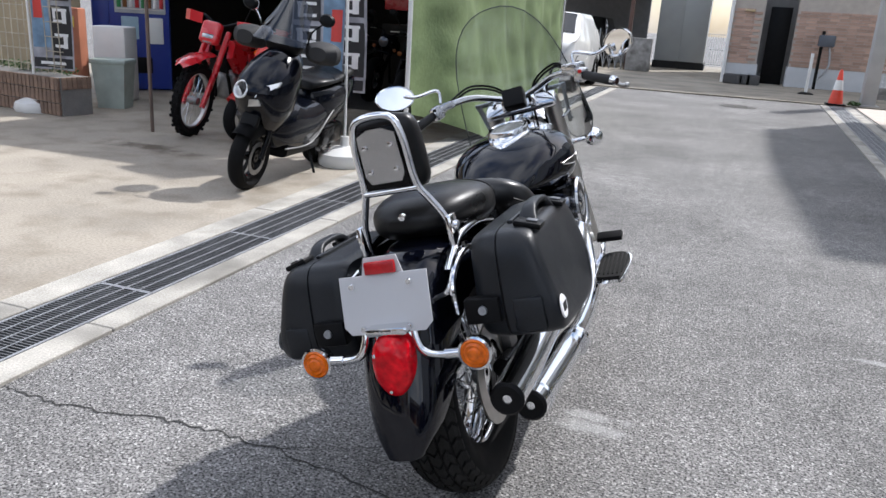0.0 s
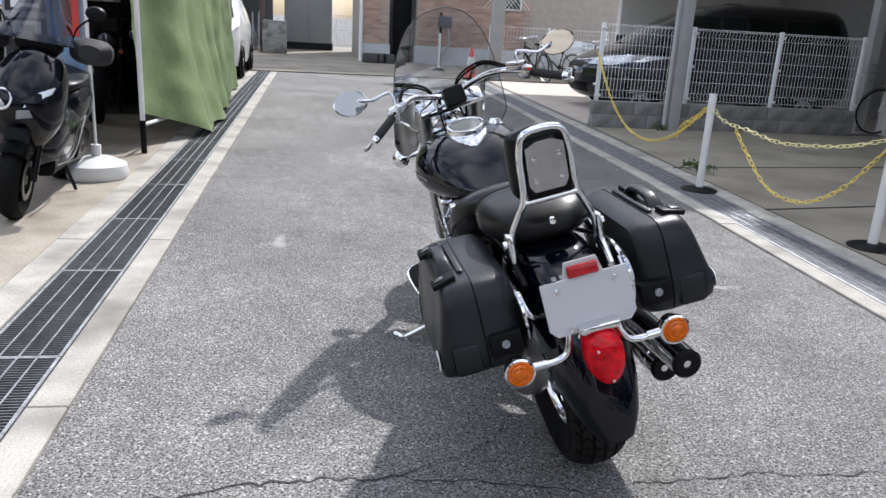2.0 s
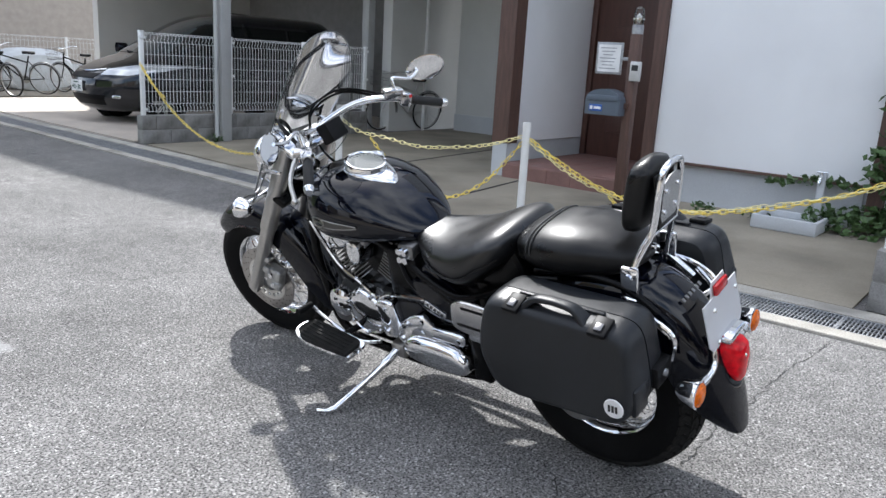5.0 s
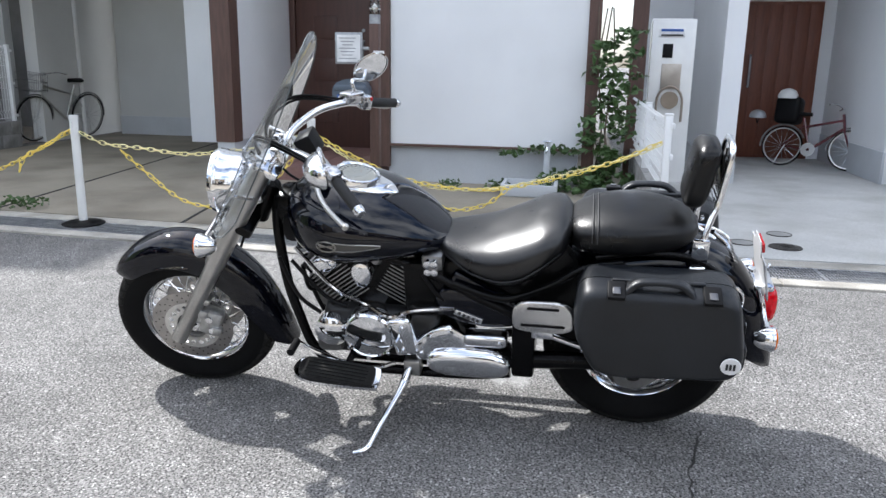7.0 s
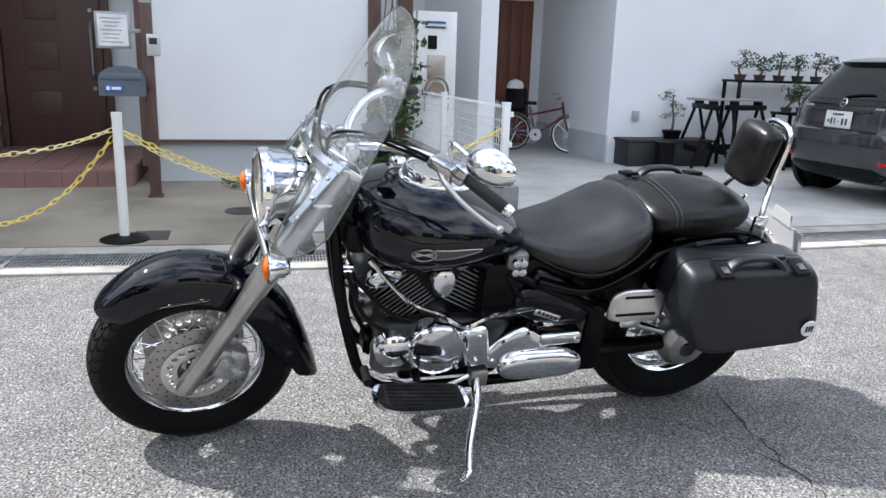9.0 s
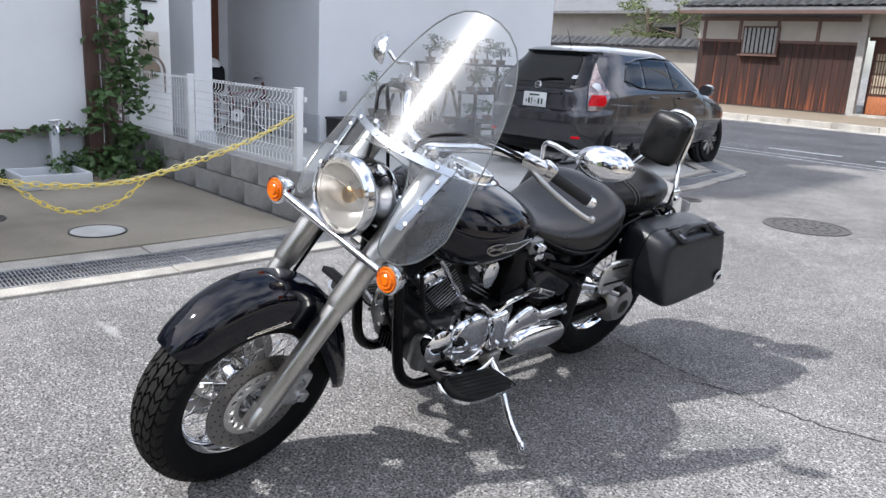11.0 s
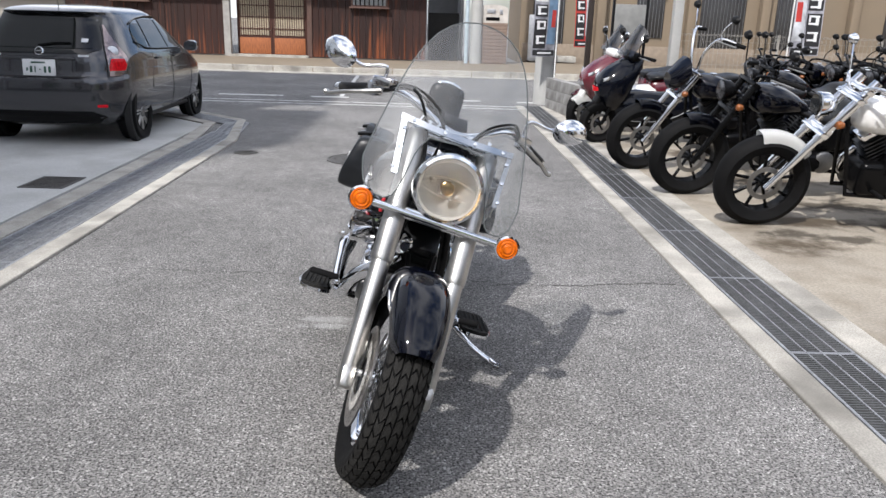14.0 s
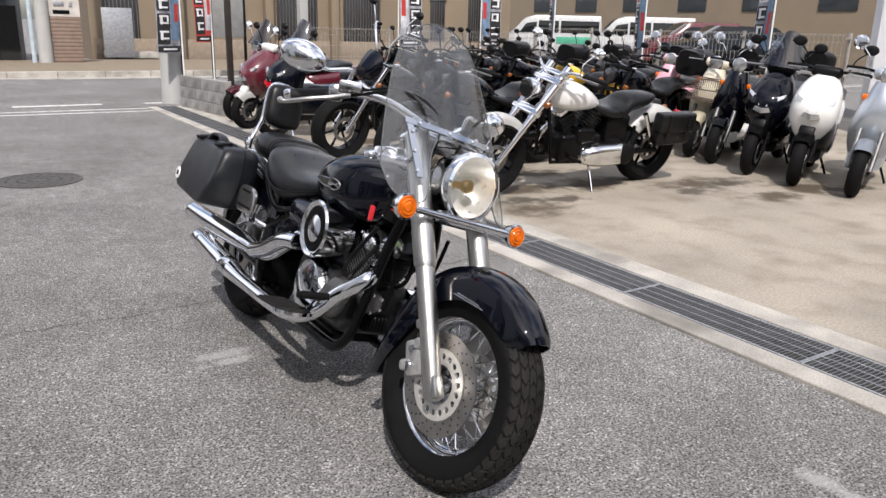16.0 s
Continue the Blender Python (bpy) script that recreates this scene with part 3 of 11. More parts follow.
for k in range(26):
    part("kerb_stone", box(B(), (-12 + k * 1.0, -13.37, 0.07), (0.985, 0.15, 0.15), 0.012), KERB, bpy.data.objects["far_pavement"], smooth=False)


# ---- fences and walls ----
def block_wall(name, x0, y0, x1, y1, h, label, rows=2, bl=0.4, t=0.12):
    """Concrete blocks laid in bond on a mortar core."""
    d = Vector((x1 - x0, y1 - y0))
    n, ln = math.degrees(math.atan2(d.y, d.x)), d.length
    e = thing(name, pose(x0, y0, 0.0, 0, 0, n), label, "wall", "", "structure")
    part("core", box(B(), (ln / 2, 0, h / 2), (ln - 0.012, t - 0.02, h - 0.012)), MORTAR, e, smooth=False)
    bh = h / rows
    mesh = {}
    for r in range(rows):
        x, first = 0.0, True
        while x < ln - 0.02:
            w = bl / 2 if (first and r % 2) else bl
            w = min(w, ln - x)
            first = False
            key = round(w, 3)
            if key not in mesh:
                bm = box(B(), (0, 0, 0), (w - 0.008, t, bh - 0.008), 0.004, None, 1)
                me = bpy.data.meshes.new("block")
                bm.to_mesh(me)
                bm.free()
                me.materials.append(BLOCK)
                mesh[key] = me
            share("block", mesh[key], e, Matrix.Translation((x + w / 2, 0, bh * (r + 0.5))))
            x += w
    return e


def mesh_fence(name, x0, y0, x1, y1, z0, z1, label, gap=0.05, posts=3, coat=None, pw=0.05):
    """White welded wire panels with folded top between square posts."""
    coat = coat or WHITE_COAT
    d = Vector((x1 - x0, y1 - y0))
    ln = d.length
    e = thing(name, pose(x0, y0, 0, 0, 0, math.degrees(math.atan2(d.y, d.x))), label, "fence")
    for k in range(posts):
        x = ln * k / (posts - 1)
        p = part("post", box(B(), (x, 0, (z0 + z1) / 2 - 0.01), (pw, pw, z1 - z0 + 0.04), 0.006), coat, e)
        part("cap", box(B(), (x, 0, z1 + 0.014), (pw + 0.006, pw + 0.006, 0.012), 0.004), coat, p)
        for z in (z0 + 0.06, (z0 + z1) / 2, z1 - 0.06):
            part("clamp", box(B(), (x, -0.03, z), (0.09, 0.02, 0.035), 0.004), coat, p)
    h = z1 - z0
    bm = B()
    n = int(ln / gap)
    for k in range(n + 1):
        x = 0.03 + (ln - 0.06) * k / n
        tube(bm, [(x, 0, z0 + 0.02), (x, 0, z0 + 0.08), (x, 0.028, z0 + 0.105), (x, 0, z0 + 0.13), (x, 0, z1 - 0.11), (x, 0.028, z1 - 0.085), (x, 0, z1 - 0.06), (x, 0, z1 - 0.02), (x, 0.03, z1), (x, 0.05, z1 - 0.015)], 0.0033, 4, False)
    wires = part("wire_mesh", bm, coat, e)
    wires["kind"] = "stuff"
    zs = [z0 + 0.03, z0 + 0.13, z1 - 0.11, z1 - 0.02] + [z0 + 0.13 + (h - 0.24) * (i + 1) / 5 for i in range(4)]
    for z in zs:
        part("rail", tube(B(), [(0, 0.003, z), (ln, 0.003, z)], 0.0028, 5), coat, e)
    part("rail", tube(B(), [(0, 0.032, z1), (ln, 0.032, z1)], 0.003, 5), coat, e)
    return e


block_wall("wall_carport", 2.62, 10.72, 6.6, 10.72, 0.36, "low grey concrete block wall under a white wire fence")
mesh_fence("wire_fence", 2.68, 10.72, 6.56, 10.72, 0.37, 1.36, "white welded wire fence on the low block wall by the van", 0.05, 4)
block_wall("wall_drive", 2.24, 2.38, 5.6, 2.38, 0.36, "low weathered concrete block wall between two drives")
mesh_fence("wire_fence", 2.36, 2.40, 5.6, 2.40, 0.37, 0.90, "white welded wire fence on the block wall between the drives", 0.05, 3)

# ---- the white house with the brown door ----
h1 = thing("house", Matrix.Identity(4), "white rendered house with dark brown posts and recessed porch", "house")


def wallbox(name, x0, x1, y0, y1, z0, z1, material, parent, label=""):
    return part(name, box(B(), ((x0 + x1) / 2, (y0 + y1) / 2, (z0 + z1) / 2), (x1 - x0, y1 - y0, z1 - z0)), material, parent, label, smooth=False)


wallbox("wall", 4.80, 5.0, 2.95, 4.90, 0.40, 3.3, STUCCO_WHITE, h1, "smooth white rendered front wall")
wallbox("wall", 5.0, 12, 2.95, 3.1, 0.40, 3.3, STUCCO_WHITE, h1)
wallbox("wall", 5.0, 6.3, 4.92, 4.99, 0.2, 3.3, STUCCO_WHITE, h1)
wallbox("foundation", 4.84, 12, 2.99, 4.93, 0.0, 0.39, FOUNDATION, h1, "grey rendered foundation")
wallbox("drip_sill", 4.765, 4.835, 2.9, 4.90, 0.385, 0.41, BROWN_WOOD, h1)
wallbox("corner_post", 4.77, 4.90, 4.905, 5.02, 0.17, 3.3, BROWN_WOOD, h1, "dark brown wooden corner post")
wallbox("corner_post", 4.77, 4.90, 2.83, 2.95, 0.0, 3.3, BROWN_WOOD, h1, "dark brown wooden corner post")
wallbox("wall", 6.42, 6.55, 5.06, 8.0, 0.17, 3.3, STUCCO_WHITE, h1)
wallbox("wall", 4.82, 6.42, 6.56, 6.70, 0.39, 3.3, STUCCO_WHITE, h1)
wallbox("foundation", 4.84, 6.42, 6.58, 6.68, 0.0, 0.385, FOUNDATION, h1)
wallbox("corner_post", 4.60, 4.80, 6.53, 6.74, 0.38, 3.3, BROWN_WOOD, h1, "dark brown wooden corner post")
wallbox("post_plinth", 4.61, 4.79, 6.54, 6.73, 0.0, 0.38, FOUNDATION, h1)
wallbox("wall", 6.5, 8.6, 7.1, 7.2, 0.3, 3.3, STUCCO_GREY, h1)
wallbox("wall", 8.6, 8.75, 7.1, 10.4, 0.3, 3.3, STUCCO_GREY, h1, "greyish rendered side wall")
wallbox("foundation", 8.57, 8.6, 7.2, 10.4, 0.0, 0.31, FOUNDATION, h1)
part("downpipe", tube(B(), [(8.5, 9.0, 0), (8.5, 9.0, 3.3)], 0.035, 12), WHITE_PLASTIC, h1)
for k in range(6):
    part("slat", box(B(), (8.575, 7.9, 0.5 + k * 0.32), (0.03, 0.5, 0.02)), STUCCO_GREY, h1)
# Storeys out of view, sized for their cast shadows, undersides raised to admit light.
wallbox("upper_floor", 4.80, 12, 2.95, 7.9, 3.3, 6.3, STUCCO_WHITE, h1)
wallbox("upper_floor", 5.0, 12, 7.9, 10.5, 3.3, 7.0, STUCCO_WHITE, h1)
# Made-up set-back block that throws the shadow at the street corner.
wallbox("top_floor", 5.7, 12, 2.9, 6.0, 6.42, 11.0, STUCCO_WHITE, h1)
bm = slab(B(), [(4.6, 2.8, 6.3), (4.6, 7.88, 6.3), (12.3, 7.88, 6.3), (12.3, 2.8, 6.3)], (0, 0, 0.12))
# Roofs of the unseen storeys, also only there to cast shadow.
part("roof", slab(B(), [(4.9, 7.9, 7.0), (4.9, 10.52, 7.0), (12.3, 10.52, 7.0), (12.3, 7.9, 7.0)], (0, 0, 0.12)), GREY_PAINT, h1, smooth=False)
part("roof", bm, GREY_PAINT, h1, smooth=False)
# porch
step = tagged(part("porch_step", box(B(), (5.5, 5.81, 0.085), (1.9, 1.46, 0.17), 0.01), RED_TILE), "low porch step of dark red-brown tiles", "step", "", "structure")
for i in range(6):
    for j in range(5):
        part("tile", box(B(), (4.71 + i * 0.31, 5.23 + j * 0.29, 0.173), (0.30, 0.28, 0.008), 0.002, None, 1), RED_TILE, step, smooth=False)
for j in range(5):
    part("tile", box(B(), (4.546, 5.23 + j * 0.29, 0.085), (0.008, 0.28, 0.15), 0.002, None, 1), RED_TILE, step, smooth=False)
# front door
d1 = thing("front_door", Matrix.Translation((6.36, 6.0, 0.17)), "dark brown panelled front door, closed, in a porch", "door", "", "structure")
part("leaf", box(B(), (0, 0, 1.03), (0.06, 0.95, 2.06), 0.006), DOOR_BROWN, d1)
part("frame", box(B(), (-0.005, -0.52, 1.05), (0.1, 0.07, 2.1), 0.004), DOOR_BROWN, d1)
part("frame", box(B(), (-0.005, 0.52, 1.05), (0.1, 0.07, 2.1), 0.004), DOOR_BROWN, d1)
for z in (0.45, 0.95, 1.45):
    part("panel", box(B(), (-0.033, 0.1, z), (0.012, 0.3, 0.28), 0.01), DOOR_BROWN, d1)
part("handle", tube(B(), [(-0.03, -0.38, 0.72), (-0.075, -0.38, 0.76), (-0.075, -0.38, 1.26), (-0.03, -0.38, 1.3)], 0.013, 8), STEEL, d1, "long brushed steel pull handle")
part("lock", lathe(B(), [(0, 0.012), (0.02, 0.012), (0.022, 0)], (-0.03, -0.38, 1.42), (-1, 0, 0), 16), STEEL, d1)
part("lock", lathe(B(), [(0, 0.012), (0.02, 0.012), (0.022, 0)], (-0.03, -0.38, 0.62), (-1, 0, 0), 16), STEEL, d1)
e = thing("wall_notice", Matrix.Translation((4.03, 5.10, 1.34)), "framed white notice on a bracket of the gate post", "sign")
part("frame", box(B(), (0, 0, 0), (0.014, 0.26, 0.28), 0.004), STEEL, e)
part("sheet", box(B(), (-0.009, 0, 0), (0.004, 0.22, 0.24)), WHITE_INK, e)
part("bracket", box(B(), (0.0, -0.18, 0.0), (0.02, 0.10, 0.03), 0.003), STEEL, e)
for k in range(7):
    part("print_bar", box(B(), (-0.0125, 0.01, 0.09 - k * 0.03), (0.002, 0.16 - 0.03 * (k % 3), 0.007)), mat("grey_print", (0.25, 0.26, 0.28), 0.6) if k == 0 else bpy.data.materials["grey_print"], e)
# letterbox and post
e = thing("lamp_post", Matrix.Translation((4.02, 4.85, 0.016)), "slim dark brown steel gate post with a clear lamp on top", "post")
part("post", box(B(), (0, 0, 0.77), (0.085, 0.085, 1.54), 0.004), BROWN_WOOD, e)
part("foot", box(B(), (0, 0, 0.008), (0.12, 0.12, 0.016), 0.003), BROWN_WOOD, e)
lamp = part("lamp_base", cyl(B(), (0, 0, 1.54), (0, 0, 1.62), 0.05, 0.05), STEEL, e)
part("globe", lathe(B(), [(0.045, 0), (0.047, 0.09), (0.035, 0.14), (0, 0.155)], (0, 0, 1.62), (0, 0, 1), 20), LAMP_GLASS, lamp)
part("bulb", lathe(B(), [(0, 0), (0.022, 0.03), (0.025, 0.06), (0, 0.09)], (0, 0, 1.63), (0, 0, 1), 14), WHITE_PLASTIC, lamp)
part("lamp_cage", lathe(B(), [(0.048, 0), (0.052, 0.002), (0.052, 0.012), (0.048, 0.014)], (0, 0, 1.66), (0, 0, 1), 20, True), CHROME, lamp)
ic = part("intercom", box(B(), (-0.06, -0.05, 1.22), (0.04, 0.10, 0.17), 0.01), mat("silver_plastic", (0.55, 0.55, 0.54), 0.4, 0.3), e, "silver door intercom")
part("screen", box(B(), (-0.082, -0.05, 1.25), (0.004, 0.06, 0.05)), BLACK_INK, ic)
e = thing("letterbox", Matrix.Translation((3.95, 5.04, 0.97)), "dark blue-grey steel letterbox with rounded top on the gate post", "letterbox")
LB = mat("slate_paint", (0.11, 0.135, 0.17), 0.4, 0.2, var=0.08)
bm = loft(B(), [[(x, 0.17 * math.cos(a), -0.10 + (0.20 if a < 3.2 else 0) * 0 + (0.10 + 0.10 * math.sin(a) if a <= math.pi else 0.10)) for a in [k * math.pi / 14 for k in range(15)]] + [(x, -0.17, -0.13), (x, 0.17, -0.13)] for x in (-0.09, 0.09)])
part("body", bm, LB, e)
part("flap", box(B(), (-0.095, 0, 0.02), (0.01, 0.30, 0.05), 0.004), LB, e)
part("number_plate", box(B(), (-0.094, 0.06, -0.07), (0.006, 0.13, 0.06), 0.002), BLUE_INK, e, "small blue number sign")
part("print_bar", box(B(), (-0.0985, 0.04, -0.07), (0.003, 0.07, 0.022)), WHITE_INK, e)
part("print_bar", box(B(), (-0.0985, 0.10, -0.07), (0.003, 0.025, 0.03)), WHITE_INK, e)
part("bracket", box(B(), (0.02, -0.17, -0.04), (0.04, 0.06, 0.05)), BROWN_WOOD, e)
# standpipe tap with basin
e = thing("garden_tap", Matrix.Translation((4.62, 3.28, 0)), "grey standpipe with chrome tap by the wall", "tap")
part("standpipe", box(B(), (0, 0, 0.25), (0.06, 0.06, 0.5), 0.004), FOUNDATION, e)
tp = part("tap", tube(B(), curve([(0, 0, 0.44), (-0.05, 0, 0.46), (-0.10, 0, 0.45), (-0.115, 0, 0.41)], 4), 0.012, 8), CHROME, e, "chrome tap")
part("tap_handle", tube(B(), [(-0.05, -0.045, 0.50), (-0.05, 0.045, 0.50)], 0.008, 8), CHROME, tp)
part("tap_stem", cyl(B(), (-0.05, 0, 0.46), (-0.05, 0, 0.50), 0.007), CHROME, tp)
e = thing("wash_basin", Matrix.Translation((4.34, 3.42, 0.016)), "shallow pale blue-grey basin on the drive under the tap", "basin")
bm = B()
box(bm, (0, 0, 0.012), (0.42, 0.52, 0.024), 0.01)
part("floor", bm, FOUNDATION, e)
for c, s in (((0.195, 0, 0.06), (0.035, 0.52, 0.11)), ((-0.195, 0, 0.06), (0.035, 0.52, 0.11)), ((0, 0.245, 0.06), (0.355, 0.035, 0.11)), ((0, -0.245, 0.06), (0.355, 0.035, 0.11))):
    part("rim", box(B(), c, s, 0.008), FOUNDATION, e)

# ---- carport building to the north ----
SIDING = mat("grey_siding", (0.5, 0.5, 0.48), 0.7, var=0.06, scale=2, fine=0.05)
# Darker than the pale siding: carport and recess shade is put into this colour.
SHADE_WALL = mat("shaded_carport_wall", (0.22, 0.22, 0.225), 0.8, var=0.1)
h2 = thing("carport_house", Matrix.Identity(4), "grey two-storey house raised over an open carport", "house")
# Storey and roof are out of view, their height set by the lane's shadow.
wallbox("upper_floor", 3.75, 12, 10.55, 17.4, 3.2, 6.4, STUCCO_GREY, h2)
wallbox("back_wall", 9.2, 9.4, 10.55, 17.4, 0, 3.2, SHADE_WALL, h2)
wallbox("side_wall", 7.2, 9.4, 10.75, 10.95, 0, 3.2, STUCCO_GREY, h2)
wallbox("side_wall", 5.5, 12, 17.2, 17.4, 0, 3.2, STUCCO_GREY, h2)
bm = slab(B(), [(3.7, 10.5, 6.4), (3.7, 17.5, 6.4), (3.7, 17.5, 6.5), (3.7, 14, 6.75), (3.7, 10.5, 6.5)], (9, 0, 0))
part("roof", bm, GREY_PAINT, h2, smooth=False)
for x, y in ((3.72, 10.52), (7.0, 11.1)):
    p = part("column", box(B(), (x, y, 1.6), (0.15, 0.15, 3.2), 0.004), GREY_PAINT, h2, "grey square steel column")
part("downpipe", tube(B(), [(3.6, 10.50, 3.15), (3.6, 10.50, 0.12), (3.58, 10.45, 0.06)], 0.03, 10), GREY_PAINT, h2)
part("downpipe", tube(B(), [(8.0, 10.66, 0), (8.0, 10.66, 3.15)], 0.03, 10), WHITE_PLASTIC, h2)

# ---- house to the south with the recessed entrance ----
h3 = thing("house", Matrix.Identity(4), "white rendered house with a recessed entrance and dark deck", "house")
wallbox("wall", 6.0, 6.2, -4.75, -0.25, 0.0, 2.8, STUCCO_WHITE, h3, "smooth white rendered wall")
wallbox("wall", 6.2, 8.3, -0.45, -0.25, 0.0, 2.8, STUCCO_WHITE, h3)
wallbox("wall", 8.3, 8.45, -0.45, 2.3, 0.0, 2.8, STUCCO_WHITE, h3)
wallbox("wall", 5.65, 8.3, 1.35, 1.55, 0.25, 2.8, STUCCO_WHITE, h3)
wallbox("foundation", 5.63, 8.3, 1.33, 1.57, 0.0, 0.25, FOUNDATION, h3)
wallbox("foundation", 5.985, 8.28, -0.262, -0.235, 0.0, 0.36, FOUNDATION, h3)
# Unseen storeys and roof, made tall enough for the shadow they throw.
wallbox("upper_floor", 6.0, 13, -4.75, 1.5, 2.8, 10.5, STUCCO_WHITE, h3)
wallbox("wall", 6.2, 13, -4.75, -4.55, 0, 2.8, STUCCO_WHITE, h3)
bm = slab(B(), [(5.7, -5, 10.5), (5.7, 1.9, 10.5), (13, 1.9, 10.5), (13, -5, 10.5)], (0, 0, 0.2))
part("roof", bm, GREY_PAINT, h3, smooth=False)
d2 = thing("front_door", Matrix.Translation((8.27, 0.42, 0.02)), "chestnut wooden front door, closed, in a recess", "door", "", "structure")
part("leaf", box(B(), (0, 0, 1.03), (0.06, 1.0, 2.06), 0.006), DOOR_OAK, d2)
for k in range(6):
    part("board", box(B(), (-0.033, -0.42 + k * 0.168, 1.03), (0.01, 0.155, 1.98), 0.003), DOOR_OAK, d2)
part("handle", tube(B(), [(-0.03, 0.36, 0.95), (-0.07, 0.36, 0.97), (-0.07, 0.36, 1.35), (-0.03, 0.36, 1.37)], 0.014, 8), STEEL, d2)
e = thing("entrance_deck", Matrix.Translation((6.02, -0.95, 0.016)), "low dark planter box deck along the white wall", "planter")
DARK_BOX = mat("dark_planter", (0.022, 0.022, 0.024), 0.6, var=0.2)
part("box", box(B(), (-0.2, 0, 0.15), (0.36, 1.15, 0.30), 0.01), DARK_BOX, e)
part("rim", box(B(), (-0.2, 0, 0.31), (0.40, 1.19, 0.03), 0.008), DARK_BOX, e)
# intercom pillar
e = thing("gate_pillar", Matrix.Translation((5.6, 2.08, 0)), "white rendered gate pillar with intercom and letter slot", "pillar")
part("pillar", box(B(), (0, 0, 0.85), (0.16, 0.44, 1.7), 0.01), WHITE_PAINT, e)
part("nameplate", box(B(), (-0.083, 0.02, 1.56), (0.008, 0.26, 0.09), 0.002), WHITE_INK, e)
part("number_bar", box(B(), (-0.089, 0.02, 1.585), (0.004, 0.22, 0.025)), BLUE_INK, e)
part("number_bar", box(B(), (-0.089, 0.02, 1.535), (0.004, 0.22, 0.018)), BLACK_INK, e)
part("intercom", box(B(), (-0.085, 0.05, 1.38), (0.02, 0.10, 0.14), 0.006), BLACK_PLASTIC, e)
lb = part("letter_door", box(B(), (-0.083, 0.0, 1.12), (0.012, 0.2, 0.26), 0.004), mat("champagne_metal", (0.42, 0.38, 0.33), 0.4, 0.7), e)
wr = [(-0.13, 0.13 * math.cos(a), 0.86 + 0.16 * math.sin(a)) for a in [k * math.pi / 12 for k in range(13)]]
part("reel_arch", tube(B(), [(-0.13, 0.13, 0.66)] + wr + [(-0.13, -0.13, 0.66)], 0.013, 8), mat("bronze", (0.3, 0.25, 0.2), 0.4, 0.8), e, "arched metal hose holder")
part("reel_plate", lathe(B(), [(0, 0.01), (0.09, 0.01), (0.09, 0)], (-0.12, 0, 0.88), (-1, 0, 0), 20), bpy.data.materials["bronze"], e)
wallbox("side_post", 5.56, 5.66, 2.34, 2.5, 0, 1.9, BROWN_WOOD, h1)


# ---- the black cruiser ----
def tyre(bm, R, w, rho, rim):
    """A tyre about the x axis through the origin."""
    prof = [(rim - 0.008, -w * 0.62)]
    prof += [(rim + 0.012, -w * 0.80), (rim + (R - rim) * 0.45, -w)]
    for k in range(11):
        a = radians(-78 + 156 * k / 10)
        prof.append((R - rho * 0.62 * (1 - math.cos(a)) * 1.0, w * math.sin(a) / math.sin(radians(78)) * 0.985))
    prof += [(rim + (R - rim) * 0.45, w), (rim + 0.012, w * 0.80), (rim - 0.008, w * 0.62)]
    return lathe(bm, prof, (0, 0, 0), (1, 0, 0), 72)


def tread(bm, R, w, rho, n=44):
    """Raised tread blocks in staggered rows."""
    def at(ang, s, h):
        a = radians(78 * s)
        r = R - rho * 0.62 * (1 - math.cos(a)) + h
        x = w * math.sin(a) / math.sin(radians(78)) * (0.985 + h)
        return Vector((x, r * math.sin(ang), r * math.cos(ang)))
    # each row: inner and outer edge, phase, length, bend of the block
    rows = ((-0.95, -0.62, 0.15, 0.74, 0.30), (-0.56, -0.31, 0.60, 0.76, 0.42), (-0.25, -0.03, 0.0, 0.78, -0.35), (0.03, 0.25, 0.45, 0.78, -0.35), (0.31, 0.56, 0.0, 0.76, 0.42), (0.62, 0.95, 0.65, 0.74, 0.30))
    st = math.tau / n
    for s0, s1, off, fill, skew in rows:
        sm = (s0 + s1) / 2
        for k in range(n):
            a0 = (k + off) * st
            rim6 = ((s0, 0), (sm, skew * st), (s1, 0), (s1, fill * st), (sm, (fill + skew) * st), (s0, fill * st))
            v = [bm.verts.new(at(a0 + da, u, h)) for h in (-0.007, 0.001) for u, da in rim6]
            for q in ((6, 7, 10, 11), (7, 8, 9, 10)) + tuple((i, (i + 1) % 6, (i + 1) % 6 + 6, i + 6) for i in range(6)):
                bm.faces.new([v[i] for i in q])
    return bm


def spoke_mesh(r0, x0, r1, x1, twist):
    a = Vector((x0, r0 * math.sin(twist), r0 * math.cos(twist)))
    b = Vector((x1, 0, r1))
    bm = tube(B(), [a, b], 0.0022, 5)
    me = bpy.data.meshes.new("spoke")
    bm.to_mesh(me)
    bm.free()
    me.materials.append(CHROME)
    return me


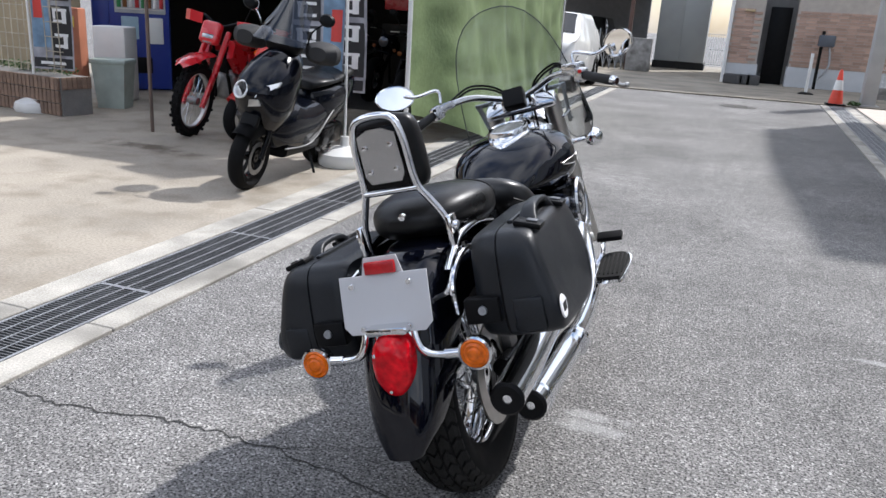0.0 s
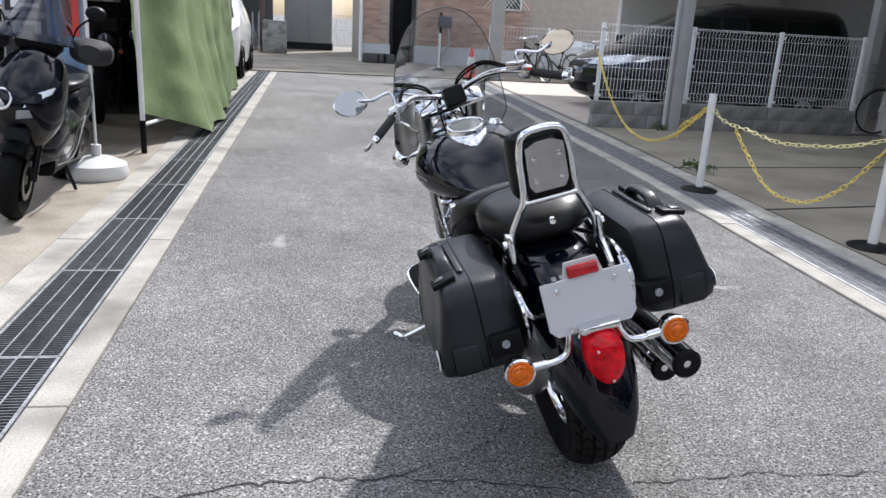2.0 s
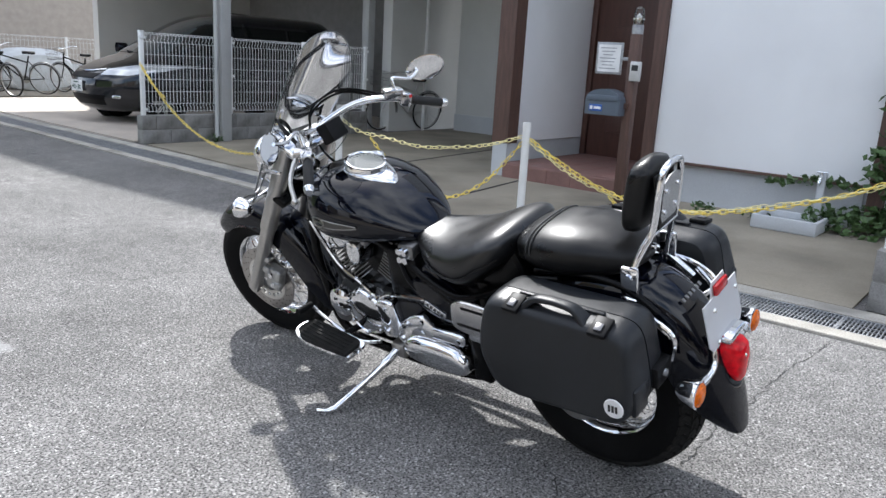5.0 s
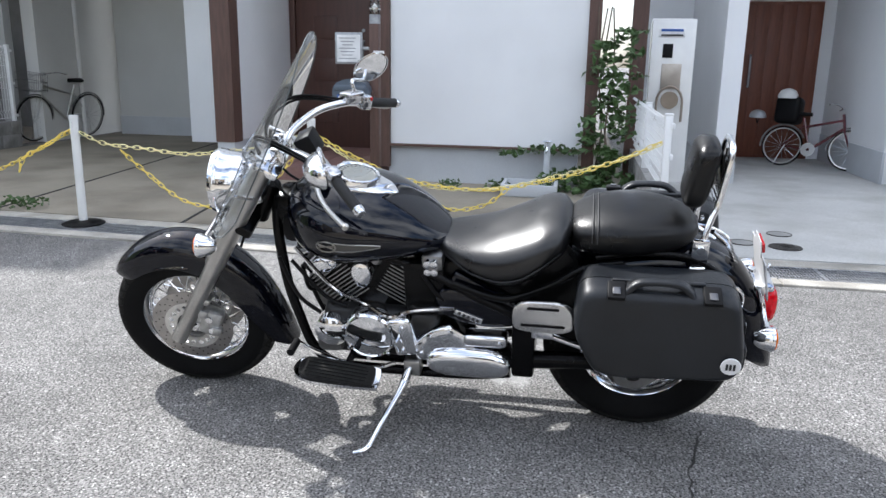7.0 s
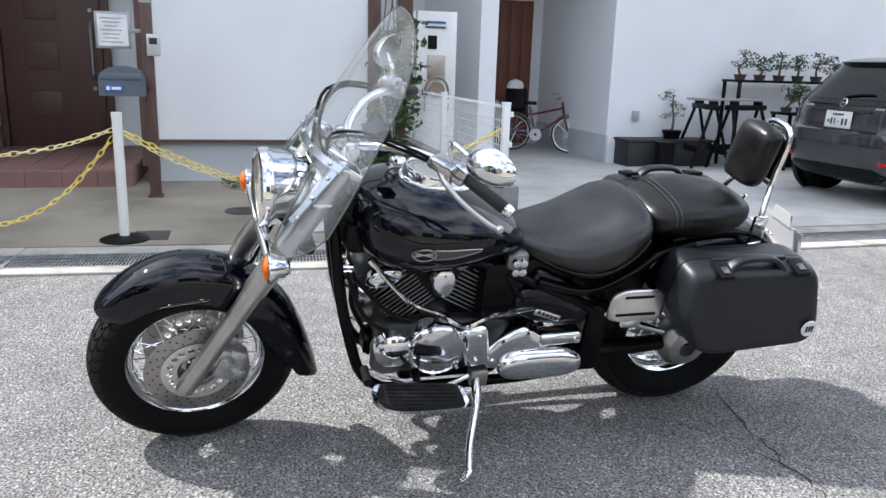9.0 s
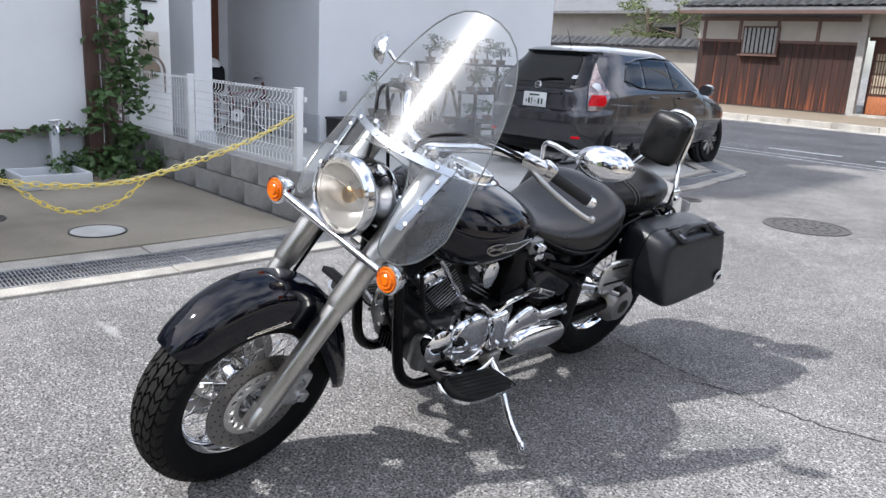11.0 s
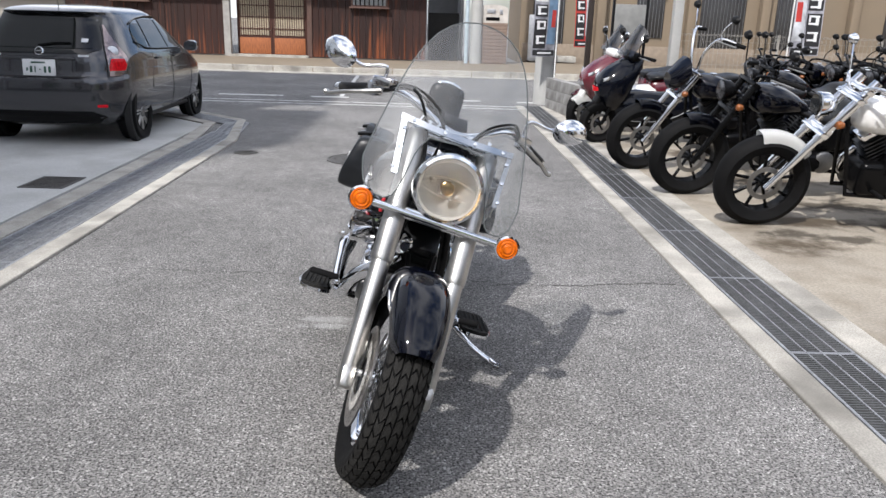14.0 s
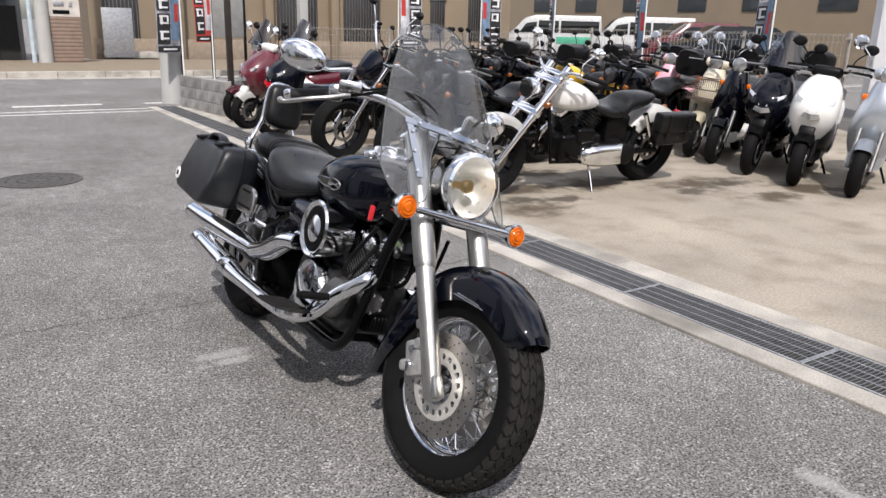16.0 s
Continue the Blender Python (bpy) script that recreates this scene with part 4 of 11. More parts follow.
def wire_wheel(name, parent, m, R, w, rho, rim, hubr, hubw, n=40):
    hub = part(name, lathe(B(), [(0.012, -hubw - 0.02), (0.03, -hubw - 0.02), (0.03, -hubw), (hubr, -hubw), (hubr, -hubw + 0.008), (hubr * 0.62, -hubw + 0.02), (hubr * 0.62, hubw - 0.02), (hubr, hubw - 0.008), (hubr, hubw), (0.03, hubw), (0.03, hubw + 0.02), (0.012, hubw + 0.02)], (0, 0, 0), (1, 0, 0), 32), CHROME, parent, "chromed wheel hub")
    hub.matrix_basis = m
    part("tyre", tyre(B(), R - 0.0065, w * 0.985, rho, rim), RUBBER, hub, "black treaded rubber tyre")
    part("tread", tread(B(), R, w, rho), TREAD_RUBBER, hub, smooth=False)["kind"] = "stuff"
    part("rim", lathe(B(), [(rim - 0.002, -w * 0.66), (rim + 0.008, -w * 0.70), (rim + 0.008, -w * 0.60), (rim - 0.012, -w * 0.5), (rim - 0.022, -w * 0.2), (rim - 0.022, w * 0.2), (rim - 0.012, w * 0.5), (rim + 0.008, w * 0.60), (rim + 0.008, w * 0.70), (rim - 0.002, w * 0.66), (rim - 0.016, w * 0.48), (rim - 0.030, w * 0.2), (rim - 0.030, -w * 0.2), (rim - 0.016, -w * 0.48)], (0, 0, 0), (1, 0, 0), 64, True), CHROME, hub, "chromed steel rim")
    kinds = [spoke_mesh(hubr - 0.004, s * hubw, rim - 0.028, s * 0.012, tw) for s in (-1, 1) for tw in (radians(42), radians(-42))]
    for k in range(n):
        share("spoke", kinds[k % 4], hub, Matrix.Rotation(k * math.tau / n, 4, "X"))
    return hub


RAKE = radians(33)
STEER = Matrix.Translation((0, 1.777, 0)) @ Matrix.Rotation(radians(6.5), 4, Vector((0, -math.sin(RAKE), math.cos(RAKE)))) @ Matrix.Translation((0, -1.777, 0))
bike = thing("motorcycle", pose(-0.279, 2.739, 0.0, 0, -16.0, 0.0), "black cruiser motorcycle with windshield and hard panniers leaning on its kickstand", "motorcycle")
R_F, R_R = 0.300, 0.316
CF = (0, 1.605, 0.302)


def mirror_x(bm):
    g = bmesh.ops.duplicate(bm, geom=bm.verts[:] + bm.edges[:] + bm.faces[:])
    vs = [v for v in g["geom"] if isinstance(v, bmesh.types.BMVert)]
    for v in vs:
        v.co.x *= -1
    return bm


def holed_ring(bm, r0, r1, rh, hole, n, xa, xb):
    """A flat ring pierced by n round holes, from face xa back to xb."""
    st = math.tau / n
    for k in range(n):
        c = (k + 0.5) * st
        rim_, eye_ = [], []
        for q in range(16):
            a = q * math.tau / 16
            eye_.append((rh * math.sin(c) + hole * math.sin(c + a), rh * math.cos(c) + hole * math.cos(c + a)))
            u, v = math.cos(a), math.sin(a)
            m_ = max(abs(u), abs(v))
            r = (r0 + r1) / 2 + (r1 - r0) / 2 * u / m_
            g = c + st / 2 * v / m_
            rim_.append((r * math.sin(g), r * math.cos(g)))
        f = [[bm.verts.new((x, *p)) for p in loop] for x, loop in ((xa, rim_), (xa, eye_), (xb, eye_), (xb, rim_))]
        for q in range(16):
            w = (q + 1) % 16
            for a, b in ((0, 1), (1, 2), (2, 3)):
                bm.faces.new((f[a][q], f[a][w], f[b][w], f[b][q]))
    bmesh.ops.remove_doubles(bm, verts=bm.verts[:], dist=1e-5)
    bmesh.ops.recalc_face_normals(bm, faces=bm.faces[:])
    return bm


# wheels
fw = wire_wheel("front_wheel", bike, STEER @ Matrix.Translation(CF), R_F, 0.066, 0.066, 0.206, 0.062, 0.045)
rw = wire_wheel("rear_wheel", bike, Matrix.Translation((0, 0.0, R_R)), R_R, 0.086, 0.086, 0.196, 0.07, 0.06)
for s in (-1, 1):
    disc = part("brake_disc", lathe(B(), [(0.100, 0.070 * s), (0.150, 0.070 * s), (0.150, 0.075 * s), (0.100, 0.075 * s)], (0, 0, 0), (1, 0, 0), 56, True), mat("disc_steel", (0.42, 0.40, 0.38), 0.35, 1.0, var=0.12, scale=30), fw, "drilled steel brake disc")
    bm = B()
    for k in range(60):
        a = k * math.tau / 60
        r = 0.112 + 0.013 * (k % 3)
        lathe(bm, [(0, 0.0), (0.0032, 0.0)], (0.0756 * s, r * math.sin(a), r * math.cos(a)), (s, 0, 0), 6)
    # Flat black dots painted for the shade inside drilled holes.
    part("drill_holes", bm, GAP_SHADE, disc)
    car = part("disc_carrier", holed_ring(B(), 0.058, 0.103, 0.080, 0.0098, 18, 0.0775 * s, 0.0715 * s), mat("carrier_steel", (0.70, 0.68, 0.64), 0.34, 0.6, var=0.08, scale=30), fw, "bright disc carrier with a ring of round holes", smooth=False)
    part("carrier_boss", lathe(B(), [(0.045, 0.055 * s), (0.05, 0.066 * s), (0.060, 0.070 * s), (0.060, 0.062 * s)], (0, 0, 0), (1, 0, 0), 40, True), ALU_DARK, car)


def fender(keys, centre, n=40, seg=14):
    """A mudguard swept along a spine: rows of y, z, half-width, skirt depth."""
    rings = []
    for y, z, w, d in interp(keys, n):
        nrm = Vector((0, y - centre[0], z - centre[1])).normalized()
        rings.append([Vector((w * math.copysign(abs(math.cos(a)) ** 0.75, math.cos(a)), y, z)) - nrm * d * (1 - math.sin(a) ** 0.6) for a in [math.pi * k / seg for k in range(seg + 1)]])
    return rings


def fender_part(name, keys, centre, m=None, label=""):
    rings = fender(keys, centre)
    bm = loft(B(), rings, False, False)
    bmesh.ops.recalc_face_normals(bm, faces=bm.faces)
    bmesh.ops.solidify(bm, geom=bm.faces[:], thickness=0.004)
    return part(name, bm, GLOSS_BLACK, bike, label, m)


front_keys = [(1.235, 0.195, 0.062, 0.075), (1.262, 0.31, 0.078, 0.10), (1.325, 0.475, 0.082, 0.115), (1.43, 0.600, 0.083, 0.115), (1.55, 0.654, 0.083, 0.11), (1.66, 0.658, 0.082, 0.105), (1.76, 0.622, 0.078, 0.095), (1.835, 0.562, 0.068, 0.08), (1.862, 0.525, 0.05, 0.05)]
ff = fender_part("front_fender", [(y, z, w, d) for y, z, w, d in front_keys[::-1]], (1.625, 0.318), STEER, "deep gloss black front mudguard")
rear_keys = [(0.26, 0.58, 0.10, 0.10), (0.14, 0.685, 0.115, 0.13), (0.0, 0.730, 0.118, 0.15), (-0.15, 0.732, 0.115, 0.17), (-0.265, 0.675, 0.11, 0.17), (-0.35, 0.57, 0.108, 0.15), (-0.40, 0.445, 0.102, 0.13), (-0.424, 0.345, 0.080, 0.09), (-0.432, 0.287, 0.046, 0.04)]
rf = fender_part("rear_fender", rear_keys, (0.0, 0.328), None, "deep gloss black rear mudguard")
# script emblem on the front mudguard, and the maker's strip on the rear one, as plain bars
for s in (-1, 1):
    em = part("script_emblem", tube(B(), [(0.0845 * s, 1.575 + q * 0.008, 0.566 - q * 0.0006 + (0.004 if q % 2 else 0.0)) for q in range(13)], 0.0018, 5), CHROME, ff, "small chrome script emblem", STEER)
    part("emblem_line", tube(B(), [(0.0845 * s, 1.56, 0.562), (0.0845 * s, 1.69, 0.554)], 0.0016, 5), CHROME, em, "", STEER)
for i in range(6):
    part("strip_bar", box(B(), (-0.052 + i * 0.021, -0.262, 0.684), (0.012, 0.003, 0.012), 0, pose(0, 0, 0, -48)), ALU_DARK, rf)

# fork, clamps, light bar
mat_caliper = mat("bright_cast_caliper", (0.46, 0.46, 0.45), 0.36, 0.7, var=0.2, scale=30, fine=0.15)
for s in (-1, 1):
    leg = part("fork_leg", tube(B(), [(0.118 * s, 1.648, 0.268), (0.118 * s, 1.63, 0.30), (0.118 * s, 1.43, 0.625)], [0.019, 0.027, 0.029], 20), ALU, bike, "brushed aluminium fork leg", STEER)
    part("fork_cover", tube(B(), [(0.118 * s, 1.445, 0.60), (0.118 * s, 1.44, 0.61), (0.118 * s, 1.215, 0.965), (0.118 * s, 1.21, 0.975)], [0.031, 0.034, 0.034, 0.03], 24), ALU, leg, "brushed metal fork cover", STEER)
    part("fender_boss", box(B(), (0.112 * s, 1.52, 0.455), (0.04, 0.06, 0.03), 0.008, pose(0, 0, 0, 33)), ALU, leg, "", STEER)
    part("axle_clamp", box(B(), (0.118 * s, 1.632, 0.30), (0.042, 0.055, 0.07), 0.012, pose(0, 0, 0, 33)), ALU, leg, "", STEER)
    bm = box(B(), (0.098 * s, 1.515, 0.345), (0.05, 0.075, 0.11), 0.015, pose(0, 0, 0, 25))
    box(bm, (0.10 * s, 1.545, 0.36), (0.03, 0.09, 0.05), 0.01, pose(0, 0, 0, 25))
    box(bm, (0.118 * s, 1.495, 0.315), (0.03, 0.04, 0.035), 0.010, pose(0, 0, 0, 25))
    box(bm, (0.118 * s, 1.53, 0.395), (0.03, 0.04, 0.035), 0.010, pose(0, 0, 0, 25))
    cal = part("brake_caliper", bm, mat_caliper, bike, "cast brake caliper", STEER)
    for dz in (-0.025, 0.025):
        part("caliper_bolt", lathe(B(), [(0, 0.008), (0.012, 0.008), (0.013, 0)], (0.124 * s, 1.51, 0.345 + dz), (s, 0, 0), 12), CHROME, cal, "", STEER)
part("front_axle", cyl(B(), (-0.14, 1.625, 0.318), (0.14, 1.625, 0.318), 0.012), CHROME, bike, "", STEER)
part("lower_clamp", box(B(), (0, 1.315, 0.755), (0.30, 0.075, 0.035), 0.012, pose(0, 0, 0, 33)), FRAME_BLACK, bike, "", STEER)
part("upper_clamp", box(B(), (0, 1.20, 0.965), (0.29, 0.085, 0.028), 0.012, pose(0, 0, 0, 33)), CHROME, bike, "", STEER)
lb = part("light_bar", tube(B(), [(-0.20, 1.415, 0.757), (0.20, 1.415, 0.757)], 0.0115, 14), CHROME, bike, "chrome turn signal bar", STEER)
part("bar_plate", box(B(), (0, 1.405, 0.757), (0.20, 0.02, 0.035), 0.006), CHROME, lb, "", STEER)


def signal(parent, c, d, m=None):
    """A round amber turn signal facing d."""
    sh = part("signal_housing", lathe(B(), [(0.0, -0.045), (0.016, -0.042), (0.030, -0.025), (0.037, 0.0), (0.0395, 0.006), (0.0395, 0.014), (0.034, 0.016)], c, d, 28), CHROME, parent, "chrome turn signal housing", m)
    part("amber_lens", lathe(B(), [(0.035, 0.012), (0.031, 0.020), (0.026, 0.0185), (0.022, 0.0235), (0.016, 0.022), (0.012, 0.0255), (0, 0.026)], c, d, 28), AMBER, sh, "ribbed amber lens", m)


for s in (-1, 1):
    signal(bike, (0.235 * s, 1.41, 0.757), (0, 1, 0.05), STEER)

# headlamp
hc, hd = Vector((0, 1.36, 0.862)), Vector((0, 1, 0.06)).normalized()
shell = part("headlamp_shell", lathe(B(), [(0.0, -0.125), (0.03, -0.122), (0.062, -0.105), (0.086, -0.07), (0.098, -0.03), (0.103, 0.02), (0.108, 0.026), (0.110, 0.04), (0.106, 0.056), (0.097, 0.060), (0.093, 0.052)], hc, hd, 48), CHROME, bike, "large chrome headlamp shell", STEER)
REFLECTOR = mat("lamp_reflector", (0.90, 0.895, 0.88), 0.30, 0.6, var=0.06, scale=40)
part("reflector", lathe(B(), [(0.094, 0.050), (0.085, 0.015), (0.06, -0.02), (0.03, -0.04), (0.0, -0.045)], hc, hd, 40), REFLECTOR, shell, "bright lamp reflector", STEER)
bm = B()
for k in range(31):
    x = -0.0825 + k * 0.0055
    h = math.sqrt(max(0, 0.089 ** 2 - x * x))
    for z0, z1 in ((-0.93, -0.30), (-0.26, 0.36), (0.42, 0.93)):
        cyl(bm, hc + hd * 0.052 + Vector((x, 0, h * z0)), hc + hd * 0.052 + Vector((x, 0, h * z1)), 0.0021, None, 6)
part("lens_flutes", bm, clear("fluted_glass", (1, 1, 1), 0.08, 0.10, 1.35), shell, "", STEER).visible_shadow = False
part("lens", lathe(B(), [(0.096, 0.052), (0.08, 0.060), (0.05, 0.067), (0.02, 0.070), (0, 0.0705)], hc, hd, 40), LAMP_GLASS, shell, "fluted clear lamp glass", STEER).visible_shadow = False
# Warm colour stands in for the yellow gleam reflected at the lamp's centre.
part("bulb", lathe(B(), [(0, -0.04), (0.012, -0.035), (0.012, 0.01), (0.021, 0.014), (0.022, 0.030), (0.014, 0.036), (0, 0.037)], hc, hd, 18), mat("warm_bulb_gleam", (0.80, 0.52, 0.24), 0.22, 1.0), shell, "", STEER)
part("lamp_bracket", box(B(), (0, 1.27, 0.855), (0.20, 0.06, 0.03), 0.008), CHROME, bike, "", STEER)


# windshield
def shield_point(x, z, off=0.0):
    return Vector((x, 1.354 - 0.69 * (z - 0.896) - 1.55 * x * x + off, z + off * 0.69))


def lut(x, table):
    for (a, u), (b, v) in zip(table, table[1:]):
        if x <= b:
            return u + (v - u) * (x - a) / (b - a)
    return table[-1][1]


TOP = [(0, 1.350), (0.04, 1.347), (0.08, 1.334), (0.12, 1.308), (0.155, 1.268), (0.185, 1.213), (0.21, 1.14), (0.235, 1.03), (0.252, 0.93), (0.262, 0.86)]
LOW = [(0, 0.985), (0.09, 0.975), (0.118, 0.93), (0.132, 0.85), (0.145, 0.795), (0.17, 0.775), (0.21, 0.772), (0.24, 0.79), (0.256, 0.825), (0.262, 0.85)]
bm = B()
cols = []
for i in range(53):
    x = -0.262 + 0.524 * i / 52
    ax = abs(x)
    z0, z1 = lut(ax, LOW), lut(ax, TOP)
    cols.append([shield_point(x, z0 + (z1 - z0) * k / 18) for k in range(19)])
loft(bm, cols, False, False)
bmesh.ops.recalc_face_normals(bm, faces=bm.faces)
ws = part("windshield", bm, CLEAR, bike, "tall curved clear windshield", STEER)
rimpts = [c[-1] for c in cols] + [c[0] for c in cols[::-1]]
rimpts.append(rimpts[0])
part("shield_edge", tube(B(), rimpts, 0.0022, 5, False), mat("smoked_edge", (0.10, 0.11, 0.11), 0.2, var=0.05), ws, "dark polished edge of the windshield", STEER)


def strap(a, b, w, n=14):
    """A flat bright strap lying on the shield between two points (x, z)."""
    bm = B()
    dx, dz = b[0] - a[0], b[1] - a[1]
    l = math.hypot(dx, dz)
    nx, nz = -dz / l * w / 2, dx / l * w / 2
    rings = []
    for k in range(n + 1):
        x, z = a[0] + dx * k / n, a[1] + dz * k / n
        q = [shield_point(x + nx, z + nz, 0.003), shield_point(x - nx, z - nz, 0.003), shield_point(x - nx, z - nz, 0.007), shield_point(x + nx, z + nz, 0.007)]
        rings.append(q)
    return loft(bm, rings)


STRAP = mat("brushed_strap", (0.46, 0.49, 0.53), 0.22, 1.0, var=0.06)
st = part("cross_strap", strap((-0.190, 1.000), (0.190, 1.000), 0.017), STRAP, ws, "polished cross strap", STEER)
for s in (-1, 1):
    part("side_strap", strap((0.178 * s, 0.990), (0.164 * s, 0.845), 0.018), STRAP, ws, "polished side strap", STEER)
    part("shield_stay", tube(B(), [shield_point(0.17 * s, 0.90, -0.005), (0.15 * s, 1.25, 0.88), (0.125 * s, 1.25, 0.89)], 0.007, 8), CHROME, ws, "", STEER)
    part("shield_stay", tube(B(), [shield_point(0.10 * s, 1.02, -0.005), (0.11 * s, 1.20, 0.985)], 0.007, 8), CHROME, ws, "", STEER)
    for z in (0.86, 0.915, 0.97):
        part("rivet", lathe(B(), [(0, 0.006), (0.006, 0.004), (0.007, 0)], shield_point(0.1725 * s, z, 0.007), (0, 0.82, 0.57), 10), CHROME, ws, "", STEER)
for x in (-0.15, -0.05, 0.05, 0.15):
    part("rivet", lathe(B(), [(0, 0.006), (0.006, 0.004), (0.007, 0)], shield_point(x, 1.000, 0.007), (0, 0.82, 0.57), 10), CHROME, ws, "", STEER)

# handlebar
half = [(0.03, 1.17, 1.0), (0.09, 1.145, 1.02), (0.16, 1.085, 1.045), (0.22, 1.015, 1.045), (0.275, 0.955, 1.028), (0.295, 0.935, 1.019)]
pts = [(-x, y, z) for x, y, z in half[::-1]] + half
part("handlebar", tube(B(), curve(pts, 5), 0.0128, 14), CHROME, bike, "wide swept-back chrome handlebar", STEER)
part("bar_riser", box(B(), (0.055, 1.175, 0.985), (0.03, 0.045, 0.055), 0.008), CHROME, bike, "", STEER)
part("bar_riser", box(B(), (-0.055, 1.175, 0.985), (0.03, 0.045, 0.055), 0.008), CHROME, bike, "", STEER)
SWITCH = mat("polished_switch", (0.62, 0.62, 0.63), 0.16, 1.0)
for s in (-1, 1):
    a, b = Vector((0.295 * s, 0.935, 1.018)), Vector((0.385 * s, 0.862, 0.978))
    d = (b - a).normalized()
    g = part("grip", tube(B(), [a, a + d * 0.004, b - d * 0.004, b], [0.014, 0.0165, 0.0165, 0.014], 16), mat("grip_rubber", (0.015, 0.015, 0.015), 0.7, bump=0.0015, bscale=500), bike, "black rubber grip", STEER)
    part("grip_end", tube(B(), [b, b + d * 0.012, b + d * 0.022], [0.017, 0.017, 0.012], 16), CHROME, g, "", STEER)
    sw = part("switch_box", box(B(), a - d * 0.022, (0.044, 0.042, 0.052), 0.010, pose(0, 0, 0, 0, 20 * s, 40 * -s)), SWITCH, bike, "polished handlebar switch housing", STEER)
    part("switch_button", box(B(), a - d * 0.02 + Vector((0, -0.024, 0.012)), (0.014, 0.008, 0.012), 0.003), mat("red_button", (0.6, 0.01, 0.01), 0.4) if s > 0 else BLACK_PLASTIC, sw, "", STEER)
    res = part("lever_clamp", box(B(), a - d * 0.055 + Vector((0, 0.018, 0.02 if s > 0 else 0.004)), (0.075, 0.055, 0.036 if s > 0 else 0.03), 0.008, pose(0, 0, 0, 0, 8 * s, 35 * -s)), SWITCH, bike, "polished lever clamp and reservoir", STEER)
    lv = [a - d * 0.05 + Vector((0.0, 0.035, -0.005)), a + Vector((0.015 * s, 0.055, -0.012)), (a + b) / 2 + Vector((0.03 * s, 0.058, -0.02)), b + Vector((0.03 * s, 0.045, -0.028)), b + Vector((0.045 * s, 0.03, -0.03))]
    lever = part("lever", tube(B(), curve(lv, 5), [0.009] * 6 + [0.0075] * 14 + [0.010], 10), ALU, bike, "polished control lever", STEER)
    part("lever_ball", lathe(B(), [(0, -0.011), (0.008, -0.008), (0.011, 0), (0.008, 0.008), (0, 0.011)], lv[-1], (1, 0, 0), 14), ALU, lever, "", STEER)
    # mirror
    base, mc = a - d * 0.045 + Vector((0, 0.01, 0.025)), Vector((0.428 * s, 0.945, 1.098 if s > 0 else 1.120))
    part("mirror_stem", tube(B(), curve([base, base + Vector((0.005 * s, 0.01, 0.05)), mc + Vector((-0.085 * s, 0.015, -0.015)), mc + Vector((-0.035 * s, 0.012, 0.0))], 6), 0.0065, 10), CHROME, bike, "chrome mirror stem", STEER)
    mm = Matrix.Translation(mc) @ pose(0, 0, 0, 88, 0, -46 if s > 0 else 25) @ pose(0, 0, 0, 0, 0, 8 * s) @ Matrix.Diagonal((1.0, 0.62, 1, 1))
    sh = part("mirror_shell", lathe(B(), [(0, -0.040), (0.034, -0.036), (0.061, -0.020), (0.076, 0.0), (0.077, 0.005), (0.071, 0.006)], (0, 0, 0), (0, 0, 1), 36), CHROME, bike, "oval chrome mirror back", STEER @ mm)
    part("mirror_glass", lathe(B(), [(0, 0.0035), (0.072, 0.0035)], (0, 0, 0), (0, 0, 1), 36), mat("mirror_silver", (0.85, 0.86, 0.87), 0.02, 1.0, var=0.0), sh, "mirror glass", STEER @ mm)
# cables
for s, off in ((-1, 0), (-1, 0.012), (1, 0), (1, 0.012)):
    part("control_cable", tube(B(), curve([(0.25 * s, 0.99, 1.03 + off), (0.17 * s, 1.16, 1.08 + off), (0.06 * s, 1.24, 1.02 + off), (0.05 * s, 1.20, 0.88), (0.09 * s, 1.1, 0.78)], 6), 0.0045, 7), BLACK_PLASTIC, bike, "", STEER)
part("radio_box", box(B(), (0.0, 1.085, 1.0), (0.085, 0.06, 0.075), 0.008, pose(0, 0, 0, -25)), BLACK_PLASTIC, bike, "small black electronic box on the bar clamp", STEER)
part("brake_hose", tube(B(), curve([(0.25, 0.99, 1.03), (0.16, 1.2, 1.08), (0.08, 1.27, 0.9), (0.10, 1.42, 0.56), (0.11, 1.5, 0.40)], 7), 0.005, 7), BLACK_PLASTIC, bike, "", STEER)

# tank
tank_keys = [(1.165, 0.05, 0.835, 0.73), (1.14, 0.12, 0.865, 0.69), (1.08, 0.185, 0.882, 0.652), (1.0, 0.222, 0.887, 0.640), (0.91, 0.226, 0.878, 0.642), (0.82, 0.205, 0.852, 0.650), (0.73, 0.162, 0.803, 0.665), (0.66, 0.11, 0.750, 0.676), (0.63, 0.06, 0.725, 0.682)]
bm = loft(B(), [oval(y, max(w, 0.01), t, b, 2.5, 36) for y, w, t, b in interp(tank_keys, 34)])
tank = part("fuel_tank", bm, GLOSS_BLACK, bike, "deep gloss black teardrop fuel tank", angle=60)
# tank console with round gauge
def tank_top(x, y):
    """Height of the tank's upper skin."""
    k = sorted(tank_keys)
    ys = [q[0] for q in k]
    w, t, b = (float(np.interp(y, ys, [q[n] for q in k])) for n in (1, 2, 3))
    return (t + b) / 2 + (t - b) / 2 * max(0.0, 1 - (abs(x) / w) ** 2.5) ** 0.4


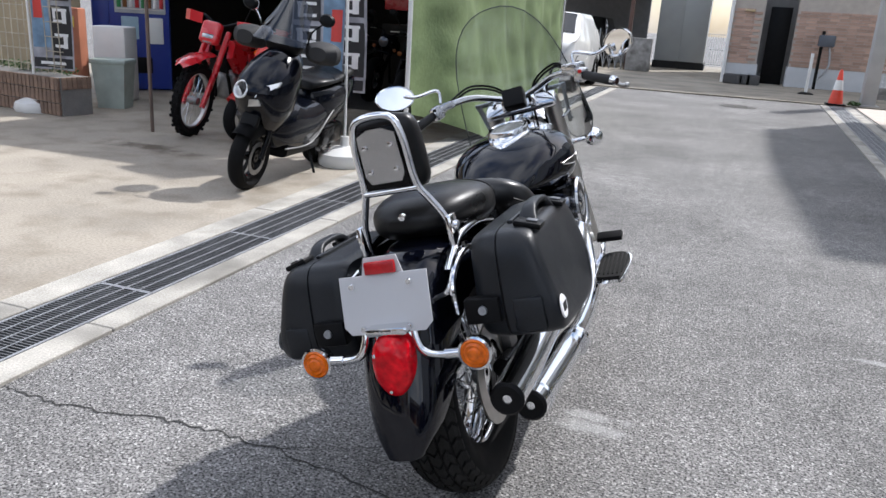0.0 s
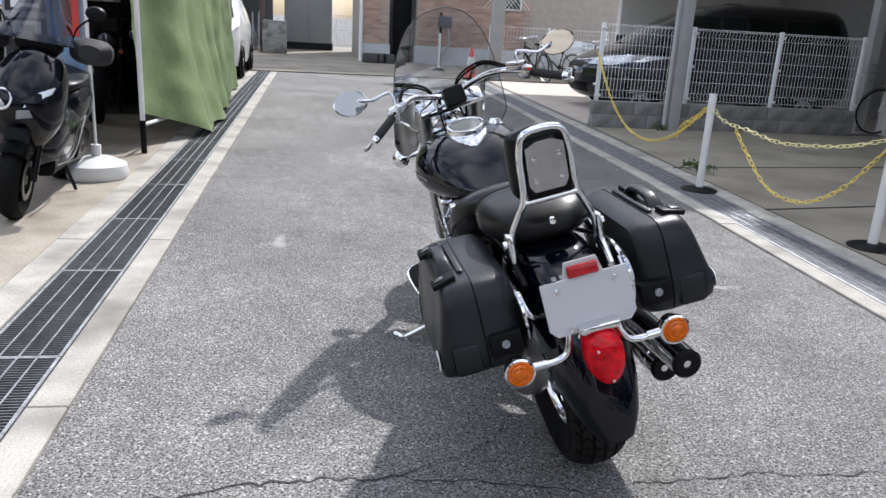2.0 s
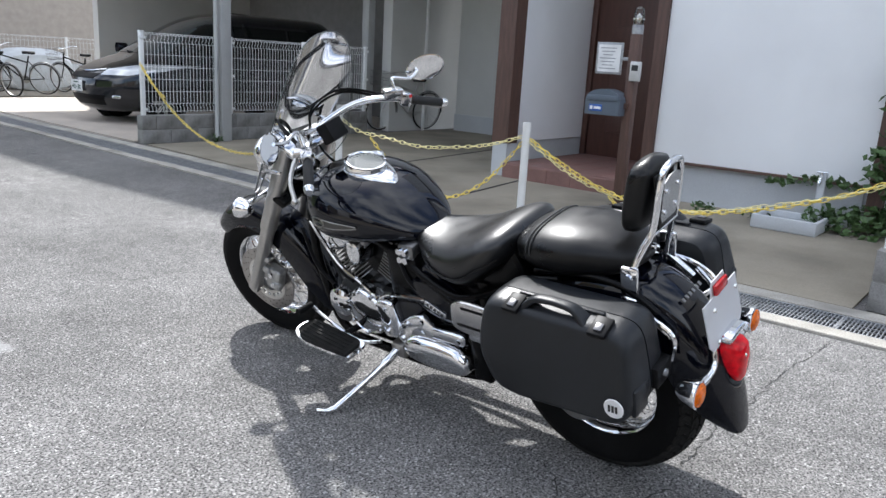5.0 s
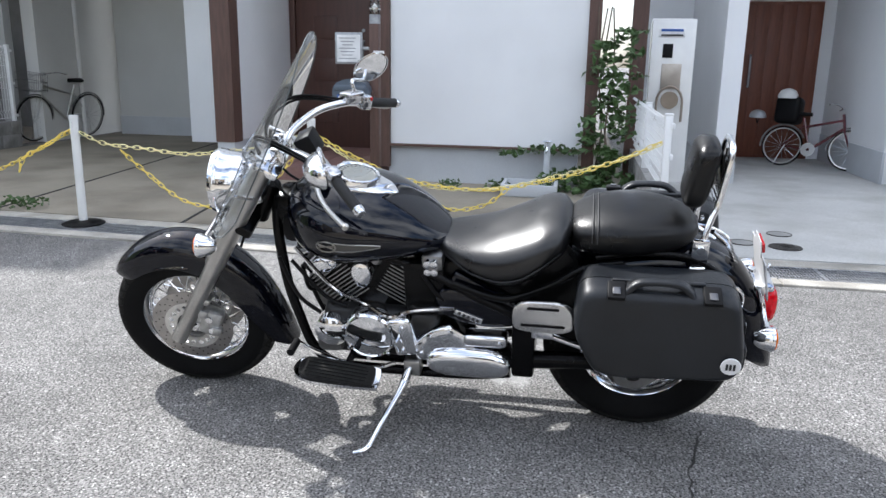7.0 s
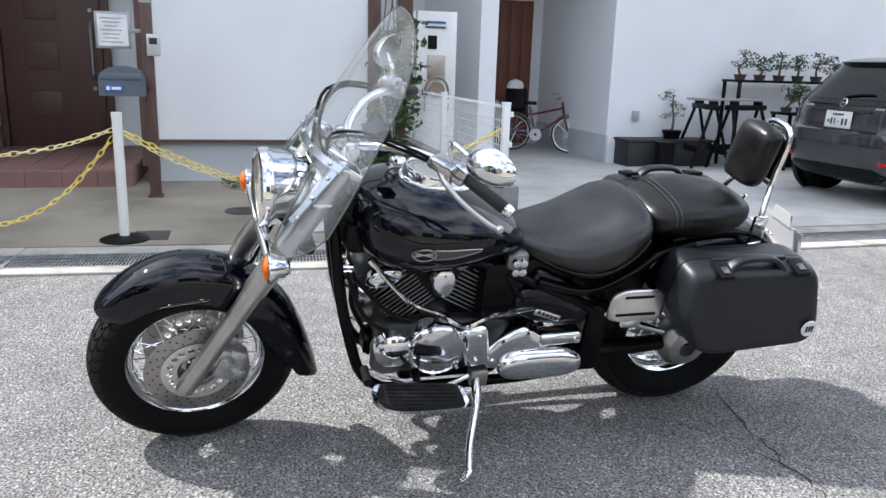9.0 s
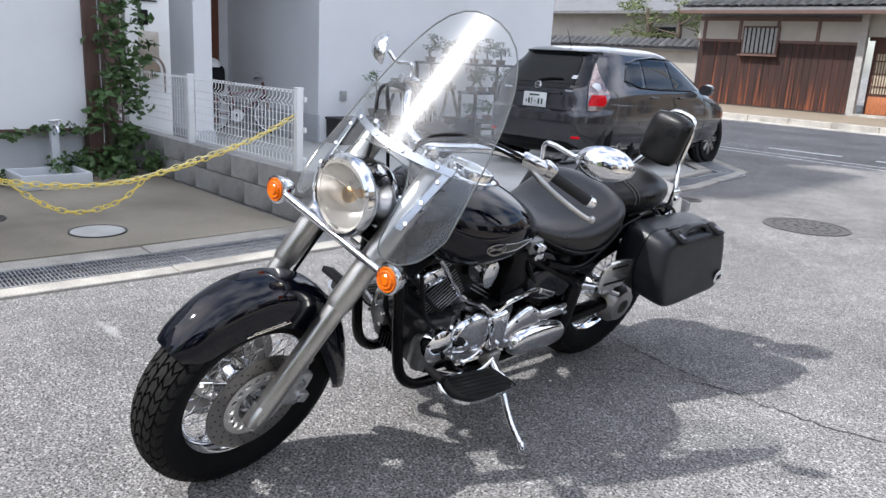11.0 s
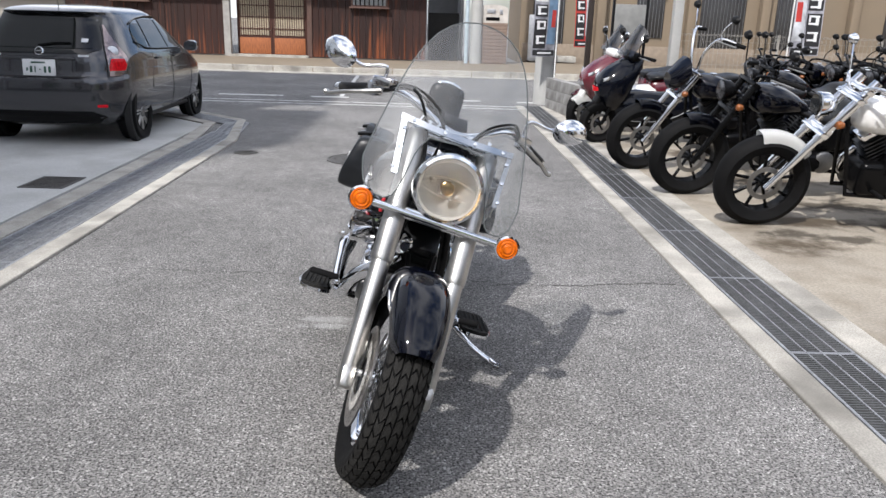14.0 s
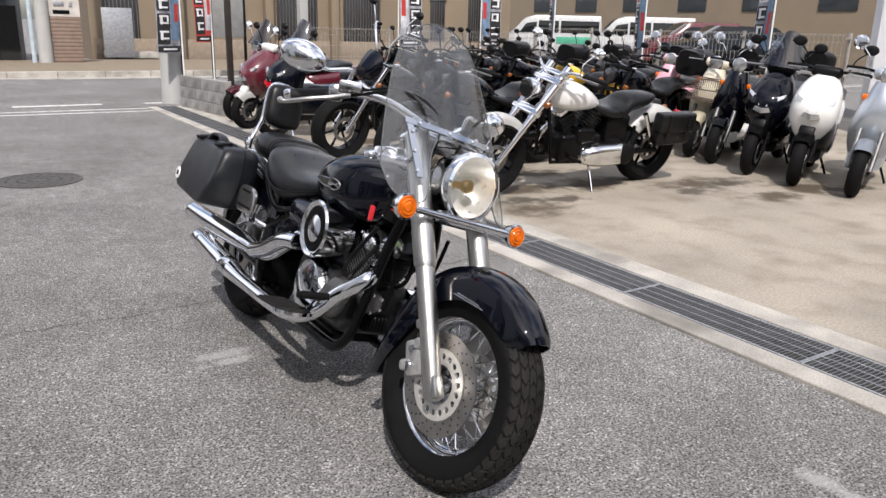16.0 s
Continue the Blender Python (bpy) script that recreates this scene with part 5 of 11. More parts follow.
tz = lambda y: tank_top(0, y)
rings = []
for r, h in ((1.0, -0.010), (1.0, 0.002), (0.96, 0.007), (0.85, 0.0095), (0.6, 0.011), (0.3, 0.012), (0.02, 0.012)):
    ring = []
    for k in range(48):
        a = k * math.tau / 48
        x = 0.080 * r * math.cos(a) * (1.0 if math.sin(a) > 0 else 1 - 0.28 * math.sin(a) ** 2)
        y = 0.935 + (0.088 if math.sin(a) > 0 else 0.135) * r * math.sin(a)
        ring.append((x, y, tank_top(x, y) + h))
    rings.append(ring)
bm = loft(B(), rings)
console = part("tank_console", bm, CHROME, tank, "chrome tank console", angle=60)
gd = Vector((0, -0.22, 1)).normalized()
gc = Vector((0, 0.935, 0.893))
gauge = part("speedometer", lathe(B(), [(0.076, -0.02), (0.076, 0.010), (0.073, 0.016), (0.067, 0.017), (0.063, 0.013), (0.062, 0.008)], gc, gd, 40), CHROME, tank, "round chrome-ringed speedometer")
part("dial", lathe(B(), [(0, 0.009), (0.061, 0.009)], gc, gd, 32), mat("dial_cream", (0.62, 0.62, 0.58), 0.4), gauge)
part("gauge_glass", lathe(B(), [(0, 0.014), (0.061, 0.014)], gc, gd, 32), LAMP_GLASS, gauge)
bm = B()
for k in range(18):
    a = radians(-130 + 260 * k / 17)
    u = gd.cross(Vector((1, 0, 0))).normalized()
    c = gc + gd * 0.0095 + (Vector((1, 0, 0)) * math.sin(a) + u * -math.cos(a) * -1) * 0.052
    box(bm, c, (0.003, 0.008, 0.001), 0, pose(0, 0, 0, 12, 0, -math.degrees(a)))
part("dial_marks", bm, BLACK_INK, gauge)
for x, y, r in ((0.125, 1.0, 0.026),):
    part("filler_cap", lathe(B(), [(r, -0.02), (r, 0.006), (r * 0.8, 0.014), (0, 0.018)], (x, y, tank_top(x, y) + 0.002), (x * 2.5, 0, 1), 24), CHROME, tank, "chrome filler cap")
# tank emblem with a long wing
EMBLEM = mat("dim_emblem_metal", (0.38, 0.37, 0.35), 0.3, 1.0)
WING = mat("dull_wing_metal", (0.10, 0.098, 0.092), 0.35, 0.8)


def tank_side(s, y, z, off):
    """The tank's flank at y and z."""
    k = sorted(tank_keys)
    ys = [q[0] for q in k]
    w, t, b = (float(np.interp(y, ys, [q[n] for q in k])) for n in (1, 2, 3))
    u = min(0.999, abs(z - (t + b) / 2) / ((t - b) / 2))
    return Vector((s * (w * (1 - u ** 2.5) ** 0.4 + off), y, z))


for s in (-1, 1):
    ring = [tank_side(s, 0.985 + 0.032 * math.cos(a), 0.752 + 0.018 * math.sin(a), 0.005) for a in [k * math.tau / 28 for k in range(29)]]
    bd = part("tank_badge", tube(B(), ring, 0.0026, 6, False), EMBLEM, tank, "oval outlined tank emblem")
    for u in (-0.6, 0.0, 0.6):
        part("emblem_bar", tube(B(), [tank_side(s, 0.985 - 0.026, 0.752 + 0.011 * u, 0.005), tank_side(s, 0.985 + 0.026, 0.752 - 0.011 * u, 0.005)], 0.0018, 5), EMBLEM, bd)
    wing = [(0.957, 0.018), (0.93, 0.017), (0.90, 0.015), (0.87, 0.012), (0.84, 0.008), (0.815, 0.003)]
    part("wing_panel", loft(B(), [[tank_side(s, y, 0.752 + h * q, 0.0045) for q in (-0.8, -0.3, 0.3, 0.8)] for y, h in wing], False, False), WING, bd, "long wing of the tank emblem")
    for q in (-0.8, 0.8):
        part("wing_line", tube(B(), [tank_side(s, y, 0.752 + h * q, 0.005) for y, h in wing], 0.0018, 5), EMBLEM, bd)

# seats
def seat(name, keys, label, n=30):
    bm = loft(B(), [oval(y, w, t, b, 2.7, 32) for y, w, t, b in interp(keys, n)])
    return part(name, bm, SEAT_LEATHER if name == "rider_seat" else LEATHER, bike, label, angle=70)


s1 = seat("rider_seat", [(0.685, 0.05, 0.730, 0.69), (0.64, 0.10, 0.725, 0.655), (0.56, 0.155, 0.725, 0.618), (0.47, 0.19, 0.742, 0.590), (0.39, 0.205, 0.775, 0.60), (0.32, 0.20, 0.806, 0.655), (0.265, 0.165, 0.815, 0.70), (0.235, 0.09, 0.80, 0.73)], "smooth black leather rider seat")
s2 = seat("passenger_seat", [(0.255, 0.05, 0.778, 0.735), (0.225, 0.115, 0.808, 0.715), (0.15, 0.15, 0.834, 0.706), (0.05, 0.158, 0.845, 0.706), (-0.06, 0.128, 0.836, 0.722), (-0.115, 0.09, 0.815, 0.742), (-0.14, 0.045, 0.795, 0.757)], "black leather passenger pad")
for y, w, t, b in ((0.175, 0.143, 0.828, 0.711), (0.16, 0.148, 0.832, 0.709)):
    ring = oval(y, w + 0.002, t + 0.002, b, 2.7, 40)
    part("seam", tube(B(), ring[:21], 0.0022, 6), mat("stitching", (0.025, 0.025, 0.026), 0.6), s2)
# piping round the rider seat
pipe = [(-(w + 0.002), y, (t * 0.35 + b * 0.65)) for y, w, t, b in interp([(0.66, 0.08, 0.728, 0.672), (0.56, 0.155, 0.725, 0.618), (0.47, 0.19, 0.742, 0.590), (0.39, 0.205, 0.775, 0.60), (0.32, 0.20, 0.806, 0.655), (0.265, 0.165, 0.815, 0.70)], 20)]
for s in (1, -1):
    part("piping", tube(B(), [(x * s, y, z) for x, y, z in pipe], 0.003, 6), LEATHER, s1)
# backrest
bm = B()
rings = []
for u in np.linspace(-1, 1, 17):
    hw = 0.082 * (1 - abs(u) ** 4.5) ** 0.28 + 0.004 if abs(u) < 1 else 0.01
    th = 0.036 * (1 - abs(u) ** 5) ** 0.35 + 0.002 if abs(u) < 1 else 0.004
    zc, yc = 0.958 + 0.102 * u, -0.128 - 0.016 * u
    rings.append([(hw * math.copysign(abs(math.cos(a)) ** 0.6, math.cos(a)), yc + th * math.copysign(abs(math.sin(a)) ** 0.7, math.sin(a)), zc) for a in [q * math.tau / 28 for q in range(28)]])
loft(bm, rings)
back = part("backrest_pad", bm, LEATHER, bike, "upright black leather backrest pad", angle=70)
half = [(0.120, -0.132, 0.70), (0.112, -0.146, 0.78), (0.088, -0.164, 0.838), (0.072, -0.178, 0.872), (0.067, -0.186, 0.915), (0.064, -0.196, 1.0), (0.042, -0.201, 1.050)]
frm = [(-x, y, z) for x, y, z in half] + half[::-1]
sb = part("sissy_bar", tube(B(), curve(frm, 4), 0.0095, 12), CHROME, bike, "chrome backrest frame")
part("bar_panel", box(B(), (0, -0.184, 0.955), (0.116, 0.006, 0.150), 0.002, pose(0, 0, 0, -5)), FRAME_BLACK, sb)
part("bar_plate", slab(B(), [(-0.052, -0.191, 0.915), (-0.040, -0.189, 0.895), (0.040, -0.189, 0.895), (0.052, -0.191, 0.915), (0.050, -0.201, 1.012), (0.020, -0.203, 1.026), (-0.020, -0.203, 1.026), (-0.050, -0.201, 1.012)], (0, -0.004, 0)), mat("polished_backing", (0.46, 0.455, 0.45), 0.2, 0.95), sb, "polished backing plate")
part("cross_bar", tube(B(), [(-0.07, -0.182, 0.872), (0.07, -0.182, 0.872)], 0.008, 10), CHROME, sb)
for s in (-1, 1):
    part("bar_foot", box(B(), (0.122 * s, -0.140, 0.735), (0.016, 0.050, 0.11), 0.006), CHROME, sb)
    part("bar_bolt", lathe(B(), [(0, 0.01), (0.012, 0.009), (0.013, 0)], (0.130 * s, -0.14, 0.76), (s, 0, 0), 12), CHROME, sb)
    for z in (0.985, 0.925):
        part("panel_bolt", lathe(B(), [(0, 0.005), (0.006, 0.004), (0.007, 0)], (0.034 * s, -0.203 if z > 0.95 else -0.197, z), (0, -1, 0), 10), CHROME, sb)
    part("fender_rail", tube(B(), curve([(0.121 * s, 0.16, 0.71), (0.124 * s, 0.02, 0.735), (0.122 * s, -0.12, 0.725), (0.118 * s, -0.22, 0.665)], 5), 0.011, 10), CHROME if s > 0 else FRAME_BLACK, rf)
part("pad_stud", lathe(B(), [(0, 0.010), (0.009, 0.008), (0.010, 0)], (0.0, -0.150, 0.80), (0, -1, 0), 14), CHROME, s2)

# panniers
mat_dark_key = mat("dark_key_metal", (0.16, 0.16, 0.165), 0.3, 0.9)


def pannier(s):
    bag = part("pannier", bag_shell(s, BAG_IN[s], 0.252, 0.0), BAG_PLASTIC, bike, "grained black hard pannier")
    lid = part("lid_shell", bag_shell(s, 0.258, 0.381, 1.0), BAG_PLASTIC, bag, "outer lid of the pannier")
    part("seam_strip", bag_shell(s, 0.250, 0.260, 0.5, 0.985), BLACK_PLASTIC, bag)
    # No recess here: a black plate gives the shade below the handle.
    part("handle_well", box(B(), (0.292 * s, -0.015, 0.716), (0.040, 0.145, 0.008), 0.003, pose(0, 0, 0, 0, 6 * s)), GAP_SHADE, lid, "black plate painted as the shade under the carry handle")
    hp = curve([(0.300 * s, 0.082, 0.700), (0.301 * s, 0.066, 0.722), (0.302 * s, 0.040, 0.741), (0.302 * s, 0.0, 0.746), (0.302 * s, -0.030, 0.746), (0.302 * s, -0.070, 0.741), (0.301 * s, -0.096, 0.722), (0.300 * s, -0.112, 0.700)], 4)
    hr = []
    for k, (p, u, v) in enumerate(frames(hp)):
        q = abs(2 * k / (len(hp) - 1) - 1)
        wx, wz = 0.016 + 0.018 * q ** 3, 0.0085 + 0.004 * q ** 2
        tn = (hp[min(k + 1, len(hp) - 1)] - hp[max(k - 1, 0)]).normalized()
        nz = Vector((1, 0, 0)).cross(tn).normalized()
        hr.append([p + Vector((wx * math.copysign(abs(math.cos(a)) ** 0.6, math.cos(a)), 0, 0)) + nz * wz * math.copysign(abs(math.sin(a)) ** 0.6, math.sin(a)) for a in [j * math.tau / 16 for j in range(16)]])
    part("carry_handle", loft(B(), hr), BAG_PLASTIC, lid, "broad moulded carry handle", angle=60)
    part("handle_ridge", box(B(), (0.268 * s, -0.015, 0.724), (0.016, 0.26, 0.012), 0.005), BAG_PLASTIC, lid)
    for y in (0.103, -0.158):
        latch = part("latch", box(B(), (0.318 * s, y, 0.719), (0.066, 0.050, 0.014), 0.004, pose(0, 0, 0, 0, 16 * s)), BLACK_PLASTIC, bag, "black snap latch")
        part("latch_key", box(B(), (0.328 * s, y, 0.725), (0.026, 0.022, 0.006), 0.002, pose(0, 0, 0, 0, 16 * s)), mat_dark_key, latch)
    badge = part("maker_badge", lathe(B(), [(0, 0.003), (0.026, 0.003), (0.028, 0)], (0.3805 * s, -0.222, 0.531), (s, 0, 0.05), 28), WHITE_INK, bag, "round white maker badge")
    for k in range(3):
        part("badge_bar", box(B(), (0.3845 * s, -0.231 + k * 0.010, 0.531), (0.002, 0.006, 0.020)), BLACK_INK, badge)
    lk = part("lock_box", box(B(), (0.205 * s, -0.262, 0.552), (0.085, 0.035, 0.062), 0.006), BLACK_PLASTIC, bag)
    part("lock_barrel", lathe(B(), [(0, 0.006), (0.010, 0.006), (0.011, 0)], (0.208 * s, -0.280, 0.555), (0, -1, 0), 14), STEEL, lk)
    part("corner_pad", box(B(), (0.310 * s, -0.258, 0.53), (0.075, 0.02, 0.085), 0.012), BAG_PLASTIC, bag)
    part("mount_rail", tube(B(), curve([(0.140 * s, 0.18, 0.62), (0.145 * s, 0.0, 0.655), (0.148 * s, -0.17, 0.675), (0.145 * s, -0.27, 0.63), (0.142 * s, -0.27, 0.55)], 5), 0.0075, 8), CHROME, bag, "chrome pannier rail")
    part("mount_rail", tube(B(), curve([(0.142 * s, -0.22, 0.655), (0.132 * s, -0.27, 0.61), (0.10 * s, -0.25, 0.59)], 5), 0.0075, 8), CHROME, bag)


BAG_IN = {-1: 0.155, 1: 0.185}


def bag_shell(s, xa, xb, bulge, k=1.0):
    """A rounded case section between two upright planes, its outer top edge chamfered."""
    out = [(0.222, 0.58), (0.212, 0.690), (0.185, 0.722), (-0.215, 0.722), (-0.245, 0.690), (-0.268, 0.535), (-0.248, 0.470), (0.09, 0.448), (0.16, 0.462)]
    cy, cz = -0.02, 0.58
    def rounded(pts, r, n=5):
        res = []
        for i, p in enumerate(pts):
            p = Vector(p)
            a, b = Vector(pts[i - 1]) - p, Vector(pts[(i + 1) % len(pts)]) - p
            la, lb_ = min(r, a.length * 0.45), min(r, b.length * 0.45)
            A, C = p + a.normalized() * la, p + b.normalized() * lb_
            for q in range(n + 1):
                t = q / n
                res.append((1 - t) ** 2 * A + 2 * t * (1 - t) * p + t * t * C)
        return res
    base = rounded(out, 0.04)
    if bulge == 1.0:
        xs = [(xa, 1.0, 1.0), (xb - 0.06, 0.99, 0.99), (xb - 0.03, 0.98, 0.975), (xb - 0.013, 0.96, 0.945), (xb - 0.005, 0.935, 0.90), (xb - 0.001, 0.90, 0.85), (xb, 0.82, 0.76)]
    elif bulge == 0.0:
        xs = [(xa, 0.90, 0.90), (xa + 0.012, 0.955, 0.955), (xa + 0.035, 0.985, 0.985), (xb, 1.0, 1.0)]
    else:
        xs = [(xa, 1.0, 1.0), (xb, 1.0, 1.0)]
    rings = []
    for x, q, qt in xs:
        ring = []
        for p in base:
            z = cz + (p.y - cz) * (qt if p.y > cz else q) * k
            ring.append((x * s * (1 - 0.12 * max(0, z - 0.53) / 0.18 * max(0, min(1, (x - 0.25) / 0.1))), cy + (p.x - cy) * q * k, z))
        rings.append(ring)
    return loft(B(), rings)


for s in (-1, 1):
    pannier(s)
for ob in [o for o in bike.children if o.name.startswith("pannier") and max(v.co.x for v in o.data.vertices) > 0.1]:
    ob.location.z = 0.025

# tail
def lamp_ring(y, k, z0):
    """An outline broad at the top and narrowing downwards."""
    ring = []
    for q in range(32):
        a = q * math.tau / 32
        u = math.sin(a)
        w = 0.055 * (1.0 - 0.38 * max(0, -u) ** 1.6)
        ring.append((0.010 + w * k * math.copysign(abs(math.cos(a)) ** 0.7, math.cos(a)), y, z0 + 0.080 * k * math.copysign(abs(u) ** 0.85, u)))
    return ring


tl = loft(B(), [lamp_ring(-0.335, 0.94, 0.505), lamp_ring(-0.370, 0.93, 0.503), lamp_ring(-0.396, 0.87, 0.501), lamp_ring(-0.410, 0.74, 0.499), lamp_ring(-0.417, 0.50, 0.498)])
tail = part("tail_lamp", tl, RED_LENS, bike, "red tail lamp, broad at the top, under a chrome bezel", angle=60)
part("tail_bezel", tube(B(), lamp_ring(-0.350, 0.98, 0.505) + lamp_ring(-0.350, 0.98, 0.505)[:1], 0.006, 8, False), CHROME, tail, "chrome tail lamp bezel")
part("tail_cap", box(B(), (0.010, -0.362, 0.584), (0.108, 0.062, 0.022), 0.009), CHROME, tail, "chrome tail lamp visor")
for x in (-0.025, 0.0):
    part("lamp_screw", lathe(B(), [(0, 0.004), (0.004, 0.003), (0.0045, 0)], (x, -0.470 if x == 0 else -0.466, 0.54 if x else 0.455), (0, -1, 0), 8), CHROME, tail, "", Matrix.Translation((0.010, 0.045, 0)))
np_ = part("number_plate", slab(B(), [(-0.108, -0.3335, 0.707), (-0.062, -0.3335, 0.707), (0.070, -0.3335, 0.707), (0.116, -0.3335, 0.707), (0.116, -0.3575, 0.592), (0.098, -0.3615, 0.574), (-0.090, -0.3615, 0.574), (-0.108, -0.3575, 0.592)], (0, -0.003, 0)), PLATE_GREY, bike, "blank grey number plate")
bm = slab(B(), [(-0.05, -0.334, 0.700), (0.058, -0.334, 0.700), (0.045, -0.329, 0.747), (-0.038, -0.329, 0.747)], (0, 0.003, 0))
part("plate_bracket", bm, PLATE_GREY, np_)
part("reflector", box(B(), (0.004, -0.338, 0.723), (0.078, 0.012, 0.03), 0.004, pose(0, 0, 0, -8)), mat("red_reflector", (0.42, 0.012, 0.015), 0.2, var=0.2, scale=60), np_, "red rear reflector")
for x in (-0.07, 0.075):
    part("plate_bolt", lathe(B(), [(0, 0.006), (0.007, 0.005), (0.008, 0)], (x, -0.352, 0.687), (0, -1, 0), 10), CHROME, np_)
    part("plate_bolt", lathe(B(), [(0, 0.006), (0.007, 0.005), (0.008, 0)], (x * 0.8, -0.364, 0.587), (0, -1, 0), 10), CHROME, np_)
for s in (-1, 1):
    part("signal_stalk", tube(B(), curve([(0.06 * s, -0.342, 0.60), (0.068 * s, -0.358, 0.545), (0.10 * s, -0.362, 0.515), (0.203 * s, -0.356, 0.512)], 5), 0.0095, 10), CHROME, bike, "chrome turn signal stalk")
    part("stalk_collar", tube(B(), [(0.13 * s, -0.360, 0.513), (0.165 * s, -0.358, 0.513)], 0.0125, 12), CHROME, bike)
    signal(bike, (0.203 * s, -0.356, 0.512), (0, -1, 0))

# frame and engine
for s in (-1, 1):
    part("down_tube", tube(B(), curve([(0.035 * s, 1.21, 0.80), (0.07 * s, 1.205, 0.70), (0.098 * s, 1.185, 0.53), (0.104 * s, 1.158, 0.40), (0.108 * s, 1.125, 0.285), (0.112 * s, 1.07, 0.222), (0.115 * s, 0.98, 0.205), (0.12 * s, 0.60, 0.212), (0.12 * s, 0.42, 0.235)], 6), 0.0175, 12), FRAME_BLACK, bike, "black frame tube")
    part("upper_frame", tube(B(), curve([(0.05 * s, 1.19, 0.80), (0.09 * s, 1.0, 0.70), (0.12 * s, 0.75, 0.645), (0.14 * s, 0.55, 0.56), (0.15 * s, 0.38, 0.47), (0.13 * s, 0.36, 0.34)], 6), 0.016, 12), FRAME_BLACK, bike)
    part("swing_arm", tube(B(), [(0.125 * s, 0.42, 0.30), (0.125 * s, 0.0, 0.325)], [0.032, 0.026], 12), FRAME_BLACK, bike, "black swing arm")
    part("frame_plate", box(B(), (0.145 * s, 0.375, 0.38), (0.035, 0.075, 0.26), 0.012), FRAME_BLACK, bike)
    for nm, line, x1, lab in (("side_cover", ((0.665, 0.525), (0.640, 0.572), (0.52, 0.562), (0.405, 0.508), (0.40, 0.455), (0.47, 0.438), (0.57, 0.448), (0.645, 0.482)), 0.152, "gloss black side cover under the seat"), ("seat_side_panel", ((0.615, 0.60), (0.595, 0.632), (0.54, 0.612), (0.385, 0.520), (0.38, 0.492), (0.43, 0.500), (0.54, 0.556)), 0.142, "gloss black panel below the seat edge")):
        loop = curve([(0, y, z) for y, z in line + line[:1]], 4)[:-1]
        mid = sum(loop, Vector()) / len(loop)
        part(nm, loft(B(), [[Vector((x * s, 0, 0)) + mid + (p - mid) * k for p in loop] for x, k in ((0.09, 1.0), (x1 - 0.010, 1.0), (x1 - 0.003, 0.96), (x1, 0.88), (x1 + 0.002, 0.5))]), GLOSS_BLACK, bike, lab, angle=40)
    cb = part("cover_badge", box(B(), (0.156 * s, 0.553, 0.480), (0.006, 0.095, 0.022), 0.003, pose(0, 0, 0, 20)), CHROME, bike, "chrome-rimmed badge on the side cover")
    for k in range(5):
        part("badge_bar", box(B(), (0.1595 * s, 0.553 - (k - 2) * 0.0145, 0.480 - (k - 2) * 0.0064), (0.002, 0.009, 0.011), 0, pose(0, 0, 0, 24)), BLACK_INK, cb)
# Black box added to fill the dark see-through space under the seat.
part("battery_box", box(B(), (0, 0.50, 0.56), (0.23, 0.34, 0.20), 0.03), FRAME_BLACK, bike, "added black box filling the dark gap under the seat")
part("inner_fender", loft(B(), [[(x, 0.30 + 0.10 * math.cos(a) * k, 0.60 + 0.17 * math.sin(a) * k) for a in [q * math.tau / 20 for q in range(20)]] for x, k in ((-0.115, 0.9), (-0.105, 1.0), (0.105, 1.0), (0.115, 0.9))]), FRAME_BLACK, bike)
for s in (-1, 1):
    part("seat_rail", tube(B(), curve([(0.15 * s, 0.60, 0.60), (0.165 * s, 0.44, 0.565), (0.155 * s, 0.30, 0.615), (0.14 * s, 0.20, 0.675), (0.125 * s, 0.08, 0.70)], 5), 0.013, 10), FRAME_BLACK, bike, "black seat rail")
    part("engine_side", box(B(), (0.095 * s, 0.70, 0.56), (0.09, 0.14, 0.20), 0.02), FRAME_BLACK, bike)
# Added black box closes the bright gap ahead of the rear wheel.
part("inner_guard", box(B(), (0, 0.365, 0.43), (0.26, 0.05, 0.38), 0.015), FRAME_BLACK, bike)
part("head_stock", cyl(B(), (0, 1.235, 0.86), (0, 1.30, 0.73), 0.035), FRAME_BLACK, bike)
part("neck_cover", box(B(), (0, 1.16, 0.77), (0.13, 0.12, 0.15), 0.03), FRAME_BLACK, bike)
part("coil_cover", box(B(), (0, 1.135, 0.73), (0.20, 0.10, 0.10), 0.03), BLACK_PLASTIC, bike)
part("crank_case", box(B(), (0, 0.86, 0.36), (0.26, 0.42, 0.20), 0.04, None, 3), mat("black_engine_paint", (0.014, 0.014, 0.015), 0.4, 0.2, var=0.2), bike, "black engine case")
# Black filler added between the cylinders to keep the gap dark.
part("engine_core", box(B(), (0, 0.89, 0.54), (0.17, 0.26, 0.22), 0.03), FRAME_BLACK, bike)
of = part("oil_filter", lathe(B(), [(0.038, 0.0), (0.040, 0.05), (0.034, 0.062), (0.012, 0.066), (0, 0.066)], (0.045, 1.06, 0.40), (0, 1, -0.1), 24), ALU_DARK, bike, "ribbed oil filter housing")
for k in range(5):
    a = k * math.tau / 5
    part("cover_bolt", lathe(B(), [(0, 0.008), (0.006, 0.007), (0.007, 0)], (0.045 + 0.032 * math.cos(a), 1.122, 0.394 + 0.032 * math.sin(a)), (0, 1, 0), 8), CHROME, of)
rg = part("regulator", box(B(), (0.0, 1.08, 0.315), (0.09, 0.03, 0.06), 0.006), FRAME_BLACK, bike, "black finned regulator")
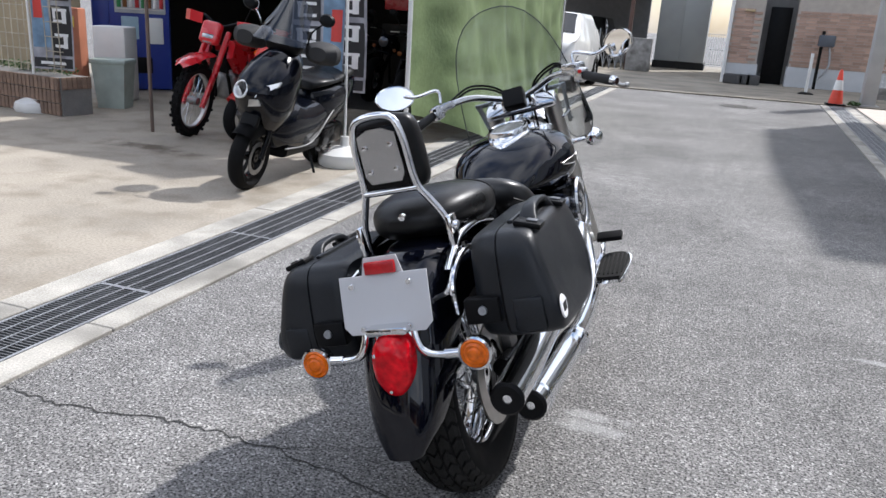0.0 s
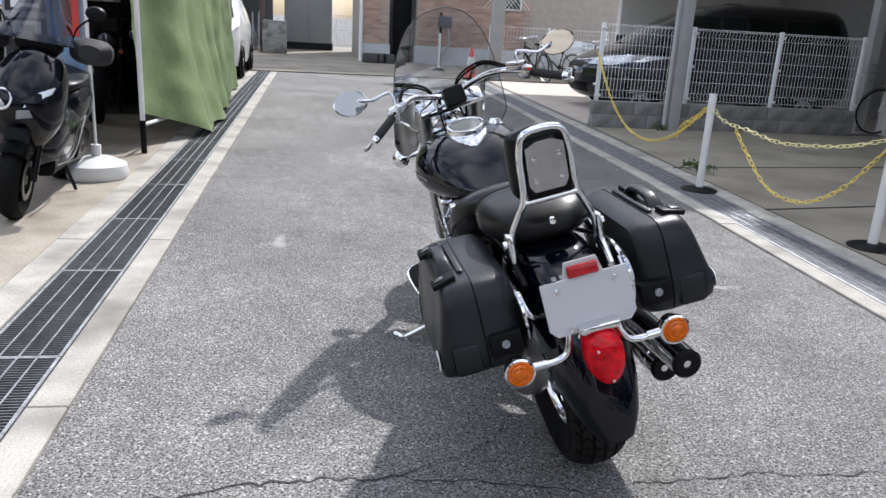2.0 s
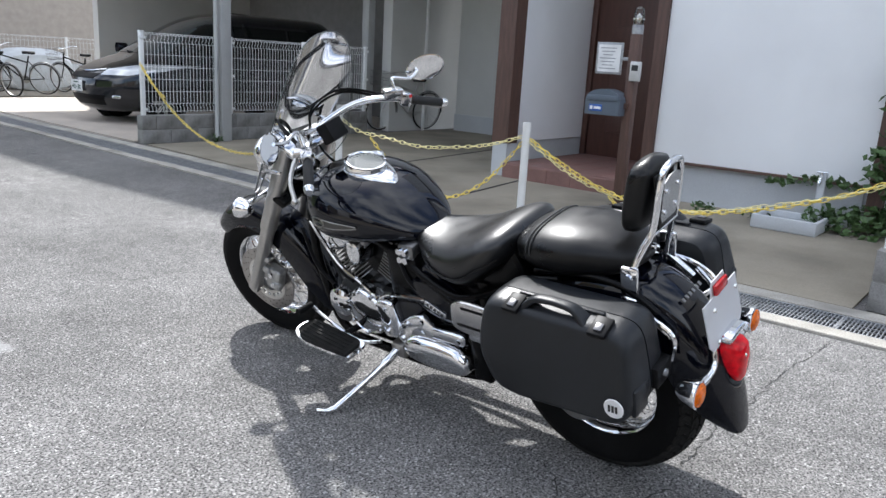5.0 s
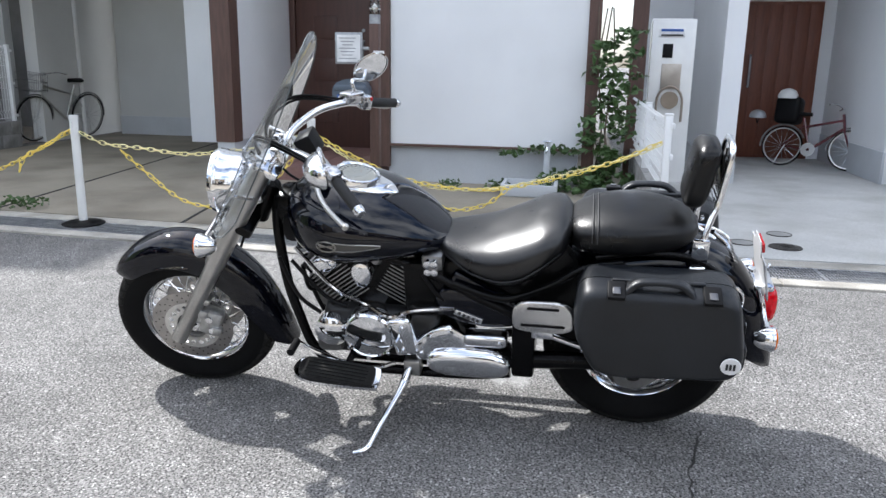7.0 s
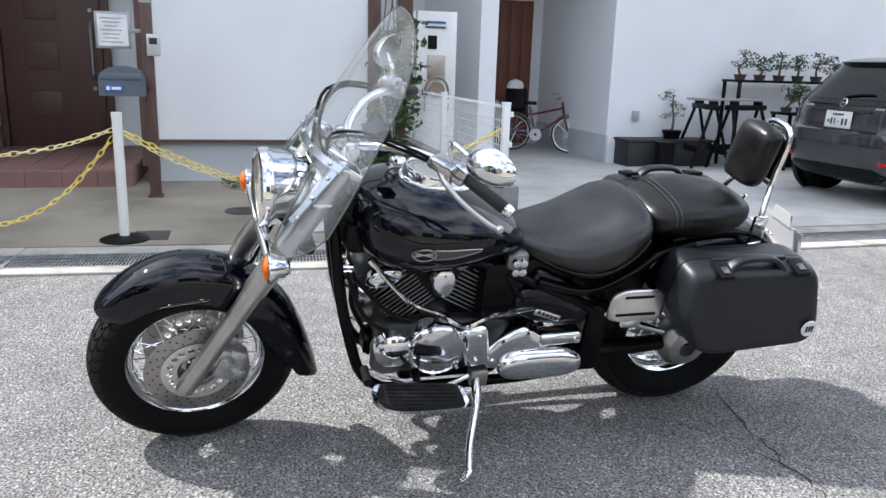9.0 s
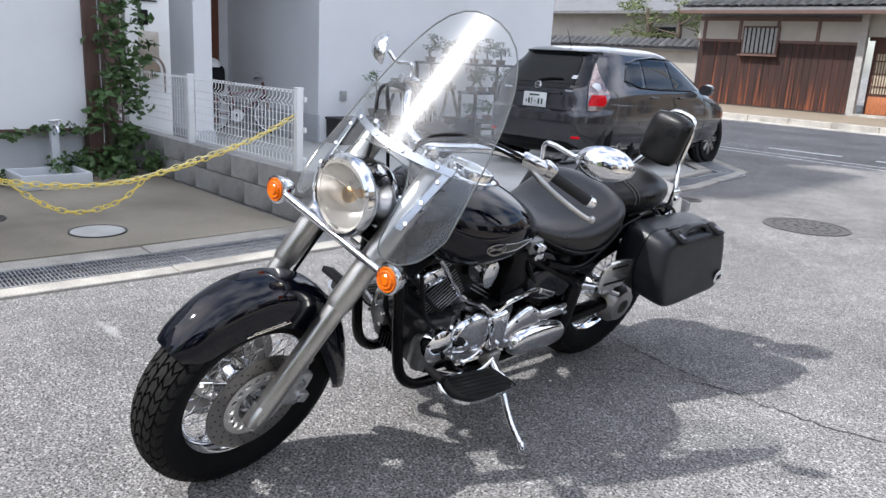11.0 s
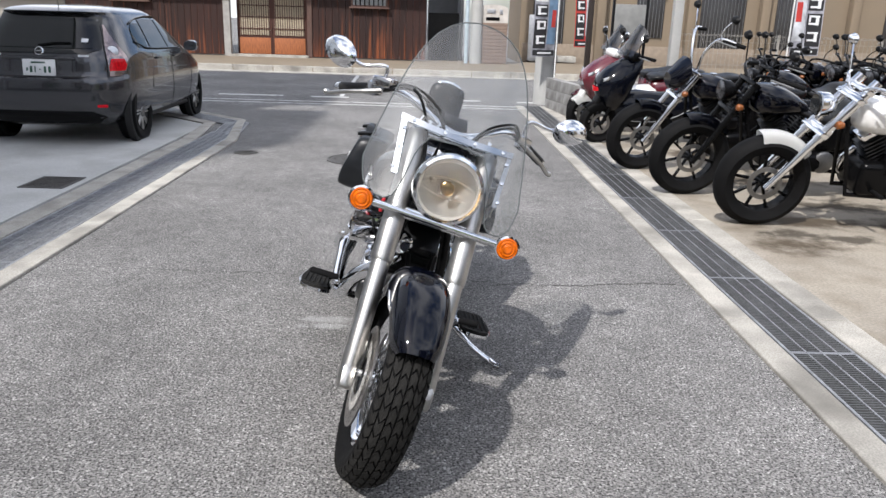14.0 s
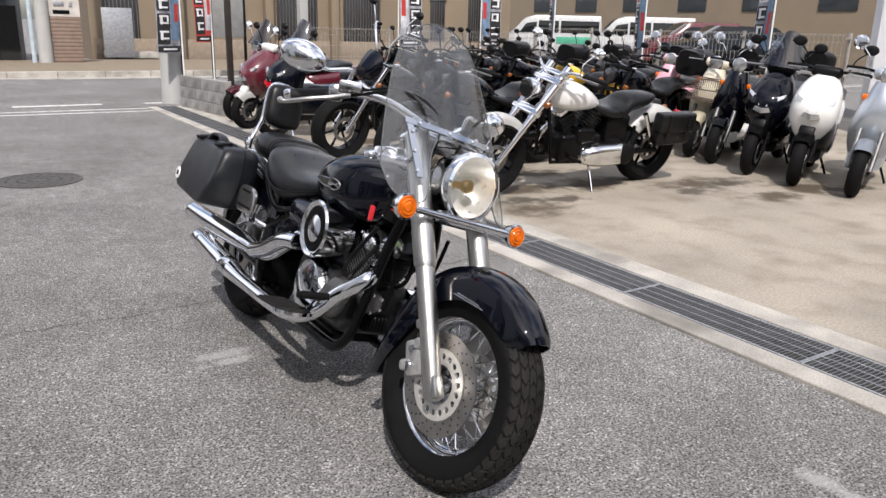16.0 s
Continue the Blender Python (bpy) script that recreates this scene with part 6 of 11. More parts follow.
for k in range(6):
    part("fin", box(B(), (-0.035 + k * 0.014, 1.096, 0.315), (0.004, 0.012, 0.052), 0.001, None, 1), FRAME_BLACK, rg)
part("front_horn", lathe(B(), [(0.0, -0.02), (0.036, -0.018), (0.042, 0.0), (0.036, 0.012), (0.012, 0.014), (0, 0.02)], (0.06, 1.17, 0.60), (0.2, 1, 0), 24), CHROME, bike, "round chrome horn")
part("case_flange", lathe(B(), [(0.05, -0.01), (0.054, 0.0), (0.046, 0.016), (0.02, 0.02), (0, 0.02)], (0.128, 1.02, 0.40), (1, 0.25, 0), 28), ALU, bike, "bright round case cover")
for pts in ([(0.10, 1.15, 0.60), (0.13, 1.12, 0.52), (0.12, 1.05, 0.46)], [(0.02, 1.13, 0.56), (0.0, 1.14, 0.46), (-0.02, 1.10, 0.37)], [(-0.06, 1.14, 0.58), (-0.05, 1.13, 0.48), (0.03, 1.10, 0.44)]):
    part("engine_hose", tube(B(), curve(pts, 6), 0.008, 8), BLACK_PLASTIC, bike)
part("oil_pan", box(B(), (0, 0.83, 0.245), (0.20, 0.34, 0.07), 0.025), FRAME_BLACK, bike)
EDGE = mat("machined_fin_edge", (0.34, 0.34, 0.34), 0.3, 1.0, var=0.1)
FIN = mat("black_fin", (0.013, 0.013, 0.014), 0.38, 0.3, var=0.2)


def cylinder(o, d, name):
    """A finned cylinder from the crank centre o along d."""
    d = Vector(d).normalized()
    q = Vector((0, 0, 1)).rotation_difference(d).to_matrix().to_4x4()
    base = Matrix.Translation(o) @ q
    barrel = part(name, cyl(B(), (0, 0, 0.10), (0, 0, 0.30), 0.062, 0.062, 24), FIN, bike, "black air-cooled finned cylinder", base)
    for k in range(12):
        r = 0.084 if k < 9 else 0.080
        z = 0.125 + k * 0.0138
        part("fin", box(B(), (0, 0, z), (r * 2.05, r * 1.9, 0.0042), 0.0018, None, 1), FIN, barrel, "", base)
        part("fin_edge", box(B(), (-r * 1.03, 0, z), (0.0025, r * 1.75, 0.0036)), EDGE, barrel, "", base)
        part("fin_edge", box(B(), (r * 1.03, 0, z), (0.0025, r * 1.75, 0.0036)), EDGE, barrel, "", base)
    part("cylinder_head", box(B(), (0, 0, 0.305), (0.15, 0.15, 0.045), 0.015), FIN, barrel, "", base)
    for s in (-1, 1):
        bm = loft(B(), [[(s * x, 0.058 * sc * math.cos(a), 0.285 + 0.036 * sc * math.sin(a) + 0.012 * math.cos(a)) for a in [k * math.tau / 20 for k in range(20)]] for x, sc in ((0.06, 1.0), (0.088, 0.97), (0.098, 0.85), (0.103, 0.6))])
        part("head_cover", bm, CHROME, barrel, "polished rocker cover", base)
        for yy in (-0.03, 0.03):
            part("cover_bolt", lathe(B(), [(0, 0.008), (0.006, 0.007), (0.007, 0)], (s * 0.1, yy, 0.285), (s, 0, 0), 10), CHROME, barrel, "", base)
    return barrel


cylinder((0, 0.885, 0.375), (0, 0.62, 0.80), "front_cylinder")
cylinder((0, 0.875, 0.375), (0, -0.50, 0.86), "rear_cylinder")
# bright centre cover, pushrod-like lines and hoses on the near side
bm = loft(B(), [[(-x, 0.90 + 0.036 * sc * math.copysign(abs(math.cos(a)) ** 0.7, math.cos(a)) * (1 - 0.25 * max(0, -math.sin(a))), 0.618 + 0.05 * sc * math.sin(a)) for a in [k * math.tau / 24 for k in range(24)]] for x, sc in ((0.10, 1.0), (0.155, 0.98), (0.168, 0.88), (0.174, 0.6))])
jt = part("horn_cover", bm, CHROME, bike, "chrome shield-shaped horn cover")
part("cover_screw", lathe(B(), [(0, 0.006), (0.006, 0.005), (0.007, 0)], (-0.172, 0.90, 0.645), (-1, 0, 0), 12), CHROME, jt)
for y in (0.85, 0.955):
    part("carb_knob", lathe(B(), [(0.018, 0), (0.020, 0.02), (0.012, 0.03), (0, 0.03)], (-0.13, y, 0.672), (-1, 0, 0), 16), ALU_DARK, bike)
prim = part("generator_cover", lathe(B(), [(0.095, -0.06), (0.096, 0.0), (0.090, 0.018), (0.082, 0.024), (0.078, 0.020), (0.05, 0.026), (0.0, 0.03)], (-0.145, 0.895, 0.375), (-1, 0, 0), 44), CHROME, bike, "round chrome engine cover")
for k in range(7):
    a = k * math.tau / 7 + 0.3
    part("cover_bolt", lathe(B(), [(0, 0.010), (0.007, 0.009), (0.008, 0)], (-0.163, 0.895 + 0.088 * math.cos(a), 0.375 + 0.088 * math.sin(a)), (-1, 0, 0), 10), CHROME, prim)
bm = lathe(B(), [(0.06, 0.0), (0.058, 0.03), (0.04, 0.045), (0, 0.048)], (-0.13, 1.03, 0.38), (-1, 0, 0), 28)
part("water_cover", bm, CHROME, bike, "small chrome engine cover")
part("front_case", box(B(), (-0.12, 1.045, 0.345), (0.07, 0.10, 0.13), 0.03), ALU_DARK, bike)
bm = B()
box(bm, (-0.15, 0.775, 0.385), (0.06, 0.085, 0.15), 0.02, pose(0, 0, 0, -10), 3)
mc_ = part("clutch_cover", bm, CHROME, bike, "chrome clutch link cover")
for dz in (-0.045, 0.045):
    part("cover_bolt", lathe(B(), [(0, 0.010), (0.008, 0.009), (0.009, 0)], (-0.18, 0.775, 0.385 + dz), (-1, 0, 0), 10), CHROME, mc_)
bm = loft(B(), [[(-x, 0.555 + 0.142 * sy * math.copysign(abs(math.cos(a)) ** 0.6, math.cos(a)), 0.306 + 0.060 * sz * math.copysign(abs(math.sin(a)) ** 0.75, math.sin(a))) for a in [k * math.tau / 32 for k in range(32)]] for x, sy, sz in ((0.09, 1, 1), (0.165, 1, 0.98), (0.186, 0.98, 0.86), (0.198, 0.93, 0.62), (0.202, 0.80, 0.3))])
dr = part("drive_cover", bm, CHROME, bike, "long polished chrome drive cover", angle=60)
part("drive_top", box(B(), (-0.15, 0.498, 0.396), (0.06, 0.145, 0.046), 0.014, pose(0, 0, 0, -2), 3), CHROME, dr)
loop = curve([(0, y, z) for y, z in ((0.745, 0.325), (0.735, 0.36), (0.69, 0.412), (0.63, 0.440), (0.595, 0.432), (0.53, 0.378), (0.55, 0.335), (0.68, 0.290), (0.73, 0.295), (0.745, 0.325))], 4)[:-1]
mid = sum(loop, Vector()) / len(loop)
part("drive_front", loft(B(), [[Vector((-x, 0, 0)) + mid + (p - mid) * k for p in loop] for x, k in ((0.08, 1.0), (0.150, 1.0), (0.164, 0.95), (0.170, 0.84), (0.172, 0.5))]), CHROME, dr, "cast chrome front half of the drive cover", angle=40)
for y, z, x in ((0.448, 0.396, 0.18), (0.612, 0.418, 0.168), (0.685, 0.395, 0.168), (0.715, 0.325, 0.168)):
    part("cover_bolt", lathe(B(), [(0, 0.012), (0.009, 0.010), (0.010, 0)], (-x, y, z), (-1, 0, 0), 10), CHROME, dr)
part("fuel_hose", tube(B(), curve([(-0.15, 1.12, 0.70), (-0.16, 1.0, 0.56), (-0.165, 0.90, 0.51), (-0.16, 0.82, 0.46), (-0.16, 0.74, 0.49), (-0.15, 0.60, 0.505)], 6), 0.008, 8), CHROME, bike)
for pts in ([(-0.15, 1.18, 0.66), (-0.155, 1.13, 0.52), (-0.15, 1.06, 0.45)], [(-0.10, 1.16, 0.62), (-0.12, 1.05, 0.50), (-0.13, 0.97, 0.47)], [(-0.14, 0.70, 0.62), (-0.15, 0.66, 0.56), (-0.14, 0.60, 0.50)], [(0.13, 1.17, 0.66), (0.14, 1.08, 0.55), (0.12, 1.0, 0.47)]):
    part("engine_hose", tube(B(), curve(pts, 6), 0.007, 8), BLACK_PLASTIC, bike)
part("injector_body", box(B(), (-0.10, 0.67, 0.66), (0.08, 0.07, 0.06), 0.012), ALU_DARK, bike)
for k in range(4):
    part("rear_knob", lathe(B(), [(0.012, 0), (0.012, 0.02), (0, 0.022)], (-0.14, 0.66 + 0.022 * (k % 2), 0.64 + 0.03 * (k // 2)), (-1, 0, 0), 10), CHROME, bike)
# right side: air cleaner and pipes
ac = part("air_cleaner", lathe(B(), [(0.085, -0.10), (0.095, -0.03), (0.098, 0.0), (0.100, 0.012), (0.094, 0.02), (0.082, 0.016), (0.078, 0.010), (0.05, 0.012), (0.03, 0.02), (0, 0.021)], (0.215, 0.925, 0.585), (1, 0, 0), 44), CHROME, bike, "round chrome-ringed air cleaner")
part("cleaner_face", lathe(B(), [(0.078, 0.0125), (0.05, 0.0135), (0.032, 0.0135)], (0.215, 0.925, 0.585), (1, 0, 0), 40), FRAME_BLACK, ac)
part("intake_duct", box(B(), (0.15, 0.74, 0.60), (0.12, 0.22, 0.10), 0.035, None, 3), GLOSS_BLACK, bike)
part("case_cover", lathe(B(), [(0.105, -0.05), (0.106, 0.0), (0.095, 0.02), (0.06, 0.026), (0, 0.03)], (0.14, 0.83, 0.36), (1, 0, 0), 40), CHROME, bike, "chrome right engine cover")
part("case_cover", lathe(B(), [(0.06, -0.04), (0.06, 0.0), (0.05, 0.015), (0, 0.02)], (0.14, 1.0, 0.36), (1, 0, 0), 30), ALU_DARK, bike)


def muffler(name, path, radii, tip):
    p = part(name, pipe_mesh(path, radii), CHROME, bike, "long chrome exhaust pipe and silencer")
    d = (Vector(path[0]) - Vector(path[1])).normalized()
    part("exhaust_tip", lathe(B(), [(0.0, -0.02), (0.011, -0.02), (0.011, 0.003), (radii[0] * 0.85, 0.006), (radii[0] * 1.01, 0.0), (radii[0] * 1.01, -0.006)], path[0], d, 24), BLACK_PLASTIC, p, "dark exhaust end with small outlet")
    return p


def pipe_mesh(path, radii):
    pts = curve(path, 8)
    rr = [float(r[0]) for r in interp([(r,) for r in radii], len(pts))]
    return tube(B(), pts, rr, 22)


m1 = muffler("exhaust_lower", [(0.240, -0.165, 0.288), (0.243, -0.04, 0.283), (0.247, 0.12, 0.277), (0.25, 0.30, 0.270), (0.25, 0.50, 0.262), (0.232, 0.84, 0.262), (0.205, 1.0, 0.305), (0.175, 1.115, 0.415), (0.12, 1.175, 0.488), (0.06, 1.11, 0.53)], [0.040, 0.042, 0.043, 0.041, 0.028, 0.026, 0.026, 0.027, 0.027, 0.027], 0)
m2 = muffler("exhaust_upper", [(0.240, -0.325, 0.380), (0.237, -0.15, 0.382), (0.23, 0.05, 0.385), (0.22, 0.28, 0.388), (0.21, 0.44, 0.385), (0.205, 0.56, 0.40), (0.20, 0.66, 0.46), (0.15, 0.70, 0.52), (0.09, 0.70, 0.55)], [0.040, 0.042, 0.043, 0.041, 0.028, 0.026, 0.026, 0.026, 0.026], 0)
part("heat_shield", tube(B(), curve([(0.245, 0.50, 0.395), (0.24, 0.60, 0.43), (0.235, 0.72, 0.49), (0.225, 0.82, 0.51)], 6), 0.030, 16), CHROME, m2)
for y, z, x in ((0.30, 0.276, 0.265), (-0.10, 0.286, 0.242)):
    part("pipe_clamp", tube(B(), [(x, y + 0.012, z), (x, y - 0.012, z)], 0.0445, 20), CHROME, m1)
part("pipe_bracket", box(B(), (0.235, -0.02, 0.345), (0.012, 0.10, 0.10), 0.005), CHROME, m2)

# footboards, pedals, stand
CAST_METAL = mat("satin_cast_metal", (0.62, 0.61, 0.60), 0.22, 0.95, var=0.1, scale=20)
for s in (-1, 1):
    out = [(0.238, 0.868), (0.250, 0.836), (0.325, 0.830), (0.345, 0.85), (0.362, 1.02), (0.350, 1.085), (0.312, 1.115), (0.262, 1.108), (0.240, 1.07)]
    base = curve([(x * s, y, 0.307 + (y - 0.965) * 0.11) for x, y in out + out[:1]], 4)[:-1]
    fb = part("footboard", slab(B(), base, (0, 0, 0.011)), CHROME, bike, "chrome-edged rider footboard")
    c = sum(base, Vector()) / len(base)
    # The lighter tread colour is reused so the pad looks lit.
    part("board_rubber", slab(B(), [c + (p - c) * 0.885 + Vector((0, 0, 0.0095)) for p in base], (0, 0, 0.009)), TREAD_RUBBER, fb, "ribbed black rubber pad")
    for k in range(6):
        part("pad_rib", box(B(), ((0.258 + k * 0.0165) * s, 0.972, 0.3275), (0.007, 0.205 - 0.02 * (k in (0, 5)), 0.005), 0.002, pose(0, 0, 0, 6.3)), TREAD_RUBBER, fb)
    part("board_arm", tube(B(), [(0.15 * s, 0.96, 0.29), (0.28 * s, 0.96, 0.302)], 0.013, 10), FRAME_BLACK, bike)
    oval_ = [(math.copysign(abs(math.cos(a)) ** 0.62, math.cos(a)) * 0.093, math.copysign(abs(math.sin(a)) ** (0.62 if math.sin(a) > 0 else 0.4), math.sin(a)) * (0.060 if math.sin(a) > 0 else 0.052)) for a in [k * math.tau / 36 for k in range(36)]]
    pf = part("passenger_board", loft(B(), [[((0.238 + x) * s, 0.309 + y * k, 0.556 + z * k) for y, z in oval_] for x, k in ((0.0, 0.96), (0.002, 1.0), (0.011, 1.0), (0.014, 0.96), (0.0148, 0.88))]), CAST_METAL, bike, "folded polished passenger footboard", angle=40)
    for z, w in ((0.594, 0.096), (0.532, 0.134)):
        part("board_slot", box(B(), (0.2525 * s, 0.309, z), (0.004, w, 0.010), 0.0018), RUBBER, pf)
    part("board_hinge", box(B(), (0.225 * s, 0.31, 0.495), (0.04, 0.07, 0.04), 0.008), CHROME, pf)
    part("board_stay", tube(B(), [(0.14 * s, 0.36, 0.47), (0.22 * s, 0.31, 0.485), (0.20 * s, 0.16, 0.42)], 0.012, 10), CHROME, bike)
part("gear_lever", tube(B(), curve([(-0.20, 0.80, 0.30), (-0.22, 0.90, 0.285), (-0.22, 1.05, 0.33), (-0.22, 1.13, 0.375)], 5), 0.007, 8), CHROME, bike)
part("gear_peg", tube(B(), [(-0.22, 1.13, 0.375), (-0.29, 1.13, 0.378)], 0.013, 10), RUBBER, bike)
part("brake_pedal", tube(B(), curve([(0.18, 0.95, 0.29), (0.24, 1.05, 0.33), (0.25, 1.12, 0.39)], 5), 0.009, 8), CHROME, bike)
part("brake_pad", box(B(), (0.275, 1.125, 0.40), (0.10, 0.05, 0.022), 0.006, pose(0, 0, 0, 20)), RUBBER, bike)
ks = part("kickstand", tube(B(), curve([(-0.17, 0.76, 0.255), (-0.24, 0.775, 0.225), (-0.35, 0.82, 0.168), (-0.438, 0.845, 0.138)], 5), [0.016] * 5 + [0.012] * 11, 12), CHROME, bike, "chrome kickstand, down")
part("stand_foot", tube(B(), curve([(-0.435, 0.842, 0.140), (-0.452, 0.858, 0.136), (-0.478, 0.888, 0.145)], 4), [0.014] * 5 + [0.012] * 4, 10), CHROME, ks)
part("stand_pivot", box(B(), (-0.15, 0.75, 0.26), (0.05, 0.06, 0.06), 0.01), ALU, ks)
# final drive hub and rear brake
part("final_drive", lathe(B(), [(0.03, 0.05), (0.065, 0.045), (0.085, 0.02), (0.092, -0.02), (0.08, -0.05)], (-0.125, 0.02, R_R), (-1, 0, 0), 32), ALU, bike, "bright final drive housing")
part("rear_disc", lathe(B(), [(0.09, 0.0), (0.14, 0.0), (0.14, 0.005), (0.09, 0.005)], (0.10, 0, R_R), (1, 0, 0), 40, True), bpy.data.materials["disc_steel"], bike)
part("rear_caliper", box(B(), (0.11, 0.13, 0.38), (0.05, 0.07, 0.09), 0.015), ALU_DARK, bike)
part("key_tag", box(B(), (0.155, 1.15, 0.70), (0.012, 0.02, 0.05), 0.004), mat("red_tag", (0.6, 0.02, 0.03), 0.5), bike, "small red key tag")


# ---- other two-wheelers ----
def cast_wheel(parent, c, R, w, rim, n=7, material=None, name="wheel"):
    hub = part(name, lathe(B(), [(0.012, -0.05), (0.03, -0.05), (0.034, -0.02), (0.034, 0.02), (0.03, 0.05), (0.012, 0.05)], (0, 0, 0), (1, 0, 0), 16), material or ALU_DARK, parent)
    hub.matrix_basis = Matrix.Translation(c)
    pr = [(rim - 0.005, -w * 0.6), (rim + (R - rim) * 0.5, -w), (R - w * 0.25, -w * 0.75), (R, -w * 0.25), (R, w * 0.25), (R - w * 0.25, w * 0.75), (rim + (R - rim) * 0.5, w), (rim - 0.005, w * 0.6)]
    part("tyre", lathe(B(), pr, (0, 0, 0), (1, 0, 0), 40), RUBBER, hub, "black rubber tyre")
    part("rim", lathe(B(), [(rim, -w * 0.6), (rim - 0.014, -w * 0.45), (rim - 0.014, w * 0.45), (rim, w * 0.6)], (0, 0, 0), (1, 0, 0), 36), material or ALU_DARK, hub)
    for k in range(n):
        a = k * math.tau / n
        part("spoke", box(B(), (0, 0, (rim + 0.02) / 2), (0.022, 0.018, rim - 0.03), 0.003, None, 1), material or ALU_DARK, hub, "", Matrix.Rotation(a, 4, "X"))
    part("brake_disc", lathe(B(), [(0.085, 0), (0.118, 0), (0.118, 0.004), (0.085, 0.004)], (-0.055, 0, 0), (-1, 0, 0), 28, True), ALU_DARK, hub)
    return hub


def roadster(m, paint, label, bright=False, wb=1.62, rake=32, fender_col=None, bars="flat", seat_h=0.70, tank_len=0.5, lean=-11, screen=False, bags=False, R=0.325, box_top=False, group="motorcycles on the forecourt", fork_col=None):
    """A parked motorcycle; its rear tyre stands on the origin and it faces +y."""
    e = thing("motorcycle", m @ pose(0, 0, 0, 0, lean, 0), label, "motorcycle", group)
    fm = fork_col or (CHROME if bright else FRAME_BLACK)
    fc = fender_col or paint
    cast_wheel(e, (0, wb, R), R, 0.078, 0.215, 9 if bright else 7, FRAME_BLACK, "front_wheel")
    cast_wheel(e, (0, 0, R), R, 0.095, 0.195, 9 if bright else 7, FRAME_BLACK, "rear_wheel")
    t = math.tan(radians(rake))
    top = (wb - 0.62 * t, 0.94)
    for s in (-1, 1):
        part("fork_leg", tube(B(), [(0.105 * s, wb + 0.01, R - 0.02), (0.105 * s, wb - 0.25 * t, R + 0.25), (0.105 * s, *top)], [0.022, 0.027, 0.027], 14), fm, e)
    part("fork_clamp", box(B(), (0, top[0], 0.94), (0.27, 0.07, 0.03), 0.008, pose(0, 0, 0, rake)), fm, e)
    part("fork_clamp", box(B(), (0, wb - 0.40 * t + 0.0, 0.72), (0.26, 0.06, 0.035), 0.008, pose(0, 0, 0, rake)), fm, e)
    rr = R + 0.035
    ks = [(wb + rr * math.sin(a), R + rr * math.cos(a), 0.072, 0.07) for a in [radians(q) for q in (-50, -36, -22, -8, 4, 14)]]
    bm = loft(B(), arch_rings(ks, (0, wb, R)), False, False)
    bmesh.ops.solidify(bm, geom=bm.faces[:], thickness=0.004)
    part("front_fender", bm, fc, e)
    hy = top[0] + 0.19
    lamp = part("headlamp", lathe(B(), [(0, -0.09), (0.05, -0.075), (0.078, -0.03), (0.082, 0.03), (0.075, 0.036)], (0, hy, 0.87), (0, 1, 0), 24), CHROME if bright else FRAME_BLACK, e)
    part("lens", lathe(B(), [(0.076, 0.034), (0.04, 0.046), (0, 0.048)], (0, hy, 0.87), (0, 1, 0), 24), mat_once("dim_lamp_face", (0.10, 0.10, 0.105), 0.12, 0.7), lamp)
    tk = [(top[0] - 0.02, 0.06, 0.90, 0.76), (top[0] - 0.08, 0.13, 0.925, 0.71), (top[0] - 0.2, 0.165, 0.925, 0.69), (top[0] - 0.34, 0.14, 0.88, 0.69), (top[0] - tank_len, 0.07, 0.78, 0.70)]
    part("fuel_tank", loft(B(), [oval(y, w, a, b, 2.5, 22) for y, w, a, b in interp(tk, 16)]), paint, e, "", angle=60)
    part("tank_cap", lathe(B(), [(0.03, -0.01), (0.03, 0.01), (0, 0.015)], (0, top[0] - 0.2, 0.925), (0, 0, 1), 16), CHROME, e)
    y0 = top[0] - tank_len
    sk = [(y0 + 0.07, 0.08, 0.755, 0.70), (y0 - 0.1, 0.15, seat_h + 0.02, 0.63), (y0 - 0.25, 0.16, seat_h + 0.05, 0.62), (y0 - 0.34, 0.14, seat_h + 0.11, 0.66), (y0 - 0.55, 0.11, seat_h + 0.12, 0.70), (y0 - 0.66, 0.05, seat_h + 0.10, 0.74)]
    part("seat", loft(B(), [oval(y, w, a, b, 2.6, 22) for y, w, a, b in interp(sk, 16)]), LEATHER, e, "", angle=60)
    rk = [(R * 0 + (R + 0.05) * math.sin(a), R + (R + 0.05) * math.cos(a), 0.10, 0.11) for a in [radians(q) for q in (55, 30, 5, -20, -45, -72)]]
    bm = loft(B(), arch_rings(rk, (0, 0, R)), False, False)
    bmesh.ops.solidify(bm, geom=bm.faces[:], thickness=0.004)
    part("rear_fender", bm, paint, e)
    part("engine_case", box(B(), (0, wb * 0.53, 0.40), (0.30, 0.44, 0.24), 0.05, None, 3), FRAME_BLACK, e)
    for d in (0.55, -0.55):
        q = Vector((0, 0, 1)).rotation_difference(Vector((0, d, 0.83))).to_matrix().to_4x4()
        bb = Matrix.Translation((0, wb * 0.53, 0.42)) @ q
        cy = part("cylinder", cyl(B(), (0, 0, 0.08), (0, 0, 0.32), 0.055, 0.055, 14), FIN, e, "", bb)
        for k in range(7):
            part("fin", box(B(), (0, 0, 0.12 + k * 0.026), (0.16, 0.15, 0.006)), FIN, cy, "", bb, smooth=False)
        part("head_cover", box(B(), (0, 0, 0.325), (0.15, 0.13, 0.05), 0.018), CHROME if bright else FRAME_BLACK, cy, "", bb)
    # Added black boxes fill see-through gaps and darken the parked rows.
    part("oil_tank", box(B(), (0, 0.50, 0.53), (0.25, 0.26, 0.24), 0.04, None, 3), FRAME_BLACK, e)
